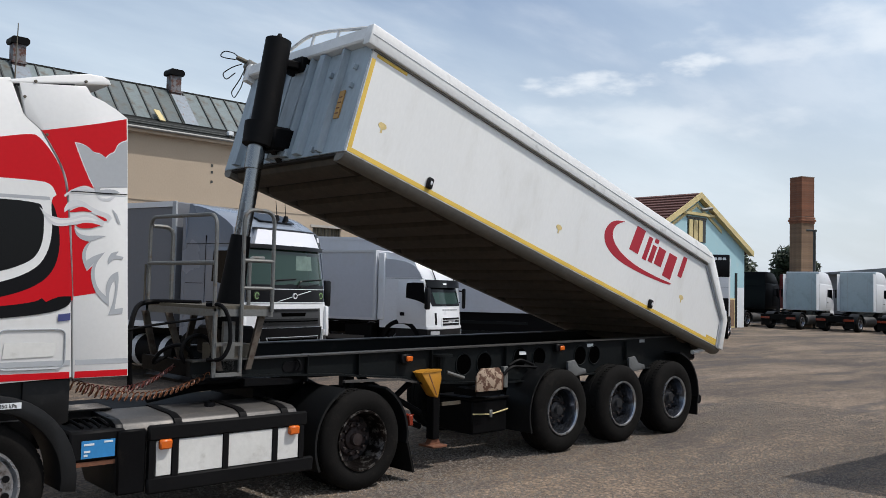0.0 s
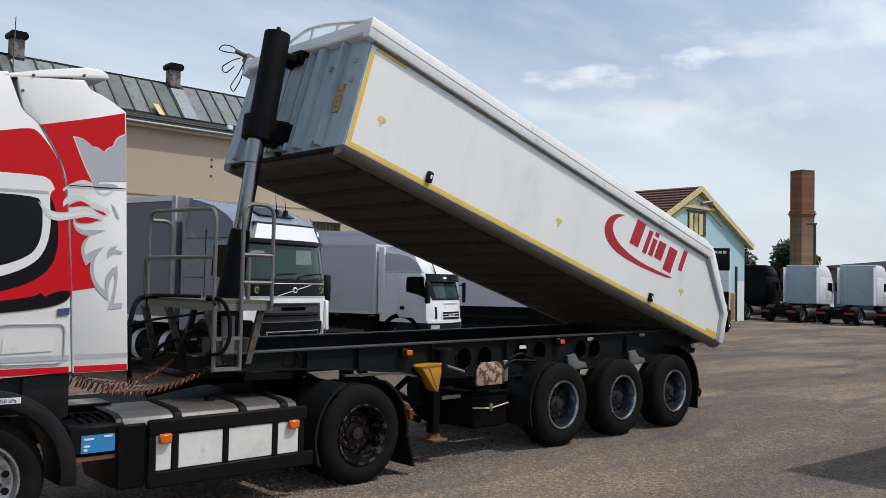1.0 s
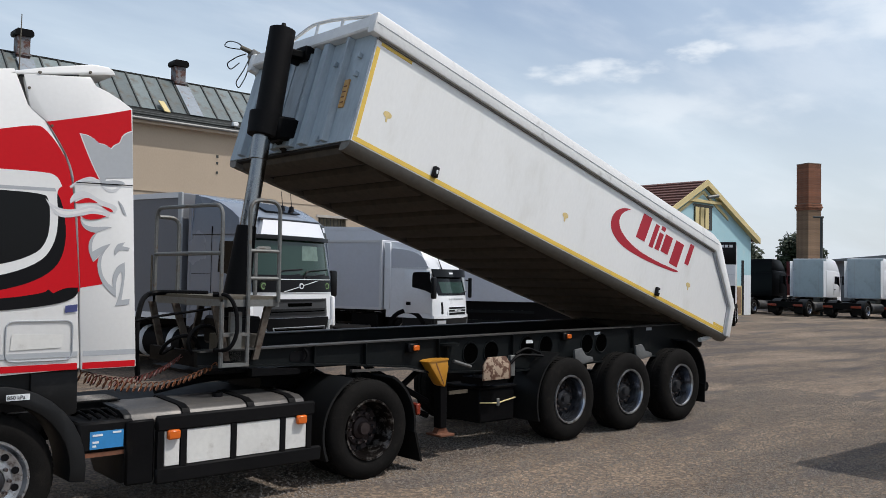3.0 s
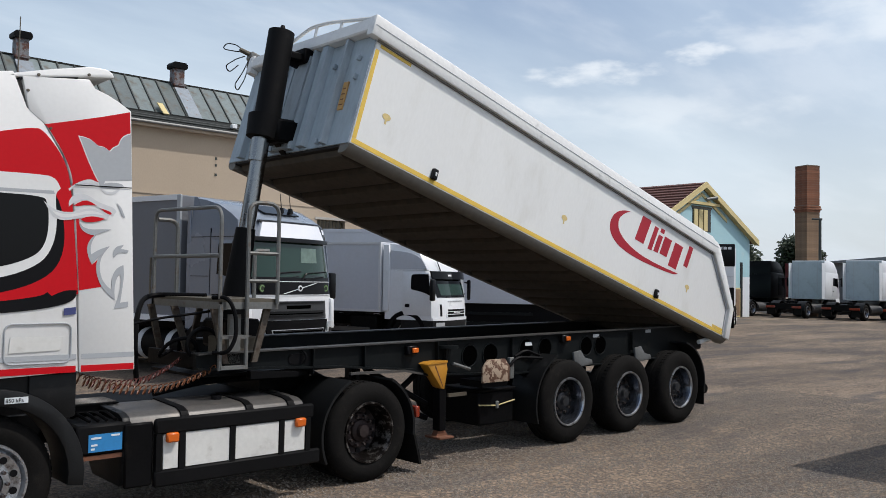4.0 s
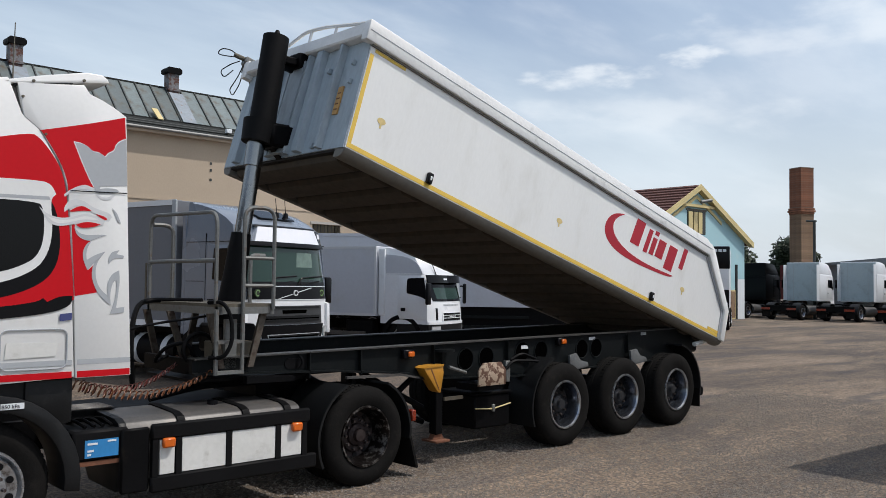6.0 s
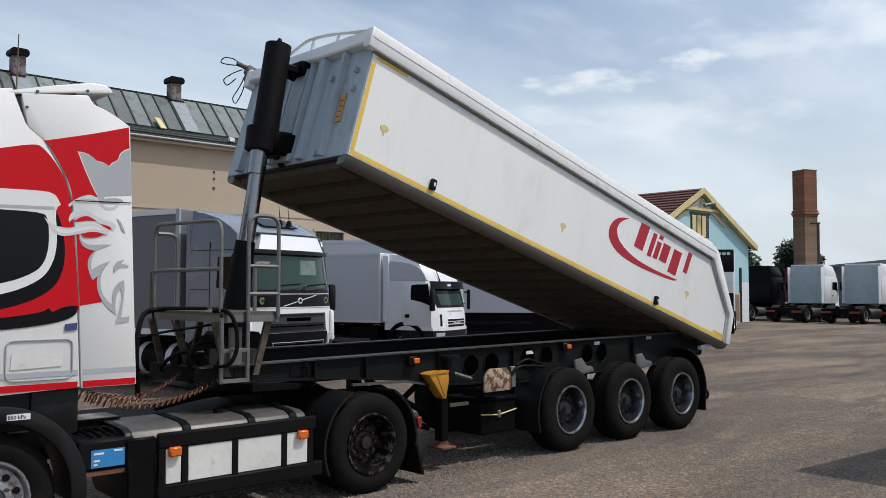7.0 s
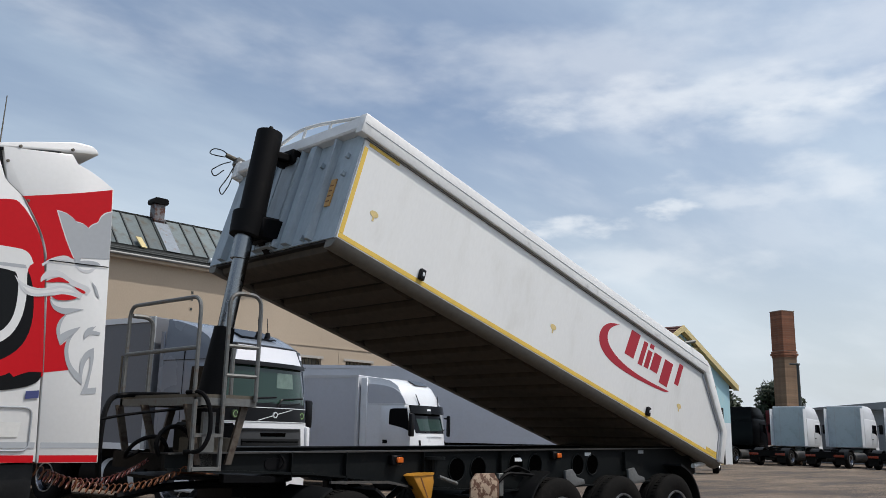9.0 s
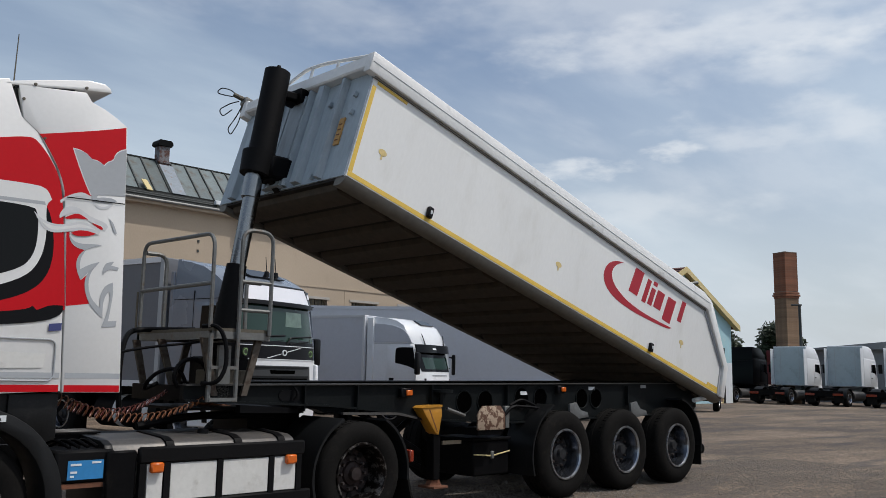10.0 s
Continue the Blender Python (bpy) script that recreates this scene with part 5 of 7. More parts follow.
film("red_panel", [(-3.95, 2.99), (-3.55, 3.105), (-3.36, 3.155), (-3.285, 3.15), (-3.135, 2.955), (-3.075, 2.755), (-3.015, 2.10), (-3.0, 1.90), (-3.2, 1.84), (-3.95, 1.76)], "red", G1, cab, "red side panel")
film("black_swoosh", [(-3.95, 2.74), (-3.30, 2.74), (-3.16, 2.66), (-3.10, 2.35), (-3.14, 2.12), (-3.28, 1.99), (-3.55, 1.90), (-3.95, 1.86)], "black_paint", G2)
film("black_band", [(-3.95, 1.74), (-3.53, 1.755), (-3.15, 1.80), (-3.015, 1.86), (-3.01, 1.93), (-3.10, 1.93), (-3.19, 1.885), (-3.22, 1.915), (-3.26, 1.885), (-3.53, 1.845), (-3.95, 1.82)], "black_paint", G2)
film("window_surround", [(-3.95, 2.79), (-3.27, 2.81), (-3.185, 2.785), (-3.15, 2.71), (-3.19, 2.67), (-3.165, 2.45), (-3.19, 2.26), (-3.28, 2.12), (-3.54, 2.01), (-3.95, 1.97)], "cab_white", G3)
film("side_window", [(-3.95, 2.64), (-3.28, 2.65), (-3.235, 2.595), (-3.225, 2.40), (-3.25, 2.27), (-3.32, 2.18), (-3.55, 2.09), (-3.95, 2.06)], "glass", G4, cab, "dark tinted side window")
film("window_top_strip", [(-3.95, 2.675), (-3.20, 2.69), (-3.19, 2.665), (-3.95, 2.65)], "cab_grey", G4)
film("fairing_red", [(-3.285, 3.188), (-3.126, 3.232), (-2.879, 3.302), (-2.648, 3.378), (-2.619, 2.828), (-2.847, 2.799), (-2.882, 2.782), (-2.931, 2.808), (-2.996, 2.789), (-3.059, 2.747), (-3.091, 2.714), (-3.055, 2.760), (-3.115, 2.950), (-3.260, 3.185)], "red", G1, sf, "red upper fairing panel")
film("fairing_red", [(-3.032, 2.483), (-3.011, 2.488), (-3.000, 2.432), (-2.968, 2.386), (-2.889, 2.359), (-2.931, 2.308), (-2.941, 2.228), (-2.902, 2.133), (-2.860, 2.174), (-2.862, 2.098), (-2.845, 2.010), (-2.830, 1.957), (-2.995, 1.929)], "red", G1, sf)
film("crown_edge", [(-3.036, 3.136), (-2.974, 3.131), (-2.919, 3.102), (-2.891, 3.073), (-2.845, 3.074), (-2.798, 3.043), (-2.772, 3.079), (-2.730, 3.098), (-2.718, 3.151), (-2.682, 3.188), (-2.635, 3.208), (-2.619, 2.823), (-2.853, 2.798), (-2.880, 2.791), (-2.919, 2.860), (-2.978, 2.990)], "cab_white", CY - 0.0062, sf)
film("crown", [(-3.026, 3.129), (-2.965, 3.124), (-2.911, 3.095), (-2.884, 3.067), (-2.839, 3.068), (-2.793, 3.038), (-2.767, 3.073), (-2.727, 3.091), (-2.715, 3.143), (-2.680, 3.179), (-2.635, 3.199), (-2.619, 2.823), (-2.847, 2.799), (-2.874, 2.792), (-2.911, 2.859), (-2.968, 2.986)], "cab_grey", G2, sf, "grey crown-shaped graphic")
film("brow", [(-2.874, 2.792), (-2.825, 2.805), (-2.833, 2.778), (-2.775, 2.792), (-2.702, 2.790), (-2.679, 2.770), (-2.719, 2.752), (-2.818, 2.739), (-2.863, 2.744)], "cab_grey", G3, sf)
film("cheek_line", [(-3.087, 2.697), (-3.037, 2.745), (-2.961, 2.774), (-2.881, 2.751), (-2.873, 2.774), (-2.953, 2.797), (-3.038, 2.767), (-3.096, 2.714)], "cab_lightgrey", G2, sf)
film("eye_ring", [(-2.863, 2.735), (-2.845, 2.736), (-2.808, 2.713), (-2.759, 2.717), (-2.728, 2.747), (-2.705, 2.744), (-2.745, 2.696), (-2.816, 2.690)], "cab_lightgrey", G2, sf)
film("ribbon", [(-3.092, 2.614), (-3.060, 2.669), (-3.009, 2.686), (-2.949, 2.678), (-2.881, 2.631), (-2.814, 2.609), (-2.750, 2.591), (-2.731, 2.561), (-2.756, 2.523), (-2.812, 2.564), (-2.893, 2.590), (-2.947, 2.634), (-2.999, 2.634), (-3.054, 2.608), (-3.087, 2.579)], "cab_lightgrey", G2, sf)
film("ribbon_gap", [(-3.057, 2.586), (-3.007, 2.620), (-2.956, 2.638), (-2.911, 2.615), (-2.884, 2.599), (-2.963, 2.598), (-3.023, 2.584)], "red", G3, sf)
film("ribbon_gap", [(-2.857, 2.579), (-2.785, 2.562), (-2.766, 2.541), (-2.784, 2.531), (-2.820, 2.550)], "red", G3, sf)
film("ribbon", [(-3.266, 2.608), (-3.207, 2.553), (-3.114, 2.529), (-3.021, 2.545), (-2.945, 2.577), (-2.857, 2.566), (-2.784, 2.531), (-2.800, 2.489), (-2.872, 2.511), (-2.985, 2.499), (-3.112, 2.464), (-3.188, 2.481), (-3.231, 2.542)], "cab_lightgrey", CY - 0.0096, cab)
film("ribbon_core", [(-3.206, 2.536), (-3.114, 2.512), (-3.021, 2.527), (-2.944, 2.559), (-2.865, 2.547), (-2.828, 2.527), (-2.943, 2.533), (-3.020, 2.510), (-3.113, 2.486), (-3.172, 2.499)], "cab_white", CY - 0.0106, cab)
film("ribbon_gap", [(-3.002, 2.485), (-2.942, 2.511), (-2.877, 2.511), (-2.818, 2.497), (-2.862, 2.476), (-2.919, 2.464), (-2.975, 2.464)], "red", CY - 0.0106, sf)
film("grey_stroke", [(-3.014, 2.471), (-2.983, 2.424), (-2.925, 2.406), (-2.829, 2.416), (-2.766, 2.415), (-2.828, 2.393), (-2.893, 2.359), (-2.959, 2.377), (-2.999, 2.415)], "cab_grey", CY - 0.0080, sf)
film("grey_stroke", [(-2.880, 2.368), (-2.913, 2.309), (-2.920, 2.251), (-2.914, 2.212), (-2.854, 2.254), (-2.775, 2.284), (-2.817, 2.224), (-2.861, 2.191), (-2.907, 2.132), (-2.940, 2.206), (-2.947, 2.272), (-2.927, 2.326), (-2.897, 2.359)], "cab_grey", CY - 0.0080, sf)
film("grey_stroke", [(-2.813, 2.233), (-2.842, 2.179), (-2.848, 2.099), (-2.828, 2.019), (-2.790, 1.966), (-2.748, 1.931), (-2.756, 2.011), (-2.736, 2.079), (-2.705, 2.116), (-2.665, 2.135), (-2.657, 2.058), (-2.667, 1.945), (-2.681, 1.832), (-2.617, 1.841), (-2.620, 1.796), (-2.729, 1.783), (-2.705, 1.854), (-2.685, 1.945), (-2.679, 2.022), (-2.690, 2.062), (-2.716, 2.025), (-2.731, 1.944), (-2.723, 1.854), (-2.779, 1.899), (-2.835, 1.965), (-2.869, 2.054), (-2.876, 2.133), (-2.856, 2.196)], "cab_grey", CY - 0.0080, sf)
film("grey_stroke", [(-2.750, 2.231), (-2.729, 2.277), (-2.707, 2.287), (-2.666, 2.298), (-2.688, 2.265), (-2.628, 2.254), (-2.636, 2.231), (-2.701, 2.238), (-2.744, 2.187)], "cab_grey", CY - 0.0080, sf)
film("grey_stroke", [(-2.733, 2.633), (-2.695, 2.600), (-2.670, 2.538), (-2.660, 2.512), (-2.688, 2.524), (-2.703, 2.568)], "cab_grey", CY - 0.0080, sf)
film("panel_joint", [(-3.05, 2.752), (-2.62, 2.765), (-2.62, 2.757), (-3.05, 2.744)], "black_paint", CY - 0.0116, sf)
for parent, x0, x1 in ((cab, -3.95, -3.0), (sf, -2.962, -2.56)):
    film("grey_stripe", [(x0, 1.375 + 0.02), (x1, 1.375 + 0.02), (x1, 1.435), (x0, 1.435)], "cab_grey", G1, parent)
    film("red_stripe", [(x0, 1.295), (x1, 1.295), (x1, 1.345), (x0, 1.345)], "red", G1, parent)
hx0, hx1, hz0, hz1 = -3.50, -3.04, 1.375, 1.675
part("hatch_seam", sweep(nb(), rounded([(hx0 + 0.2, CY - 0.007, hz0), (hx0, CY - 0.007, hz0), (hx0, CY - 0.007, hz1), (hx1, CY - 0.007, hz1), (hx1, CY - 0.007, hz0), (hx0 + 0.2, CY - 0.007, hz0)], 0.06), 0.006, 5), "cab_grey", cab)
film("hatch_scuff", [(-3.47, 1.46), (-3.12, 1.47), (-3.10, 1.57), (-3.46, 1.58)], "panel_white", G2)
film("blue_badge", [(-3.10, 1.735), (-3.012, 1.745), (-3.012, 1.80), (-3.10, 1.79)], "ink_blue", CY - 0.0096)
part("antenna", cyl(nb(), (-3.26, 0.6, 3.55), (-3.25, 0.6, 4.18), 0.007, 0.004, 6), "galv_dark", tractor)
# cab parts stretched lengthwise to fit the camera's view
STRETCH = Matrix.Translation((-3.45, 0, 0)) @ Matrix.Diagonal((1.045, 1, 1, 1)) @ Matrix.Translation((3.45, 0, 0))
for ob in tractor.children:
    if ob.name.split(".")[0] in ("cab", "side_fairing", "roof_spoiler", "spoiler_seal", "rear_panel"):
        ob.matrix_basis = STRETCH
# sill and front wheel arch
part("cab_step", prism(nb(), [(-4.6, 1.08), (-2.98, 1.12), (-2.98, 1.29), (-4.6, 1.24)], "y", CY + 0.08, 2.3), "plastic", tractor)
part("wheel_arch", prism(nb(), band(arc(-3.57, 0.50, 0.70, -8, 172, 18), arc(-3.57, 0.50, 0.575, -8, 172, 18)), "y", CY + 0.03, 0.30, 0.01), "plastic", tractor, "dark grey plastic front wheel arch")
part("arch_filler", prism(nb(), [(-3.3, 1.10), (-3.05, 0.92), (-2.95, 0.95), (-2.95, 1.29), (-3.3, 1.28)], "y", CY + 0.05, 0.3, 0.01), "plastic", tractor)
part("pressure_label", box(nb(), -3.475, -3.31, CY + 0.024, CY + 0.030, 1.085, 1.130), "pale", tractor, "white tyre pressure label")
tx = bpy.data.curves.new("pressure_text", "FONT")
tx.body, tx.size, tx.extrude = "850 kPa", 0.040, 0.001
tmp = bpy.data.objects.new("pressure_text", tx)
tme = bpy.data.meshes.new_from_object(tmp)
bpy.data.objects.remove(tmp)
tme.materials.append(M["black_paint"])
tob = new("pressure_text", tme); tob.parent = tractor; tob.matrix_basis = pose(-3.470, CY + 0.022, 1.094, 90, 0, 0)
wheel(tractor, (-3.57, -0.02, 0.49), r=0.495, width=0.30, rim_r=0.295, dish=-0.02, rim_mat="rim", disc_mat="rim", barrel_mat="rim", holes=10)
wheel(tractor, (-3.57, 2.35, 0.49), r=0.495, width=0.30, rim_r=0.295, dish=0.05, near=False)
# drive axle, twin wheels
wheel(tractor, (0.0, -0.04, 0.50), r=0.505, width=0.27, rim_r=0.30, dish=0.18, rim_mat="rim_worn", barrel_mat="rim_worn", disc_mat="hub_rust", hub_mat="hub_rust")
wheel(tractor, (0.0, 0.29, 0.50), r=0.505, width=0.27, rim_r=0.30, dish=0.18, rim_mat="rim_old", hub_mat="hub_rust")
wheel(tractor, (0.0, 2.40, 0.50), r=0.505, width=0.27, rim_r=0.30, dish=0.18, rim_mat="rim_old", near=False)
wheel(tractor, (0.0, 2.07, 0.50), r=0.505, width=0.27, rim_r=0.30, dish=0.18, rim_mat="rim_old", near=False)
part("axle", cyl(nb(), (0, 0.5, 0.5), (0, 1.9, 0.5), 0.12), "black_steel", tractor)
for a0, a1, w in ((115, 205, 0.62), (-8, 62, 0.62)):
    part("mudguard", prism(nb(), band(arc(0.0, 0.50, 0.60, a0, a1, 12), arc(0.0, 0.50, 0.575, a0, a1, 12)), "y", -0.06, w), "plastic", tractor, "grey plastic drive wheel mudguard")
part("mud_flap", prism(nb(), [(0.585, 0.46), (0.61, 0.46), (0.72, 0.09), (0.69, 0.09)], "y", -0.04, 0.60), "rubber", tractor, "black rubber mud flap")
part("rear_lamp", box(nb(), 0.66, 0.72, 0.0, 0.12, 0.58, 0.70, 0.01), "redlamp", tractor, "red rear lamp")
for y in (0.80, 1.55):
    part("frame_rail", box(nb(), -4.5, 0.74, y, y + 0.08, 0.60, 0.85), "black_steel", tractor)
part("deck_plate", box(nb(), -2.4, -0.75, 0.75, 1.7, 0.855, 0.87), "black_steel", tractor)
part("frame_end", box(nb(), 0.74, 0.80, 0.7, 1.75, 0.60, 0.84), "black_steel", tractor)
part("fifth_wheel", prism(nb(), arc(-0.40, 1.23, 0.48, 0, 360, 20)[:-1], "z", 1.05, 1.115), "black_steel", tractor)
part("fifth_wheel_base", box(nb(), -0.72, -0.10, 0.90, 1.56, 0.85, 1.06), "black_steel", tractor)
part("deck_lamp_bar", sweep(nb(), rounded([(-2.0, 0.62, 0.98), (-1.5, 0.62, 1.06), (-0.6, 0.62, 1.06)], 0.2), 0.035), "black_steel", tractor)
# battery tray with label, tread plate
bt = part("battery_box", box(nb(), -2.93, -2.48, -0.07, 0.45, 0.62, 0.86, 0.02), "ram_black", tractor, "black battery box")
part("blue_sticker", box(nb(), -2.84, -2.57, -0.077, -0.072, 0.645, 0.785), "blue_label", bt, "blue printed label")
for k, (w, z) in enumerate(((0.08, 0.755), (0.05, 0.70), (0.03, 0.67))):
    part("line_bar", box(nb(), -2.82, -2.82 + w, -0.080, -0.0775, z - 0.008, z + 0.008), "pale", bt)
part("line_bar", box(nb(), -2.66, -2.59, -0.080, -0.0775, 0.76, 0.775), "pale", bt)
for k in range(5):
    part("cable", sweep(nb(), rounded([(-2.90 + k * 0.08, 0.38, 0.86), (-2.86 + k * 0.08, 0.2, 0.93), (-2.80 + k * 0.07, 0.02, 0.875)], 0.08), 0.014, 6), "black_steel", bt)
part("tray_edge", box(nb(), -2.95, -2.46, -0.06, 0.46, 0.58, 0.615), "rust", bt, "rusty tray edge")
tread = part("tread_plate", box(nb(), -2.82, -2.40, 0.42, 0.76, 0.945, 0.955), "black_steel", tractor, "bright slatted tread plate step")
for k in range(7):
    part("tread_slat", box(nb(), -2.81, -2.41, 0.43 + k * 0.047, 0.452 + k * 0.047, 0.956, 0.968, 0.004), "alu", tread)
part("tread_rest", box(nb(), -2.82, -2.42, 0.44, 0.73, 0.86, 0.943), "black_steel", tractor)
# fuel tank behind white skirt panels
tank = part("fuel_tank", prism(nb(), [(-0.06, 0.36), (-0.06, 0.82), (-0.02, 0.885), (0.06, 0.915), (0.50, 0.94), (0.60, 0.90), (0.64, 0.82), (0.64, 0.42), (0.56, 0.34), (0.0, 0.33)], "x", -2.50, -0.80, 0.015), "alu", tractor, "dusty aluminium fuel tank")
for x in (-2.05, -1.42, -0.98):
    part("tank_strap", prism(nb(), [(-0.075, 0.60), (-0.075, 0.83), (-0.03, 0.897), (0.06, 0.927), (0.50, 0.952), (0.61, 0.91), (0.65, 0.82), (0.65, 0.60)], "x", x, x + 0.07), "black_steel", tank)
part("filler_cap", cyl(nb(), (-1.55, 0.28, 0.92), (-1.55, 0.28, 0.965), 0.05, 0.05, 16), "black_paint", tank)
part("end_cover", prism(nb(), [(-0.07, 0.35), (-0.07, 0.82), (-0.03, 0.888), (0.055, 0.92), (0.50, 0.945), (0.60, 0.905), (0.645, 0.82), (0.645, 0.42), (0.56, 0.335), (0.0, 0.325)], "x", -2.56, -2.49, 0.012), "plastic", tank, "black rounded tank end cover")
part("side_cover", box(nb(), -2.555, -2.315, -0.10, -0.064, 0.32, 0.845, 0.015), "black_steel", tank)
part("upper_rail", box(nb(), -2.31, -0.74, -0.13, -0.075, 0.735, 0.865, 0.015), "ram_black", tractor, "black upper skirt rail")
part("lower_rail", box(nb(), -2.31, -0.66, -0.13, -0.075, 0.30, 0.435, 0.015), "ram_black", tractor, "black lower skirt rail")
for x0, x1 in ((-2.235, -2.10), (-2.035, -1.62), (-1.565, -1.115), (-1.06, -0.83)):
    part("skirt_panel", box(nb(), x0, x1, -0.115, -0.08, 0.44, 0.73, 0.004), "panel_white", tractor, "scuffed white skirt panel")
for x in (-2.275, -2.067, -1.592, -1.087, -0.80):
    part("skirt_post", box(nb(), x - 0.026, x + 0.026, -0.125, -0.078, 0.43, 0.74), "ram_black", tractor)
for x in (-2.168, -0.90):
    part("marker_lamp", box(nb(), x - 0.055, x + 0.055, -0.165, -0.116, 0.665, 0.745, 0.012), "orange", tractor, "orange side marker lamp")

# ---------------------------------------------------------------- parked lorries


def lorry(name, m, label, style):
    """A cab-over lorry: x runs forward from the front, y to its left. style gives sizes and colours."""
    t = thing(name, m, label, "truck", style.get("group", ""))
    L, H, wz0, wz1, paint = style["cab"], style["height"], style["glass"][0], style["glass"][1], style["paint"]
    hw = style.get("half", 1.22)
    lean = 0.10
    zb = style.get("belly", 0.95)
    cb = part("cab", prism(nb(), [(0.0, zb), (0.03, 1.55), (0.0, wz0), (-lean, wz1), (-lean - 0.10, wz1 + 0.22), (-L + 0.02, wz1 + 0.30), (-L, zb)], "y", -hw, hw, 0.05), paint, t, "painted lorry cab")
    # arch of the front wheel, bumper, grille
    part("bumper", prism(nb(), [(0.06, 0.38), (0.09, 0.60), (0.05, zb + 0.04), (-0.55, zb + 0.04), (-0.50, 0.42)], "y", -hw - 0.01, hw + 0.01, 0.03), style.get("bumper", paint), t)
    gz0, gz1 = style["grille"]
    gr = part("grille", box(nb(), 0.02, 0.075, -hw * style.get("grille_w", 0.72), hw * style.get("grille_w", 0.72), gz0, gz1, 0.015), "black_steel", t, "black slatted grille")
    n = style.get("slats", 6)
    for k in range(n):
        z = gz0 + (gz1 - gz0) * (k + 0.5) / n
        part("grille_slat", box(nb(), 0.072, 0.092, -hw * style.get("grille_w", 0.72) * 0.9, hw * style.get("grille_w", 0.72) * 0.9, z - 0.018, z + 0.012), "plastic", gr)
    ws = part("windscreen", prism(nb(), [(0.0, wz0 + 0.02), (0.025, wz0 + 0.02), (-lean + 0.03, wz1 - 0.02), (-lean, wz1 - 0.02)], "y", -hw * 0.93, hw * 0.93), "glass_green", t, "windscreen")
    for y in (-0.45, 0.35):
        part("wiper", sweep(nb(), [(0.035, y, wz0 + 0.04), (0.02, y + 0.55, wz0 + 0.12)], 0.014, 6), "black_paint", ws)
    vz = wz1
    if style.get("visor", True):
        part("sun_visor", prism(nb(), [(0.05, vz - 0.08), (0.06, vz - 0.05), (-0.02, vz + 0.09), (-0.12, vz + 0.09), (-0.12, vz - 0.04)], "y", -hw * 0.98, hw * 0.98, 0.01), style.get("visor_mat", "black_paint"), t, "dark sun visor")
    if style.get("fairing", True):
        part("roof_fairing", prism(nb(), [(-lean - 0.05, wz1 + 0.15), (-0.30, wz1 + 0.46), (-0.80, H - 0.13), (-1.3, H - 0.02), (-L, H + 0.02), (-L, wz1 + 0.15)], "y", -hw * 0.97, hw * 0.97, 0.02 if style.get("bare") else 0.08), style.get("fairing_mat", paint), t, "aerodynamic roof fairing")
    # sides
    for sgn in (-1, 1):
        y = sgn * hw
        a, b = sorted((y + sgn * 0.001, y + sgn * 0.012))
        dr = part("door", prism(nb(), [(-0.16, zb + 0.2), (-0.16, wz0 + 0.02), (-0.26, wz1 - 0.02), (-1.12, wz1 + 0.02), (-1.16, zb + 0.2)], "y", a, b, 0.004), paint, t)
        a, b = sorted((y + sgn * 0.011, y + sgn * 0.020))
        ww = 0.98
        part("side_window", prism(nb(), [(-0.20, wz0 - 0.12), (-0.30, wz1 - 0.10), (-ww, wz1 - 0.08), (-ww - 0.04, wz0 + 0.08), (-0.5, wz0 + 0.04)], "y", a, b), "glass", dr)
        part("door_handle", box(nb(), -1.06, -0.90, *sorted((y + sgn * 0.012, y + sgn * 0.04)), wz0 - 0.32, wz0 - 0.27), "black_paint", dr)
        mw, mz0, mz1 = style.get("mirror", (0.24, 0.02, 0.62))
        mr = part("mirror", box(nb(), -0.02, 0.12, *sorted((y + sgn * 0.08, y + sgn * (0.08 + mw))), wz0 + mz0, wz0 + mz1, 0.04, 2), "black_paint", t, "black mirror housing")
        part("mirror_arm", cyl(nb(), (-0.08, y, wz0 + 0.55), (0.04, y + sgn * 0.12, wz0 + 0.5), 0.025, 0.025, 8), "black_paint", mr)
        part("headlight", box(nb(), -0.02, 0.10, *sorted((y * 0.70, y * 0.985)), 0.62, 0.86, 0.04, 2), "lamp_clear", t, "clear headlight")
        part("corner_panel", prism(nb(), [(0.01, 0.9), (0.05, 1.5), (0.0, wz0), (-0.14, wz0), (-0.14, 0.9)], "y", *sorted((y * 0.80, y * 1.004)), 0.02), paint, t)
        part("steps", box(nb(), -1.15, -0.15, *sorted((y * 0.90, y * 0.995)), 0.40, zb, 0.03), "plastic", t)
    if style.get("vent_glazing"):
        part("cab_end_panel", box(nb(), -L - 0.02, -L - 0.004, -hw * 0.95, hw * 0.95, zb + 0.05, H - 0.04, 0.004), "cab_back", t, "cab rear wall, its shade painted in as blue-grey")
        for yy in (-hw * 0.55, hw * 0.55):
            part("panel_seam", box(nb(), -L - 0.026, -L - 0.021, yy - 0.012, yy + 0.012, zb + 0.08, H - 0.08), "cab_grey", t)
        part("deflector", box(nb(), -L - 0.45, -L - 0.02, -hw * 0.99, -hw * 0.955, zb + 0.05, H - 0.15, 0.01), paint, t)
        part("deflector", box(nb(), -L - 0.45, -L - 0.02, hw * 0.955, hw * 0.99, zb + 0.05, H - 0.15, 0.01), paint, t)
    fx = style.get("front_axle", -1.40)
    for x in [fx] + style["axles"]:
        wheel(t, (x, -hw + 0.02, 0.50), r=0.50, width=0.30, rim_r=0.29, dish=0.10, seg=24)
        wheel(t, (x, hw - 0.02, 0.50), r=0.50, width=0.30, rim_r=0.29, dish=0.10, near=False, seg=24)
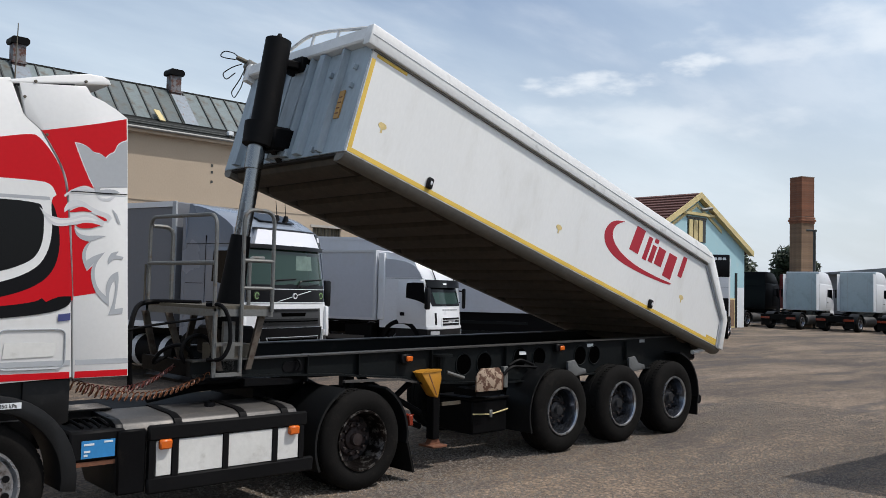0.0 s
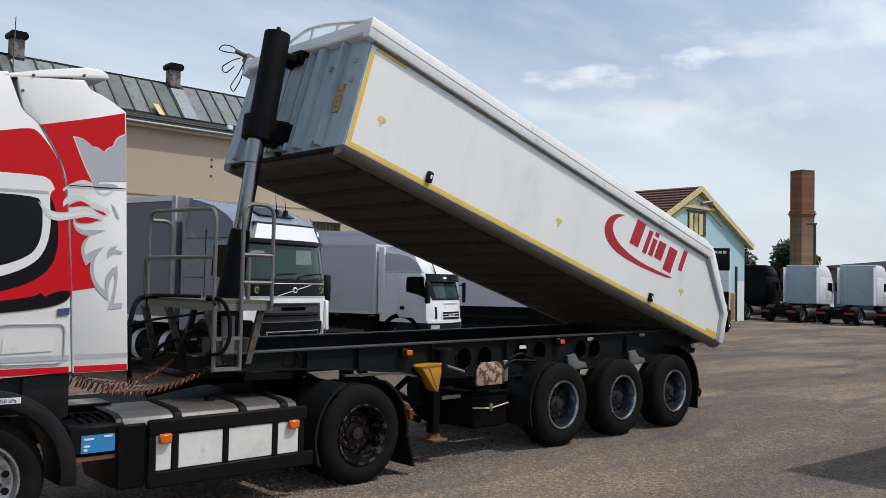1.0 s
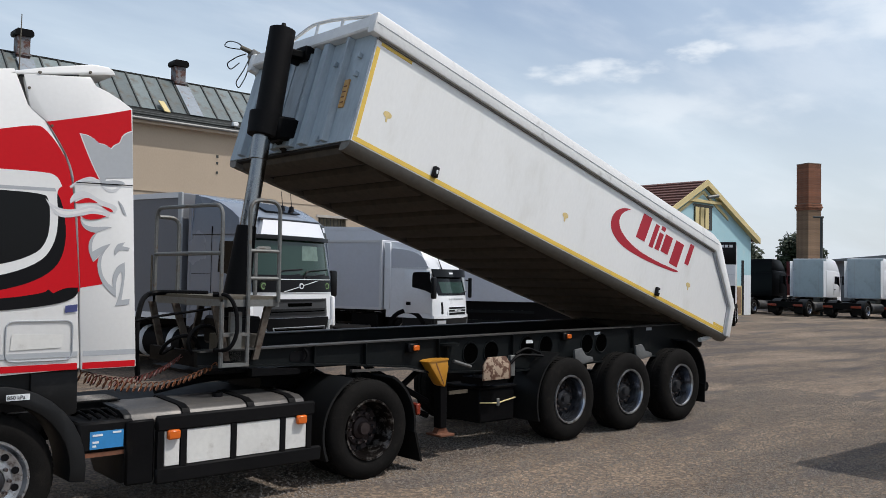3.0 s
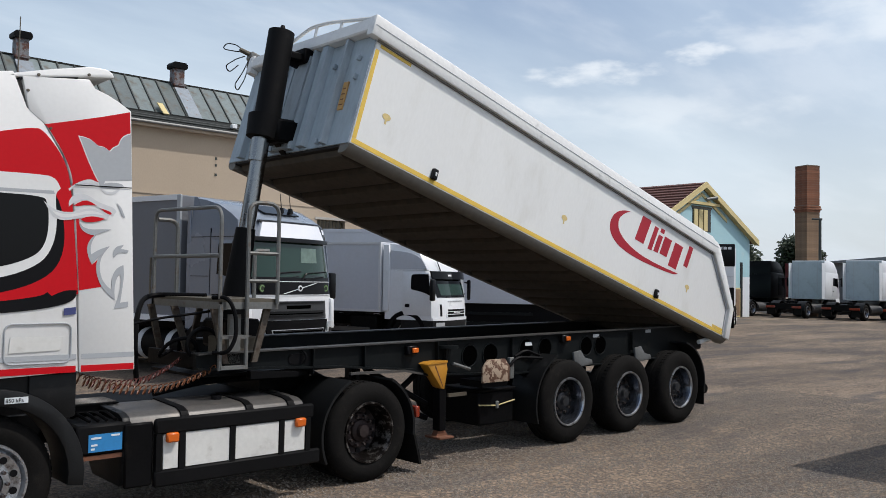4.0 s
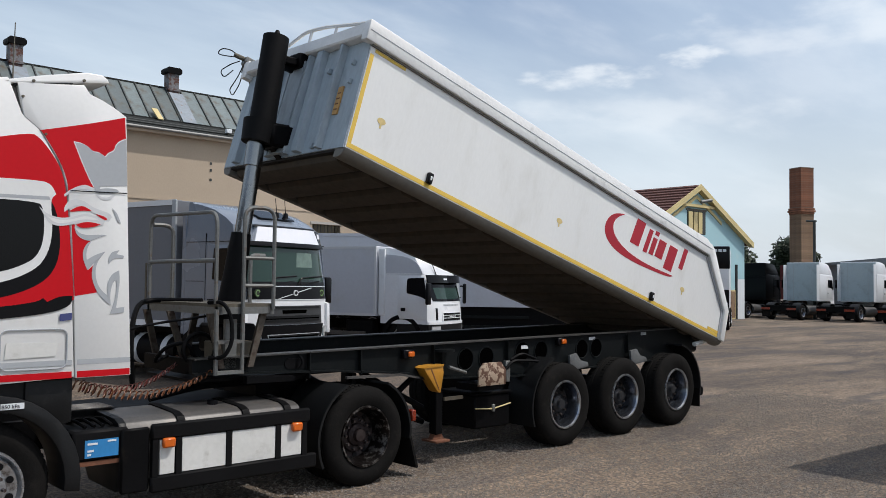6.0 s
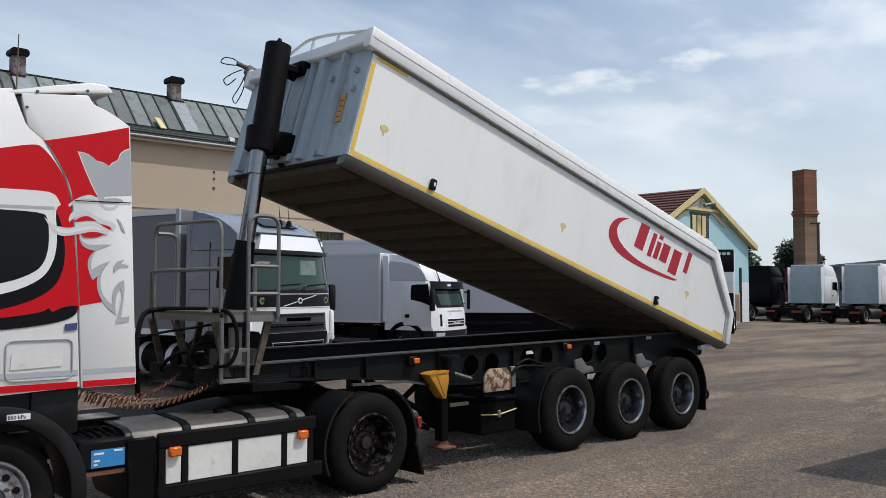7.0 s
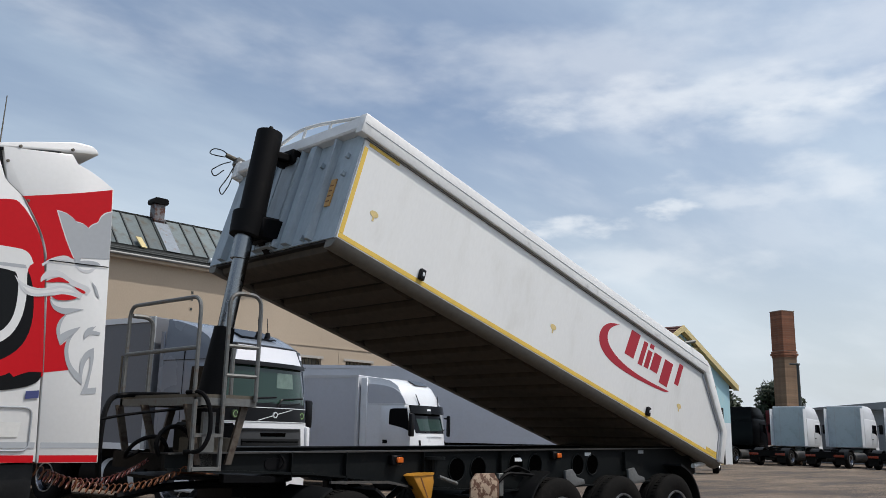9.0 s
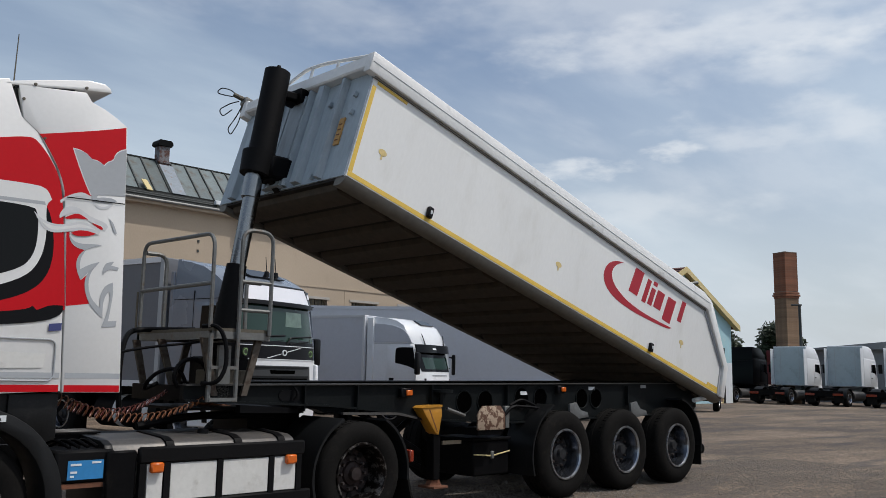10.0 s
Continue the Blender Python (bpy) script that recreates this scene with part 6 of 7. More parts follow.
    for sgn in (-1, 1):
        a, b = sorted((sgn * hw, sgn * (hw - 0.34)))
        part("wheel_arch", prism(nb(), band(arc(fx, 0.50, 0.66, 0, 180, 12), arc(fx, 0.50, 0.53, 0, 180, 12)), "y", a, b), "black_steel", t)
    part("frame_rail", box(nb(), style["tail"], -0.5, -0.45, -0.37, 0.68, 0.95), "black_steel", t)
    part("frame_rail", box(nb(), style["tail"], -0.5, 0.37, 0.45, 0.68, 0.95), "black_steel", t)
    part("fuel_tank", cyl(nb(), (style["axles"][0] + 0.75, -0.85, 0.62), (fx - 0.75, -0.85, 0.62), 0.32, 0.32, 18), "alu", t, "aluminium fuel tank")
    part("fuel_tank", cyl(nb(), (style["axles"][0] + 0.75, 0.85, 0.62), (fx - 0.75, 0.85, 0.62), 0.32, 0.32, 18), "alu", t)
    if style.get("bare"):
        for sgn in (-1, 1):
            part("rear_lamp", box(nb(), style["tail"] - 0.05, style["tail"], *sorted((sgn * 0.55, sgn * 1.15)), 0.66, 0.80, 0.01), "redlamp", t, "red tail lamp")
            part("mudguard", prism(nb(), band(arc(style["axles"][-1], 0.50, 0.62, 0, 180, 12), arc(style["axles"][-1], 0.50, 0.585, 0, 180, 12)), "y", *sorted((sgn * hw, sgn * (hw - 0.55)))), "plastic", t)
            part("mud_flap", box(nb(), style["tail"] + 0.05, style["tail"] + 0.07, *sorted((sgn * hw, sgn * (hw - 0.55))), 0.22, 0.60), "rubber", t)
        part("fifth_wheel", prism(nb(), arc(style["axles"][-1] + 0.2, 0.0, 0.5, 0, 360, 16)[:-1], "z", 1.02, 1.10), "black_steel", t)
        part("end_plate", box(nb(), style["tail"] - 0.02, style["tail"] + 0.05, -1.15, 1.15, 0.60, 0.95), "black_steel", t)
    return t


def lathe_x(x, y, z, r0, r1, n=16):
    bm = nb()
    rings = []
    for r in (r0, r1):
        rings.append([bm.verts.new((x + 0.004, y + r * math.cos(k * math.tau / n), z + r * math.sin(k * math.tau / n))) for k in range(n)])
    for k in range(n):
        bm.faces.new((rings[0][k], rings[0][(k + 1) % n], rings[1][(k + 1) % n], rings[1][k]))
    return bm


def semi(m, label, z0, z1, paint, length=13.6, rails="cab_lightgrey", reach=-3.1, posts=""):
    """A parked box semi-trailer; x runs forward from its front wall."""
    t = thing("semi_trailer", m, label, "semi-trailer")
    b = part("cargo_box", box(nb(), -length, 0, -1.27, 1.27, z0, z1, 0.02), paint, t)
    for sgn in (-1, 1):
        for z, h in ((z0 - 0.02, 0.12), (z1 - 0.10, 0.11)):
            part("box_rail", box(nb(), -length, 0.01, *sorted((sgn * 1.27, sgn * 1.295)), z, z + h), rails, b)
        for x in (-length, -0.09):
            part("corner_post", box(nb(), x - 0.01, x + 0.10, *sorted((sgn * 1.255, sgn * 1.30)), z0, z1), posts or rails, b)
        part("under_guard", box(nb(), -8.2, -3.6, *sorted((sgn * 1.18, sgn * 1.21)), 0.85, 0.95), "chassis", t)
        part("under_guard", box(nb(), -8.2, -3.6, *sorted((sgn * 1.18, sgn * 1.21)), 0.50, 0.60), "chassis", t)
        part("landing_leg", box(nb(), -2.9, -2.78, *sorted((sgn * 0.75, sgn * 0.87)), 0.15, z0), "black_steel", t)
        for x in (-9.2, -10.5, -11.8):
            wheel(t, (x, sgn * 1.24, 0.52), r=0.52, width=0.36, dish=0.08, near=sgn < 0, seg=24)
        part("frame_rail", box(nb(), -length + 0.2, -0.3, *sorted((sgn * 0.45, sgn * 0.6)), z0 - 0.35, z0 - 0.03), "black_steel", t)
        # black box and sheet added to darken the gap under the trailer
        part("side_box", box(nb(), -8.4, reach, *sorted((sgn * 0.75, sgn * 1.12)), 0.30, z0 - 0.01, 0.02), "black_steel", t)
        part("side_skirt", box(nb(), -length + 0.1, -8.45, *sorted((sgn * 0.70, sgn * 0.74)), 0.50, z0 - 0.01), "black_steel", t)
    return t


# ---- cabs with a rounded front: a plan outline that changes with height


def front_x(sh, z, y):
    """Where the front of a cab stands at height z and y across it."""
    pr = sh["prof"]
    x = pr[-1][1]
    for (z0, x0), (z1, x1) in zip(pr, pr[1:]):
        if z <= z1:
            x = x0 + (x1 - x0) * max(0.0, (z - z0) / (z1 - z0))
            break
    return x - sh["bulge"] * min(1.0, abs(y) / sh["hw"]) ** 3.2


def cab_shell(sh, length, heights):
    bm, rings = nb(), []
    for z in heights:
        hw = sh["hw"] - max(0.0, z - sh["taper_from"]) * 0.09
        ys = [-hw + 2 * hw * k / 16 for k in range(17)]
        ring = [(-length, -hw)] + [(max(front_x(sh, z, y), -length + 0.1), y) for y in ys] + [(-length, hw)]
        rings.append([bm.verts.new((x, y, z)) for x, y in ring])
    for A, C in zip(rings, rings[1:]):
        for k in range(len(A)):
            j = (k + 1) % len(A)
            bm.faces.new((A[k], A[j], C[j], C[k]))
    bm.faces.new(rings[0]); bm.faces.new(rings[-1])
    return bm


def skin(sh, z0, z1, bottom, top, off=0.012, thick=0.03, ny=12, nz=4):
    """A panel that follows the front: bottom and top give its reach across."""
    bm, sides = nb(), []
    for d in (off, off - thick):
        rows = []
        for i in range(nz + 1):
            f = i / nz
            a, b = bottom[0] + (top[0] - bottom[0]) * f, bottom[1] + (top[1] - bottom[1]) * f
            z = z0 + (z1 - z0) * f
            rows.append([bm.verts.new((front_x(sh, z, a + (b - a) * k / ny) + d, a + (b - a) * k / ny, z)) for k in range(ny + 1)])
        for A, C in zip(rows, rows[1:]):
            for k in range(ny):
                bm.faces.new((A[k], A[k + 1], C[k + 1], C[k]))
        sides.append(rows)
    F, B = sides
    for i in range(nz):
        for k in (0, ny):
            bm.faces.new((F[i][k], F[i + 1][k], B[i + 1][k], B[i][k]))
    for i in (0, nz):
        for k in range(ny):
            bm.faces.new((F[i][k], F[i][k + 1], B[i][k + 1], B[i][k]))
    return bm


def both(a, b):
    return (-a, b)


def running_gear(t, hw, fx, axles, tail):
    for x in [fx] + axles:
        wheel(t, (x, -hw + 0.04, 0.50), r=0.50, width=0.30, rim_r=0.29, dish=0.10, seg=24)
        wheel(t, (x, hw - 0.04, 0.50), r=0.50, width=0.30, rim_r=0.29, dish=0.10, near=False, seg=24)
    for sgn in (-1, 1):
        a, b = sorted((sgn * (hw + 0.004), sgn * (hw - 0.34)))
        part("wheel_arch", prism(nb(), band(arc(fx, 0.50, 0.66, 0, 180, 12), arc(fx, 0.50, 0.53, 0, 180, 12)), "y", a, b), "black_steel", t)
        part("frame_rail", box(nb(), tail, -0.5, *sorted((sgn * 0.45, sgn * 0.37)), 0.68, 0.95), "black_steel", t)


HEAD = -69.0
VX, VY, VHEAD = 4.246, 7.785, -76.0


def long_haul_tractor(m):
    """A tall white tractor: black band under the windscreen, white roof sign, shade on flanks and roof painted
    grey-blue.
    """
    t = thing("parked_tractor", m, "white long-haul tractor parked before a trailer, side shade painted in grey-blue", "truck")
    hw, L = 1.24, 1.76
    sh = dict(prof=[(0.40, 0.02), (0.95, 0.06), (1.60, 0.05), (1.98, 0.02), (2.80, -0.13), (3.16, -0.24), (3.30, -0.45), (3.47, -0.80), (3.58, -1.2), (3.65, -1.66)], hw=hw, bulge=0.24, taper_from=2.8)
    cab_ = part("cab", cab_shell(sh, L, (0.98, 1.3, 1.6, 1.98, 2.4, 2.8, 2.95, 3.16, 3.23, 3.30, 3.38, 3.47, 3.52, 3.58, 3.62, 3.65)), "flank", t, "cab shell and roof fairing, shade painted in as grey-blue")
    part("front_panel", skin(sh, 0.95, 1.705, both(1.235, 1.235), both(1.22, 1.22), 0.015), "truck_white", t, "glossy white front panel")
    part("bumper", skin(sh, 0.38, 0.945, both(1.20, 1.20), both(1.25, 1.25), 0.05, 0.5), "truck_white", t)
    bd = part("logo_band", skin(sh, 1.715, 1.965, both(1.13, 1.13), both(1.12, 1.12), 0.022), "black_paint", t, "black band under the windscreen")
    part("band_edge", skin(sh, 1.700, 1.714, both(1.14, 1.14), both(1.14, 1.14), 0.028), "pale", bd)
    part("band_edge", skin(sh, 1.966, 1.980, both(1.14, 1.14), both(1.14, 1.14), 0.028), "pale", bd)
    part("diagonal_bar", prism(nb(), [(-0.46, 1.73), (-0.40, 1.73), (0.54, 1.945), (0.48, 1.945)], "x", 0.05, 0.062), "pale", bd)
    part("round_badge", cyl(nb(), (0.055, 0.03, 1.84), (0.078, 0.03, 1.84), 0.06, 0.06, 18), "pale", bd, "round silver badge")
    part("badge_core", cyl(nb(), (0.06, 0.03, 1.84), (0.082, 0.03, 1.84), 0.036, 0.036, 14), "black_paint", bd)
    for y in (-0.93, 0.93):
        x = front_x(sh, 1.84, y)
        part("round_sticker", cyl(nb(), (x, y, 1.84), (x + 0.032, y, 1.84), 0.08, 0.08, 16), "leaf", bd, "round green sticker")
        part("sticker_ring", lathe_x(x + 0.030, y, 1.84, 0.045, 0.065), "sticker_green", bd)
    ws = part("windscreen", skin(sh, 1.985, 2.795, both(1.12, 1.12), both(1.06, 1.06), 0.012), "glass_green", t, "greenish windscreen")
    part("lower_rubber", skin(sh, 1.985, 2.06, both(1.12, 1.12), both(1.115, 1.115), 0.018), "black_paint", ws)
    # pale skin stands in for light showing in the glass
    part("rear_light_patch", skin(sh, 2.36, 2.66, (0.14, 0.66), (0.20, 0.68), 0.014), "painted_screen_light", ws, "pale patch painted on the windscreen for its bright light")
    for y in (-0.62, 0.12):
        x = front_x(sh, 2.05, y) + 0.035
        part("wiper", sweep(nb(), rounded([(x, y, 2.0), (x - 0.005, y + 0.10, 2.14), (x - 0.01, y + 0.72, 2.18)], 0.05), 0.016, 6), "black_paint", ws)
        part("wiper", sweep(nb(), [(x, y + 0.08, 2.02), (x - 0.01, y + 0.66, 2.08)], 0.013, 6), "black_paint", ws)
    part("sun_visor", skin(sh, 2.765, 2.845, both(1.16, 1.16), both(1.15, 1.15), 0.10, 0.12), "black_paint", t, "dark sun visor edge")
    sg_ = part("roof_sign", skin(sh, 2.85, 3.145, both(0.92, 0.98), both(0.80, 0.86), 0.085, 0.12), "visor_bright", t, "glossy white roof sign panel")
    part("sign_edge", skin(sh, 3.146, 3.185, both(0.86, 0.92), both(0.82, 0.88), 0.09, 0.12), "black_paint", sg_)
    for sgn in (-1, 1):
        a, b = sorted((sgn * 0.99, sgn * 1.19))
        sl_ = part("sign_lamp", skin(sh, 2.85, 3.14, (a, b), (a * 0.97, b * 0.97), 0.06, 0.12), "glass", t, "dark corner lamp of the roof sign")
        part("lens", skin(sh, 2.98, 3.08, (a + 0.03, b - 0.05), (a + 0.03, b - 0.05), 0.066), "visor_bright", sl_)
    gr = part("grille", skin(sh, 1.215, 1.585, both(0.92, 0.92), both(0.88, 0.88), 0.024), "grille_grey", t, "dark grey grille panel")
    part("grille_top", skin(sh, 1.535, 1.568, both(0.80, 0.80), both(0.78, 0.78), 0.040), "plastic", gr)
    for z in (1.27, 1.345):
        part("grille_slat", skin(sh, z, z + 0.045, both(0.80, 0.80), both(0.79, 0.79), 0.042), "plastic", gr)
    part("grille_slot", skin(sh, 1.43, 1.50, both(0.34, 0.34), both(0.36, 0.36), 0.028), "void", gr)
    part("grille_slot", skin(sh, 1.32, 1.342, both(0.80, 0.80), both(0.80, 0.80), 0.030), "void", gr)
    lg_ = part("lower_grille", skin(sh, 0.80, 1.205, both(0.80, 0.80), both(0.93, 0.93), 0.060), "black_steel", t, "black lower grille with bright edge")
    part("bright_edge", skin(sh, 0.86, 1.03, both(0.70, 0.70), both(0.76, 0.76), 0.066), "cab_grey", lg_)
    part("grille_mesh", skin(sh, 0.875, 1.015, both(0.68, 0.68), both(0.74, 0.74), 0.070), "void", lg_)
    for z in (0.90, 0.945, 0.99):
        part("grille_slat", skin(sh, z, z + 0.014, both(0.68, 0.68), both(0.70, 0.70), 0.078), "plastic", lg_)
    for sgn in (-1, 1):
        a, b = sorted((sgn * 0.97, sgn * 1.225))
        hl = part("headlight", skin(sh, 0.86, 1.15, (a, b), (a, b), 0.062), "lamp_clear", t, "clear headlight in a white corner")
        part("lamp_bowl", skin(sh, 0.90, 1.02, (a + 0.05, b - 0.06), (a + 0.05, b - 0.06), 0.068), "black_paint", hl)
        y = sgn * hw
        a, b = sorted((y + sgn * 0.001, y + sgn * 0.012))
        dr = part("door", prism(nb(), [(-0.22, 1.15), (-0.22, 2.02), (-0.33, 2.76), (-1.10, 2.78), (-1.14, 1.15)], "y", a, b, 0.004), "flank", t, "door with its shade painted in as grey-blue")
        part("side_window", prism(nb(), [(-0.26, 1.88), (-0.36, 2.70), (-0.92, 2.70), (-0.96, 2.10), (-0.5, 2.04)], "y", *sorted((y + sgn * 0.011, y + sgn * 0.020))), "glass", dr)
        part("door_handle", box(nb(), -1.06, -0.90, *sorted((y + sgn * 0.012, y + sgn * 0.04)), 1.66, 1.71), "black_paint", dr)
        for x0, x1, z0, z1 in ((-L + 0.03, -0.26, 2.83, 2.842), (-1.172, -1.160, 1.1, 3.0), (-L + 0.03, -1.2, 2.05, 2.062)):
            part("panel_seam", box(nb(), x0, x1, *sorted((y * 0.985, y + sgn * 0.006)), z0, z1), "black_paint", t)
        part("door_corner", prism(nb(), [(-0.05, 1.0), (-0.07, 1.62), (-0.25, 1.66), (-0.25, 1.0)], "y", *sorted((y * 0.93, y * 1.006)), 0.02), "truck_white", t, "white corner panel")
        mz0, mz1 = (2.18, 2.76) if sgn < 0 else (1.60, 2.18)
        mr = part("mirror", box(nb(), -0.34, -0.20, *sorted((y + sgn * 0.03, y + sgn * 0.24)), mz0, mz1, 0.05, 2), "black_paint", t, "black mirror housing")
        part("mirror_arm", cyl(nb(), (-0.28, y - sgn * 0.02, mz1 - 0.08), (-0.27, y + sgn * 0.10, mz1 - 0.08), 0.03, 0.03, 8), "black_paint", mr)
        part("steps", box(nb(), -1.20, -0.15, *sorted((y * 0.90, y * 0.995)), 0.40, 0.99, 0.03), "truck_white", t)
        part("side_deflector", box(nb(), -L - 0.10, -L + 0.002, *sorted((y * 0.97, y * 1.002)), 1.0, 3.40, 0.01), "flank", t)
        tk = part("fuel_tank", cyl(nb(), (-4.0, sgn * 0.88, 0.62), (-2.1, sgn * 0.88, 0.62), 0.33, 0.33, 20), "black_steel", t, "dark fuel tank with bright bands")
        for x in (-2.5, -3.4):
            part("tank_band", cyl(nb(), (x, sgn * 0.88, 0.62), (x + 0.16, sgn * 0.88, 0.62), 0.336, 0.336, 20), "cab_lightgrey", tk)
    part("roof_hatch", prism(nb(), [(-0.46, 3.325), (-0.88, 3.505), (-0.86, 3.525), (-0.44, 3.345)], "y", -0.5, 0.5), "glass", t, "dark roof hatch")
    for y in (0.15, 0.42):
        hn = part("roof_horn", cyl(nb(), (-0.62, y, 3.37), (-0.62, y, 3.50), 0.07, 0.045, 10), "black_paint", t, "black aerial base")
        part("whip_aerial", cyl(nb(), (-0.62, y, 3.50), (-0.66, y, 3.80), 0.010, 0.006, 6), "black_paint", hn)
    running_gear(t, hw, -1.30, [-5.1], -6.0)
    return t


long_haul_tractor(pose(VX, VY, 0, 0, 0, VHEAD))
semi(pose(VX, VY, 0, 0, 0, VHEAD) @ pose(-2.02, 0, 0), "grey curtain-sided semi-trailer behind a white tractor", 1.15, 3.70, "tarp_grey", rails="truck_white", posts="cab_grey")

IX, IY = 12.15, 11.42


def box_lorry(m):
    """A medium box lorry with a roof deflector and a dark visor."""
    t = thing("box_lorry", m, "white box lorry with an aerodynamic roof, parked in a row", "truck")
    hw, L = 1.13, 1.72
    sh = dict(prof=[(0.42, 0.04), (0.92, 0.07), (1.20, 0.06), (1.50, 0.02), (2.08, -0.12), (2.32, -0.16), (2.60, -0.26), (2.84, -0.42), (2.98, -0.66), (3.06, -1.0), (3.09, -1.45)], hw=hw, bulge=0.26, taper_from=2.35)
    part("cab", cab_shell(sh, L, (0.90, 1.2, 1.5, 1.8, 2.08, 2.32, 2.48, 2.60, 2.72, 2.84, 2.92, 2.98, 3.03, 3.06, 3.09)), "truck_white", t, "white lorry cab with roof deflector")
    part("bumper", skin(sh, 0.40, 0.895, both(1.08, 1.08), both(1.12, 1.12), 0.03, 0.5), "plastic", t, "dark plastic bumper")
    part("bumper_top", skin(sh, 0.895, 0.97, both(1.12, 1.12), both(1.12, 1.12), 0.03, 0.2), "truck_white", t)
    ws = part("windscreen", skin(sh, 1.555, 2.09, both(0.92, 0.92), both(1.02, 1.02), 0.012), "glass", t, "dark windscreen")
    # the green reflection in the dark windscreen is painted on as a skin
    part("lower_glass", skin(sh, 1.62, 1.95, both(0.78, 0.78), both(0.84, 0.84), 0.016), "glass_green", ws, "green reflection painted on the windscreen")
    for y in (-0.55, 0.1):
        x = front_x(sh, 1.6, y) + 0.03
        part("wiper", sweep(nb(), [(x, y, 1.58), (x - 0.02, y + 0.6, 1.66)], 0.013, 6), "black_paint", ws)
    vs = part("sun_visor", skin(sh, 2.085, 2.31, both(1.06, 1.06), both(1.08, 1.08), 0.13, 0.04), "glass", t, "dark glossy sun visor")
    part("visor_lamp", skin(sh, 2.17, 2.22, (-0.45, -0.25), (-0.45, -0.25), 0.135), "visor_bright", vs)
    gr = part("grille", skin(sh, 0.99, 1.225, both(0.62, 0.62), both(0.58, 0.58), 0.014), "truck_white", t)
    for z0, z1 in ((0.995, 1.06), (1.085, 1.14), (1.16, 1.215)):
        part("grille_slot", skin(sh, z0, z1, both(0.55, 0.55), both(0.55, 0.55), 0.018), "black_steel", gr, "black grille slot")
    for k in range(5):
        part("badge_bar", skin(sh, 1.10, 1.13, (-0.22 + 0.09 * k, -0.16 + 0.09 * k), (-0.22 + 0.09 * k, -0.16 + 0.09 * k), 0.024, 0.01, 2, 1), "pale", gr)
    for k in range(9):
        part("letter_bar", skin(sh, 1.425, 1.465, (-0.50 + 0.11 * k, -0.43 + 0.11 * k), (-0.50 + 0.11 * k, -0.43 + 0.11 * k), 0.014, 0.01, 2, 1), "cab_grey", t)
    for sgn in (-1, 1):
        a, b = sorted((sgn * 0.80, sgn * 0.86))
        part("air_slit", skin(sh, 1.02, 1.36, (a, b), (a, b), 0.014), "black_paint", t, "black air slit")
        a, b = sorted((sgn * 0.72, sgn * 1.02))
        part("headlight", skin(sh, 0.70, 0.84, (a, b), (a, b), 0.04), "lamp_clear", t, "clear headlight")
        y = sgn * hw
        a, b = sorted((y + sgn * 0.001, y + sgn * 0.010))
        dr = part("door", prism(nb(), [(-0.20, 1.04), (-0.20, 1.55), (-0.30, 2.26), (-1.12, 2.28), (-1.16, 1.20), (-1.08, 1.04)], "y", a, b, 0.004), "truck_white", t)
        part("side_window", prism(nb(), soften([(-0.22, 1.60), (-0.30, 2.22), (-0.80, 2.22), (-0.86, 2.16), (-0.86, 1.78), (-0.45, 1.70)]), "y", *sorted((y + sgn * 0.009, y + sgn * 0.016))), "glass", dr)
        part("handle_recess", box(nb(), -1.05, -0.90, *sorted((y + sgn * 0.009, y + sgn * 0.016)), 1.26, 1.36), "black_paint", dr)
        mr = part("mirror", box(nb(), -0.16, -0.04, *sorted((y + sgn * 0.03, y + sgn * (0.24 if sgn < 0 else 0.12))), 1.46, 2.08, 0.045, 2), "black_paint", t, "black mirror housing")
        part("mirror_arm", cyl(nb(), (-0.22, y, 2.0), (-0.10, y + sgn * 0.1, 1.98), 0.025, 0.025, 8), "black_paint", mr)
        pk = part("fairing_pocket", prism(nb(), soften([(-0.36, 2.36), (-0.52, 2.66), (-0.90, 2.84), (-1.55, 2.90), (-1.55, 2.36)]), "y", *sorted((sgn * 1.055, sgn * 1.135))), "box_white", t, "grey inset side of the roof deflector")
        part("panel_seam", box(nb(), -1.55, -0.30, *sorted((y * 0.98, y + sgn * 0.004)), 2.325, 2.338), "cab_grey", t)
        part("side_deflector", box(nb(), -L - 0.08, -L + 0.14, *sorted((y * 0.975, y * 1.02)), 1.12, 3.07, 0.02), "truck_white", t, "white side deflector")
        part("steps", box(nb(), -1.2, -0.2, *sorted((y * 0.90, y * 0.99)), 0.45, 0.91, 0.03), "plastic", t)
        part("roof_aerial", cyl(nb(), (-0.18, sgn * 0.62, 2.32), (-0.26, sgn * 0.72, 2.62), 0.018, 0.012, 6), "black_paint", t)
    part("roof_hatch", prism(nb(), [(-0.45, 2.875), (-0.70, 3.01), (-0.68, 3.03), (-0.43, 2.895)], "y", -0.40, 0.40), "glass", t, "dark roof hatch")
    bx = part("cargo_box", box(nb(), -8.2, -1.83, -1.22, 1.22, 1.10, 3.14, 0.015), "box_white", t, "plain pale grey cargo box")
    for sgn in (-1, 1):
        for z in (1.10, 3.07):
            part("box_rail", box(nb(), -8.2, -1.83, *sorted((sgn * 1.221, sgn * 1.238)), z, z + 0.07), "cab_lightgrey", bx)
        for x in (-8.2, -1.90):
            part("corner_post", box(nb(), x, x + 0.07, *sorted((sgn * 1.221, sgn * 1.242)), 1.10, 3.14), "cab_lightgrey", bx)
        part("panel_seam", box(nb(), -3.9, -3.885, *sorted((sgn * 1.221, sgn * 1.226)), 1.17, 3.07), "cab_grey", bx)
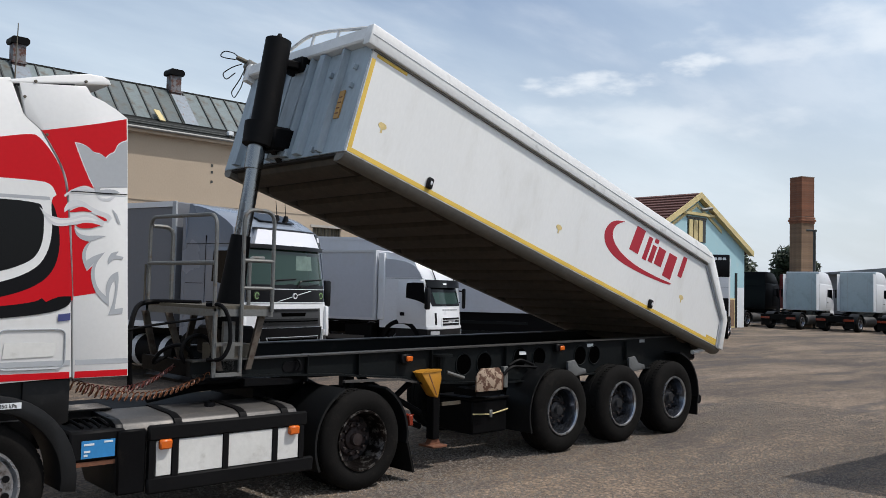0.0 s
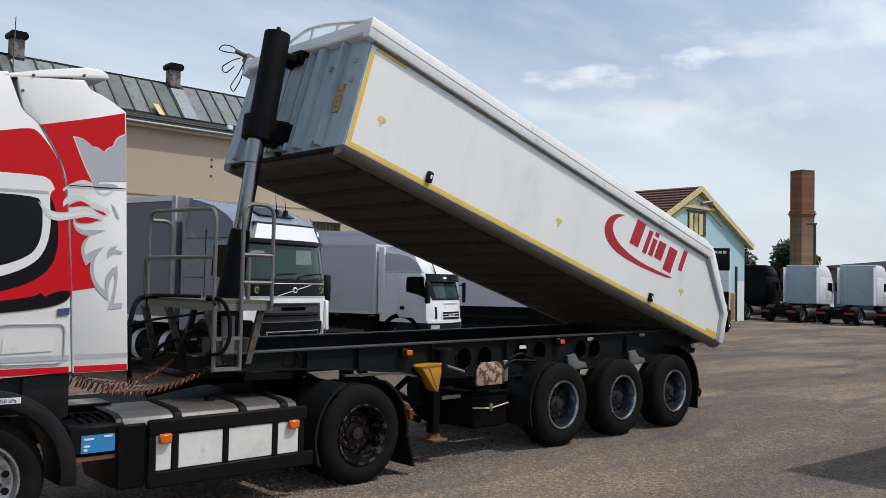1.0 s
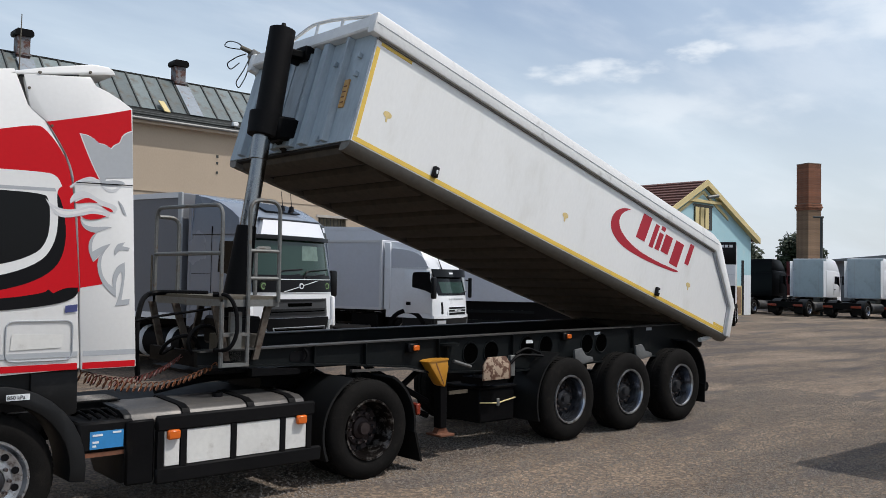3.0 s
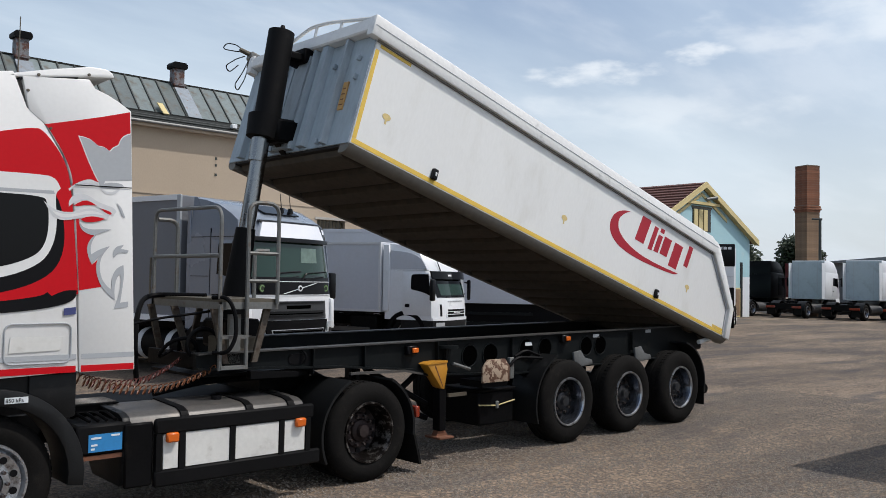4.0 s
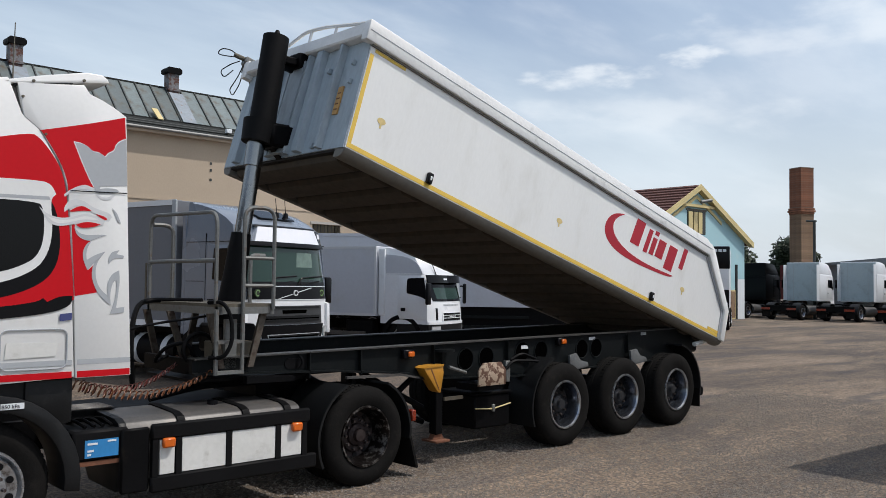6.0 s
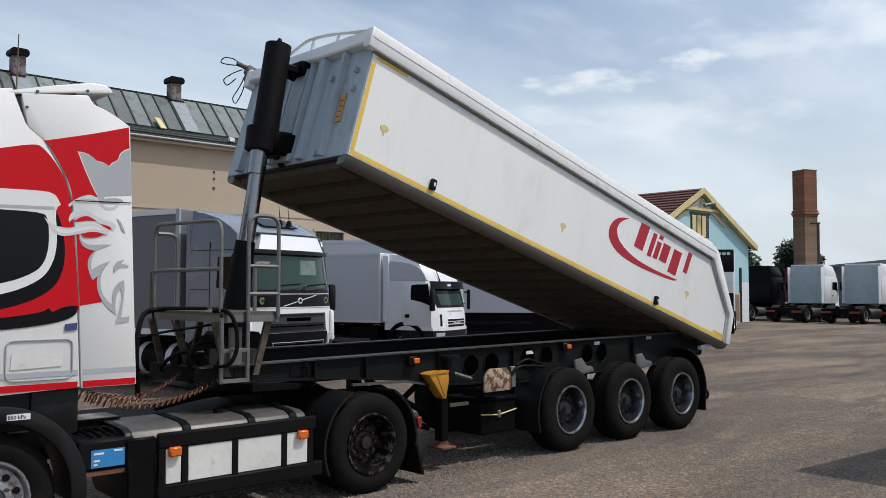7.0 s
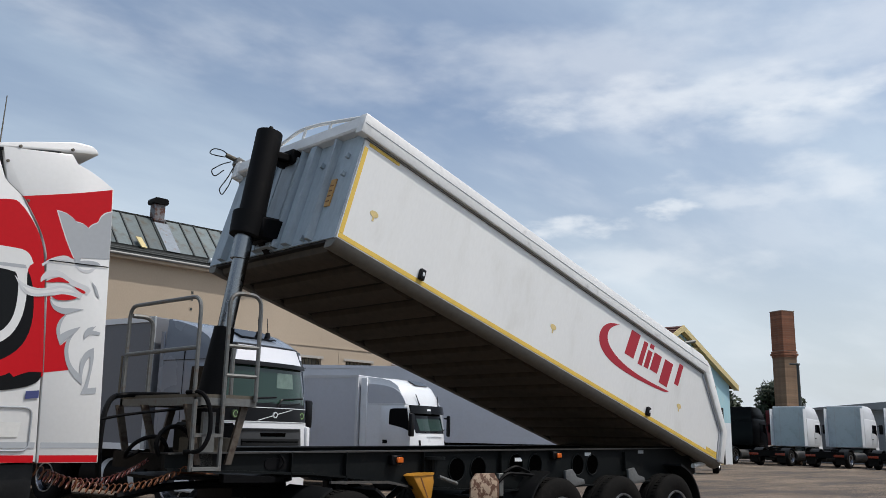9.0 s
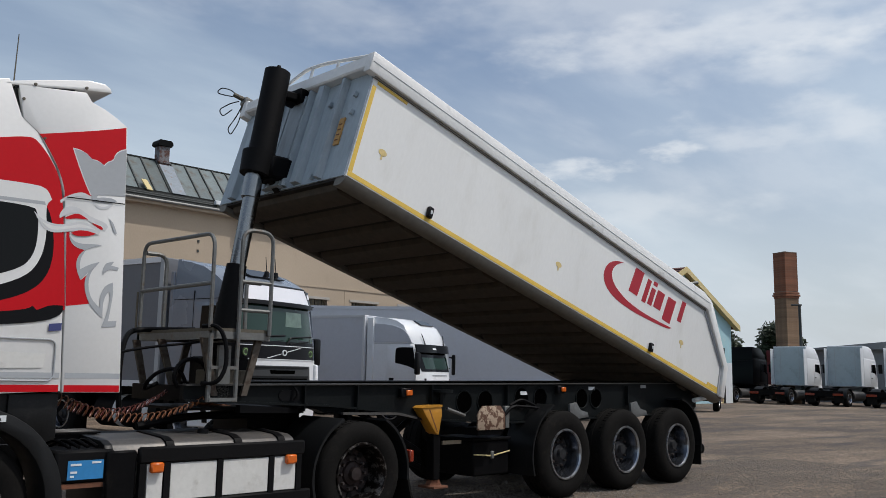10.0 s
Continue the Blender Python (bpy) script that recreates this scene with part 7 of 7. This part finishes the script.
        part("under_guard", box(nb(), -4.6, -2.2, *sorted((sgn * 1.16, sgn * 1.19)), 0.52, 0.64), "alu", bx)
        part("under_box", box(nb(), -2.9, -2.0, *sorted((sgn * 0.75, sgn * 1.12)), 0.45, 0.98, 0.02), "black_steel", bx)
    running_gear(t, hw, -1.02, [-5.4], -8.1)
    return t


box_lorry(pose(IX, IY, 0, 0, 0, HEAD))
semi(pose(21.0, 11.3, 0, 0, 0, -49.0), "long pale grey box semi-trailer parked beside a lorry", 1.28, 3.84, "box_white", rails="box_white", reach=-0.3)

def far_lorry(m):
    """A parked lorry that faces the yard: black upper front with a pale nameplate, white middle, dark bumper."""
    t = thing("parked_lorry", m, "white lorry with a black roof parked beyond the yard", "truck")
    part("cab", box(nb(), -2.0, 0.0, -1.24, 1.24, 1.05, 3.92, 0.08, 2), "truck_white", t, "white cab")
    up = part("upper_front", box(nb(), -0.20, 0.03, -1.25, 1.25, 2.92, 3.98, 0.05, 2), "black_paint", t, "black upper front panel")
    for k in range(5):
        part("letter_bar", box(nb(), 0.03, 0.036, 0.14 + 0.20 * k, 0.29 + 0.20 * k, 3.72, 3.84), "pale", up)
    part("lower_front", box(nb(), -0.6, 0.04, -1.22, 1.22, 0.50, 1.95, 0.05, 2), "black_steel", t, "dark bumper and grille")
    for sgn in (-1, 1):
        part("headlight", box(nb(), 0.0, 0.07, *sorted((sgn * 0.78, sgn * 1.16)), 0.98, 1.36, 0.04, 2), "lamp_clear", t, "clear headlight")
        wheel(t, (-1.3, sgn * 1.2, 0.5), r=0.5, width=0.3, rim_r=0.29, dish=0.1, near=sgn < 0, seg=24)
        wheel(t, (-4.8, sgn * 1.2, 0.5), r=0.5, width=0.3, rim_r=0.29, dish=0.1, near=sgn < 0, seg=24)
        part("frame_rail", box(nb(), -5.6, -0.6, *sorted((sgn * 0.37, sgn * 0.45)), 0.68, 0.95), "black_steel", t)
    part("line_seam", box(nb(), 0.0, 0.012, -1.2, 1.2, 2.44, 2.455), "cab_grey", t)
    return t


far_lorry(pose(31.3, 14.3, 0, 0, 0, 207.0))

# far row of tractor units seen from behind
ROW = dict(cab=2.2, half=1.15, height=3.78, glass=(2.05, 2.72), grille=(1.0, 1.5), axles=[-4.7], tail=-5.75, bare=True, group="row of parked tractor units", vent_glazing=True, belly=1.2)
for rx, ry in ((48.4, 18.75), (48.5, 15.2), (48.6, 11.6), (48.7, 8.0)):
    lorry("tractor_unit", pose(rx + 5.75, ry, 0, 0, 0, 0), "white tractor unit parked in a row, seen from behind", dict(ROW, paint="truck_white"))
for rx, ry, paint, lab in ((48.6, 22.6, "black_paint", "black tractor unit parked beside the turquoise house"), (55.5, 22.6, "far_red", "dark red tractor unit parked in a row")):
    lorry("tractor_unit", pose(rx + 5.75, ry, 0, 0, 0, 0), lab, dict(ROW, paint=paint, vent_glazing=False))

# a box trailer added out of view, only to shade the yard corner
semi(pose(19.3, -6.5, 0, 0, 0, -4.0), "unseen box semi-trailer added to shade the yard corner", 1.2, 3.9, "box_white")


# ---------------------------------------------------------------- trees
def tree(x, y, h, spread, seed, label):
    rng = random.Random(seed)
    t = thing("tree", pose(x, y, 0), label, "tree")
    bm = nb()
    cyl(bm, (0, 0, 0), (0.1, 0.05, h * 0.45), 0.28, 0.16, 10)
    for k in range(7):
        a = k * 2.4
        cyl(bm, (0.05, 0, h * (0.28 + 0.04 * k)), (spread * 0.7 * math.cos(a), spread * 0.7 * math.sin(a), h * (0.5 + 0.06 * k)), 0.09, 0.03, 6)
    part("trunk", bm, "bark", t)
    verts, faces = [], []
    lobes = [(rng.uniform(-0.6, 0.6) * spread, rng.uniform(-0.6, 0.6) * spread, h * rng.uniform(0.42, 0.86), rng.uniform(0.35, 0.6) * spread) for _ in range(16)]
    for _ in range(9000):
        lx, ly, lz, lr = rng.choice(lobes)
        d = Vector((rng.gauss(0, 1), rng.gauss(0, 1), rng.gauss(0, 1))).normalized() * lr * rng.uniform(0.55, 1.05)
        p = Vector((lx, ly, lz)) + d
        u = Vector((rng.gauss(0, 1), rng.gauss(0, 1), rng.gauss(0, 1))).normalized()
        v = u.orthogonal().normalized()
        s = rng.uniform(0.10, 0.22)
        i = len(verts)
        verts += [p + u * s, p + v * s * 0.6, p - u * s, p - v * s * 0.6]
        faces.append((i, i + 1, i + 2, i + 3))
    me = bpy.data.meshes.new("crown")
    me.from_pydata([tuple(v) for v in verts], [], faces)
    me.materials.append(M["leaf"])
    cr_ = new("crown", me)
    cr_.parent = t
    tagged(cr_, "dark green leafy crown", kind="stuff")


tree(61.0, 23.8, 6.2, 1.9, 4, "dark green leafy tree behind the parked tractors")
tree(58.5, 27.8, 6.0, 2.2, 9, "dark green tree at the corner of the house")


# ---------------------------------------------------------------- loose gravel on the near asphalt
def gravel(n, x0, x1, y0, y1, seed):
    rng = random.Random(seed)
    verts, faces = [], []
    for _ in range(n):
        x, y = rng.uniform(x0, x1), rng.uniform(y0, y1)
        if noise.noise(Vector((x * 0.8, y * 0.8, 3))) < rng.uniform(-0.6, 0.25):
            continue
        r, a = rng.uniform(0.005, 0.017), rng.uniform(0, 6.28)
        i = len(verts)
        for k in range(5):
            b = a + k * math.tau / 5
            q = r * rng.uniform(0.7, 1.3)
            verts.append((x + q * math.cos(b), y + q * math.sin(b), -0.001))
        verts.append((x + 0.3 * r * math.cos(a), y + 0.3 * r * math.sin(a), r * rng.uniform(0.6, 1.1)))
        faces += [(i + k, i + (k + 1) % 5, i + 5) for k in range(5)]
    me = bpy.data.meshes.new("gravel")
    me.from_pydata(verts, [], faces)
    me.materials.append(M["gravel"])
    tagged(new("gravel", me), "loose pale and dark gravel on the asphalt", "gravel", kind="stuff")


gravel(90000, -4.0, 11.0, -5.0, 1.6, 11)
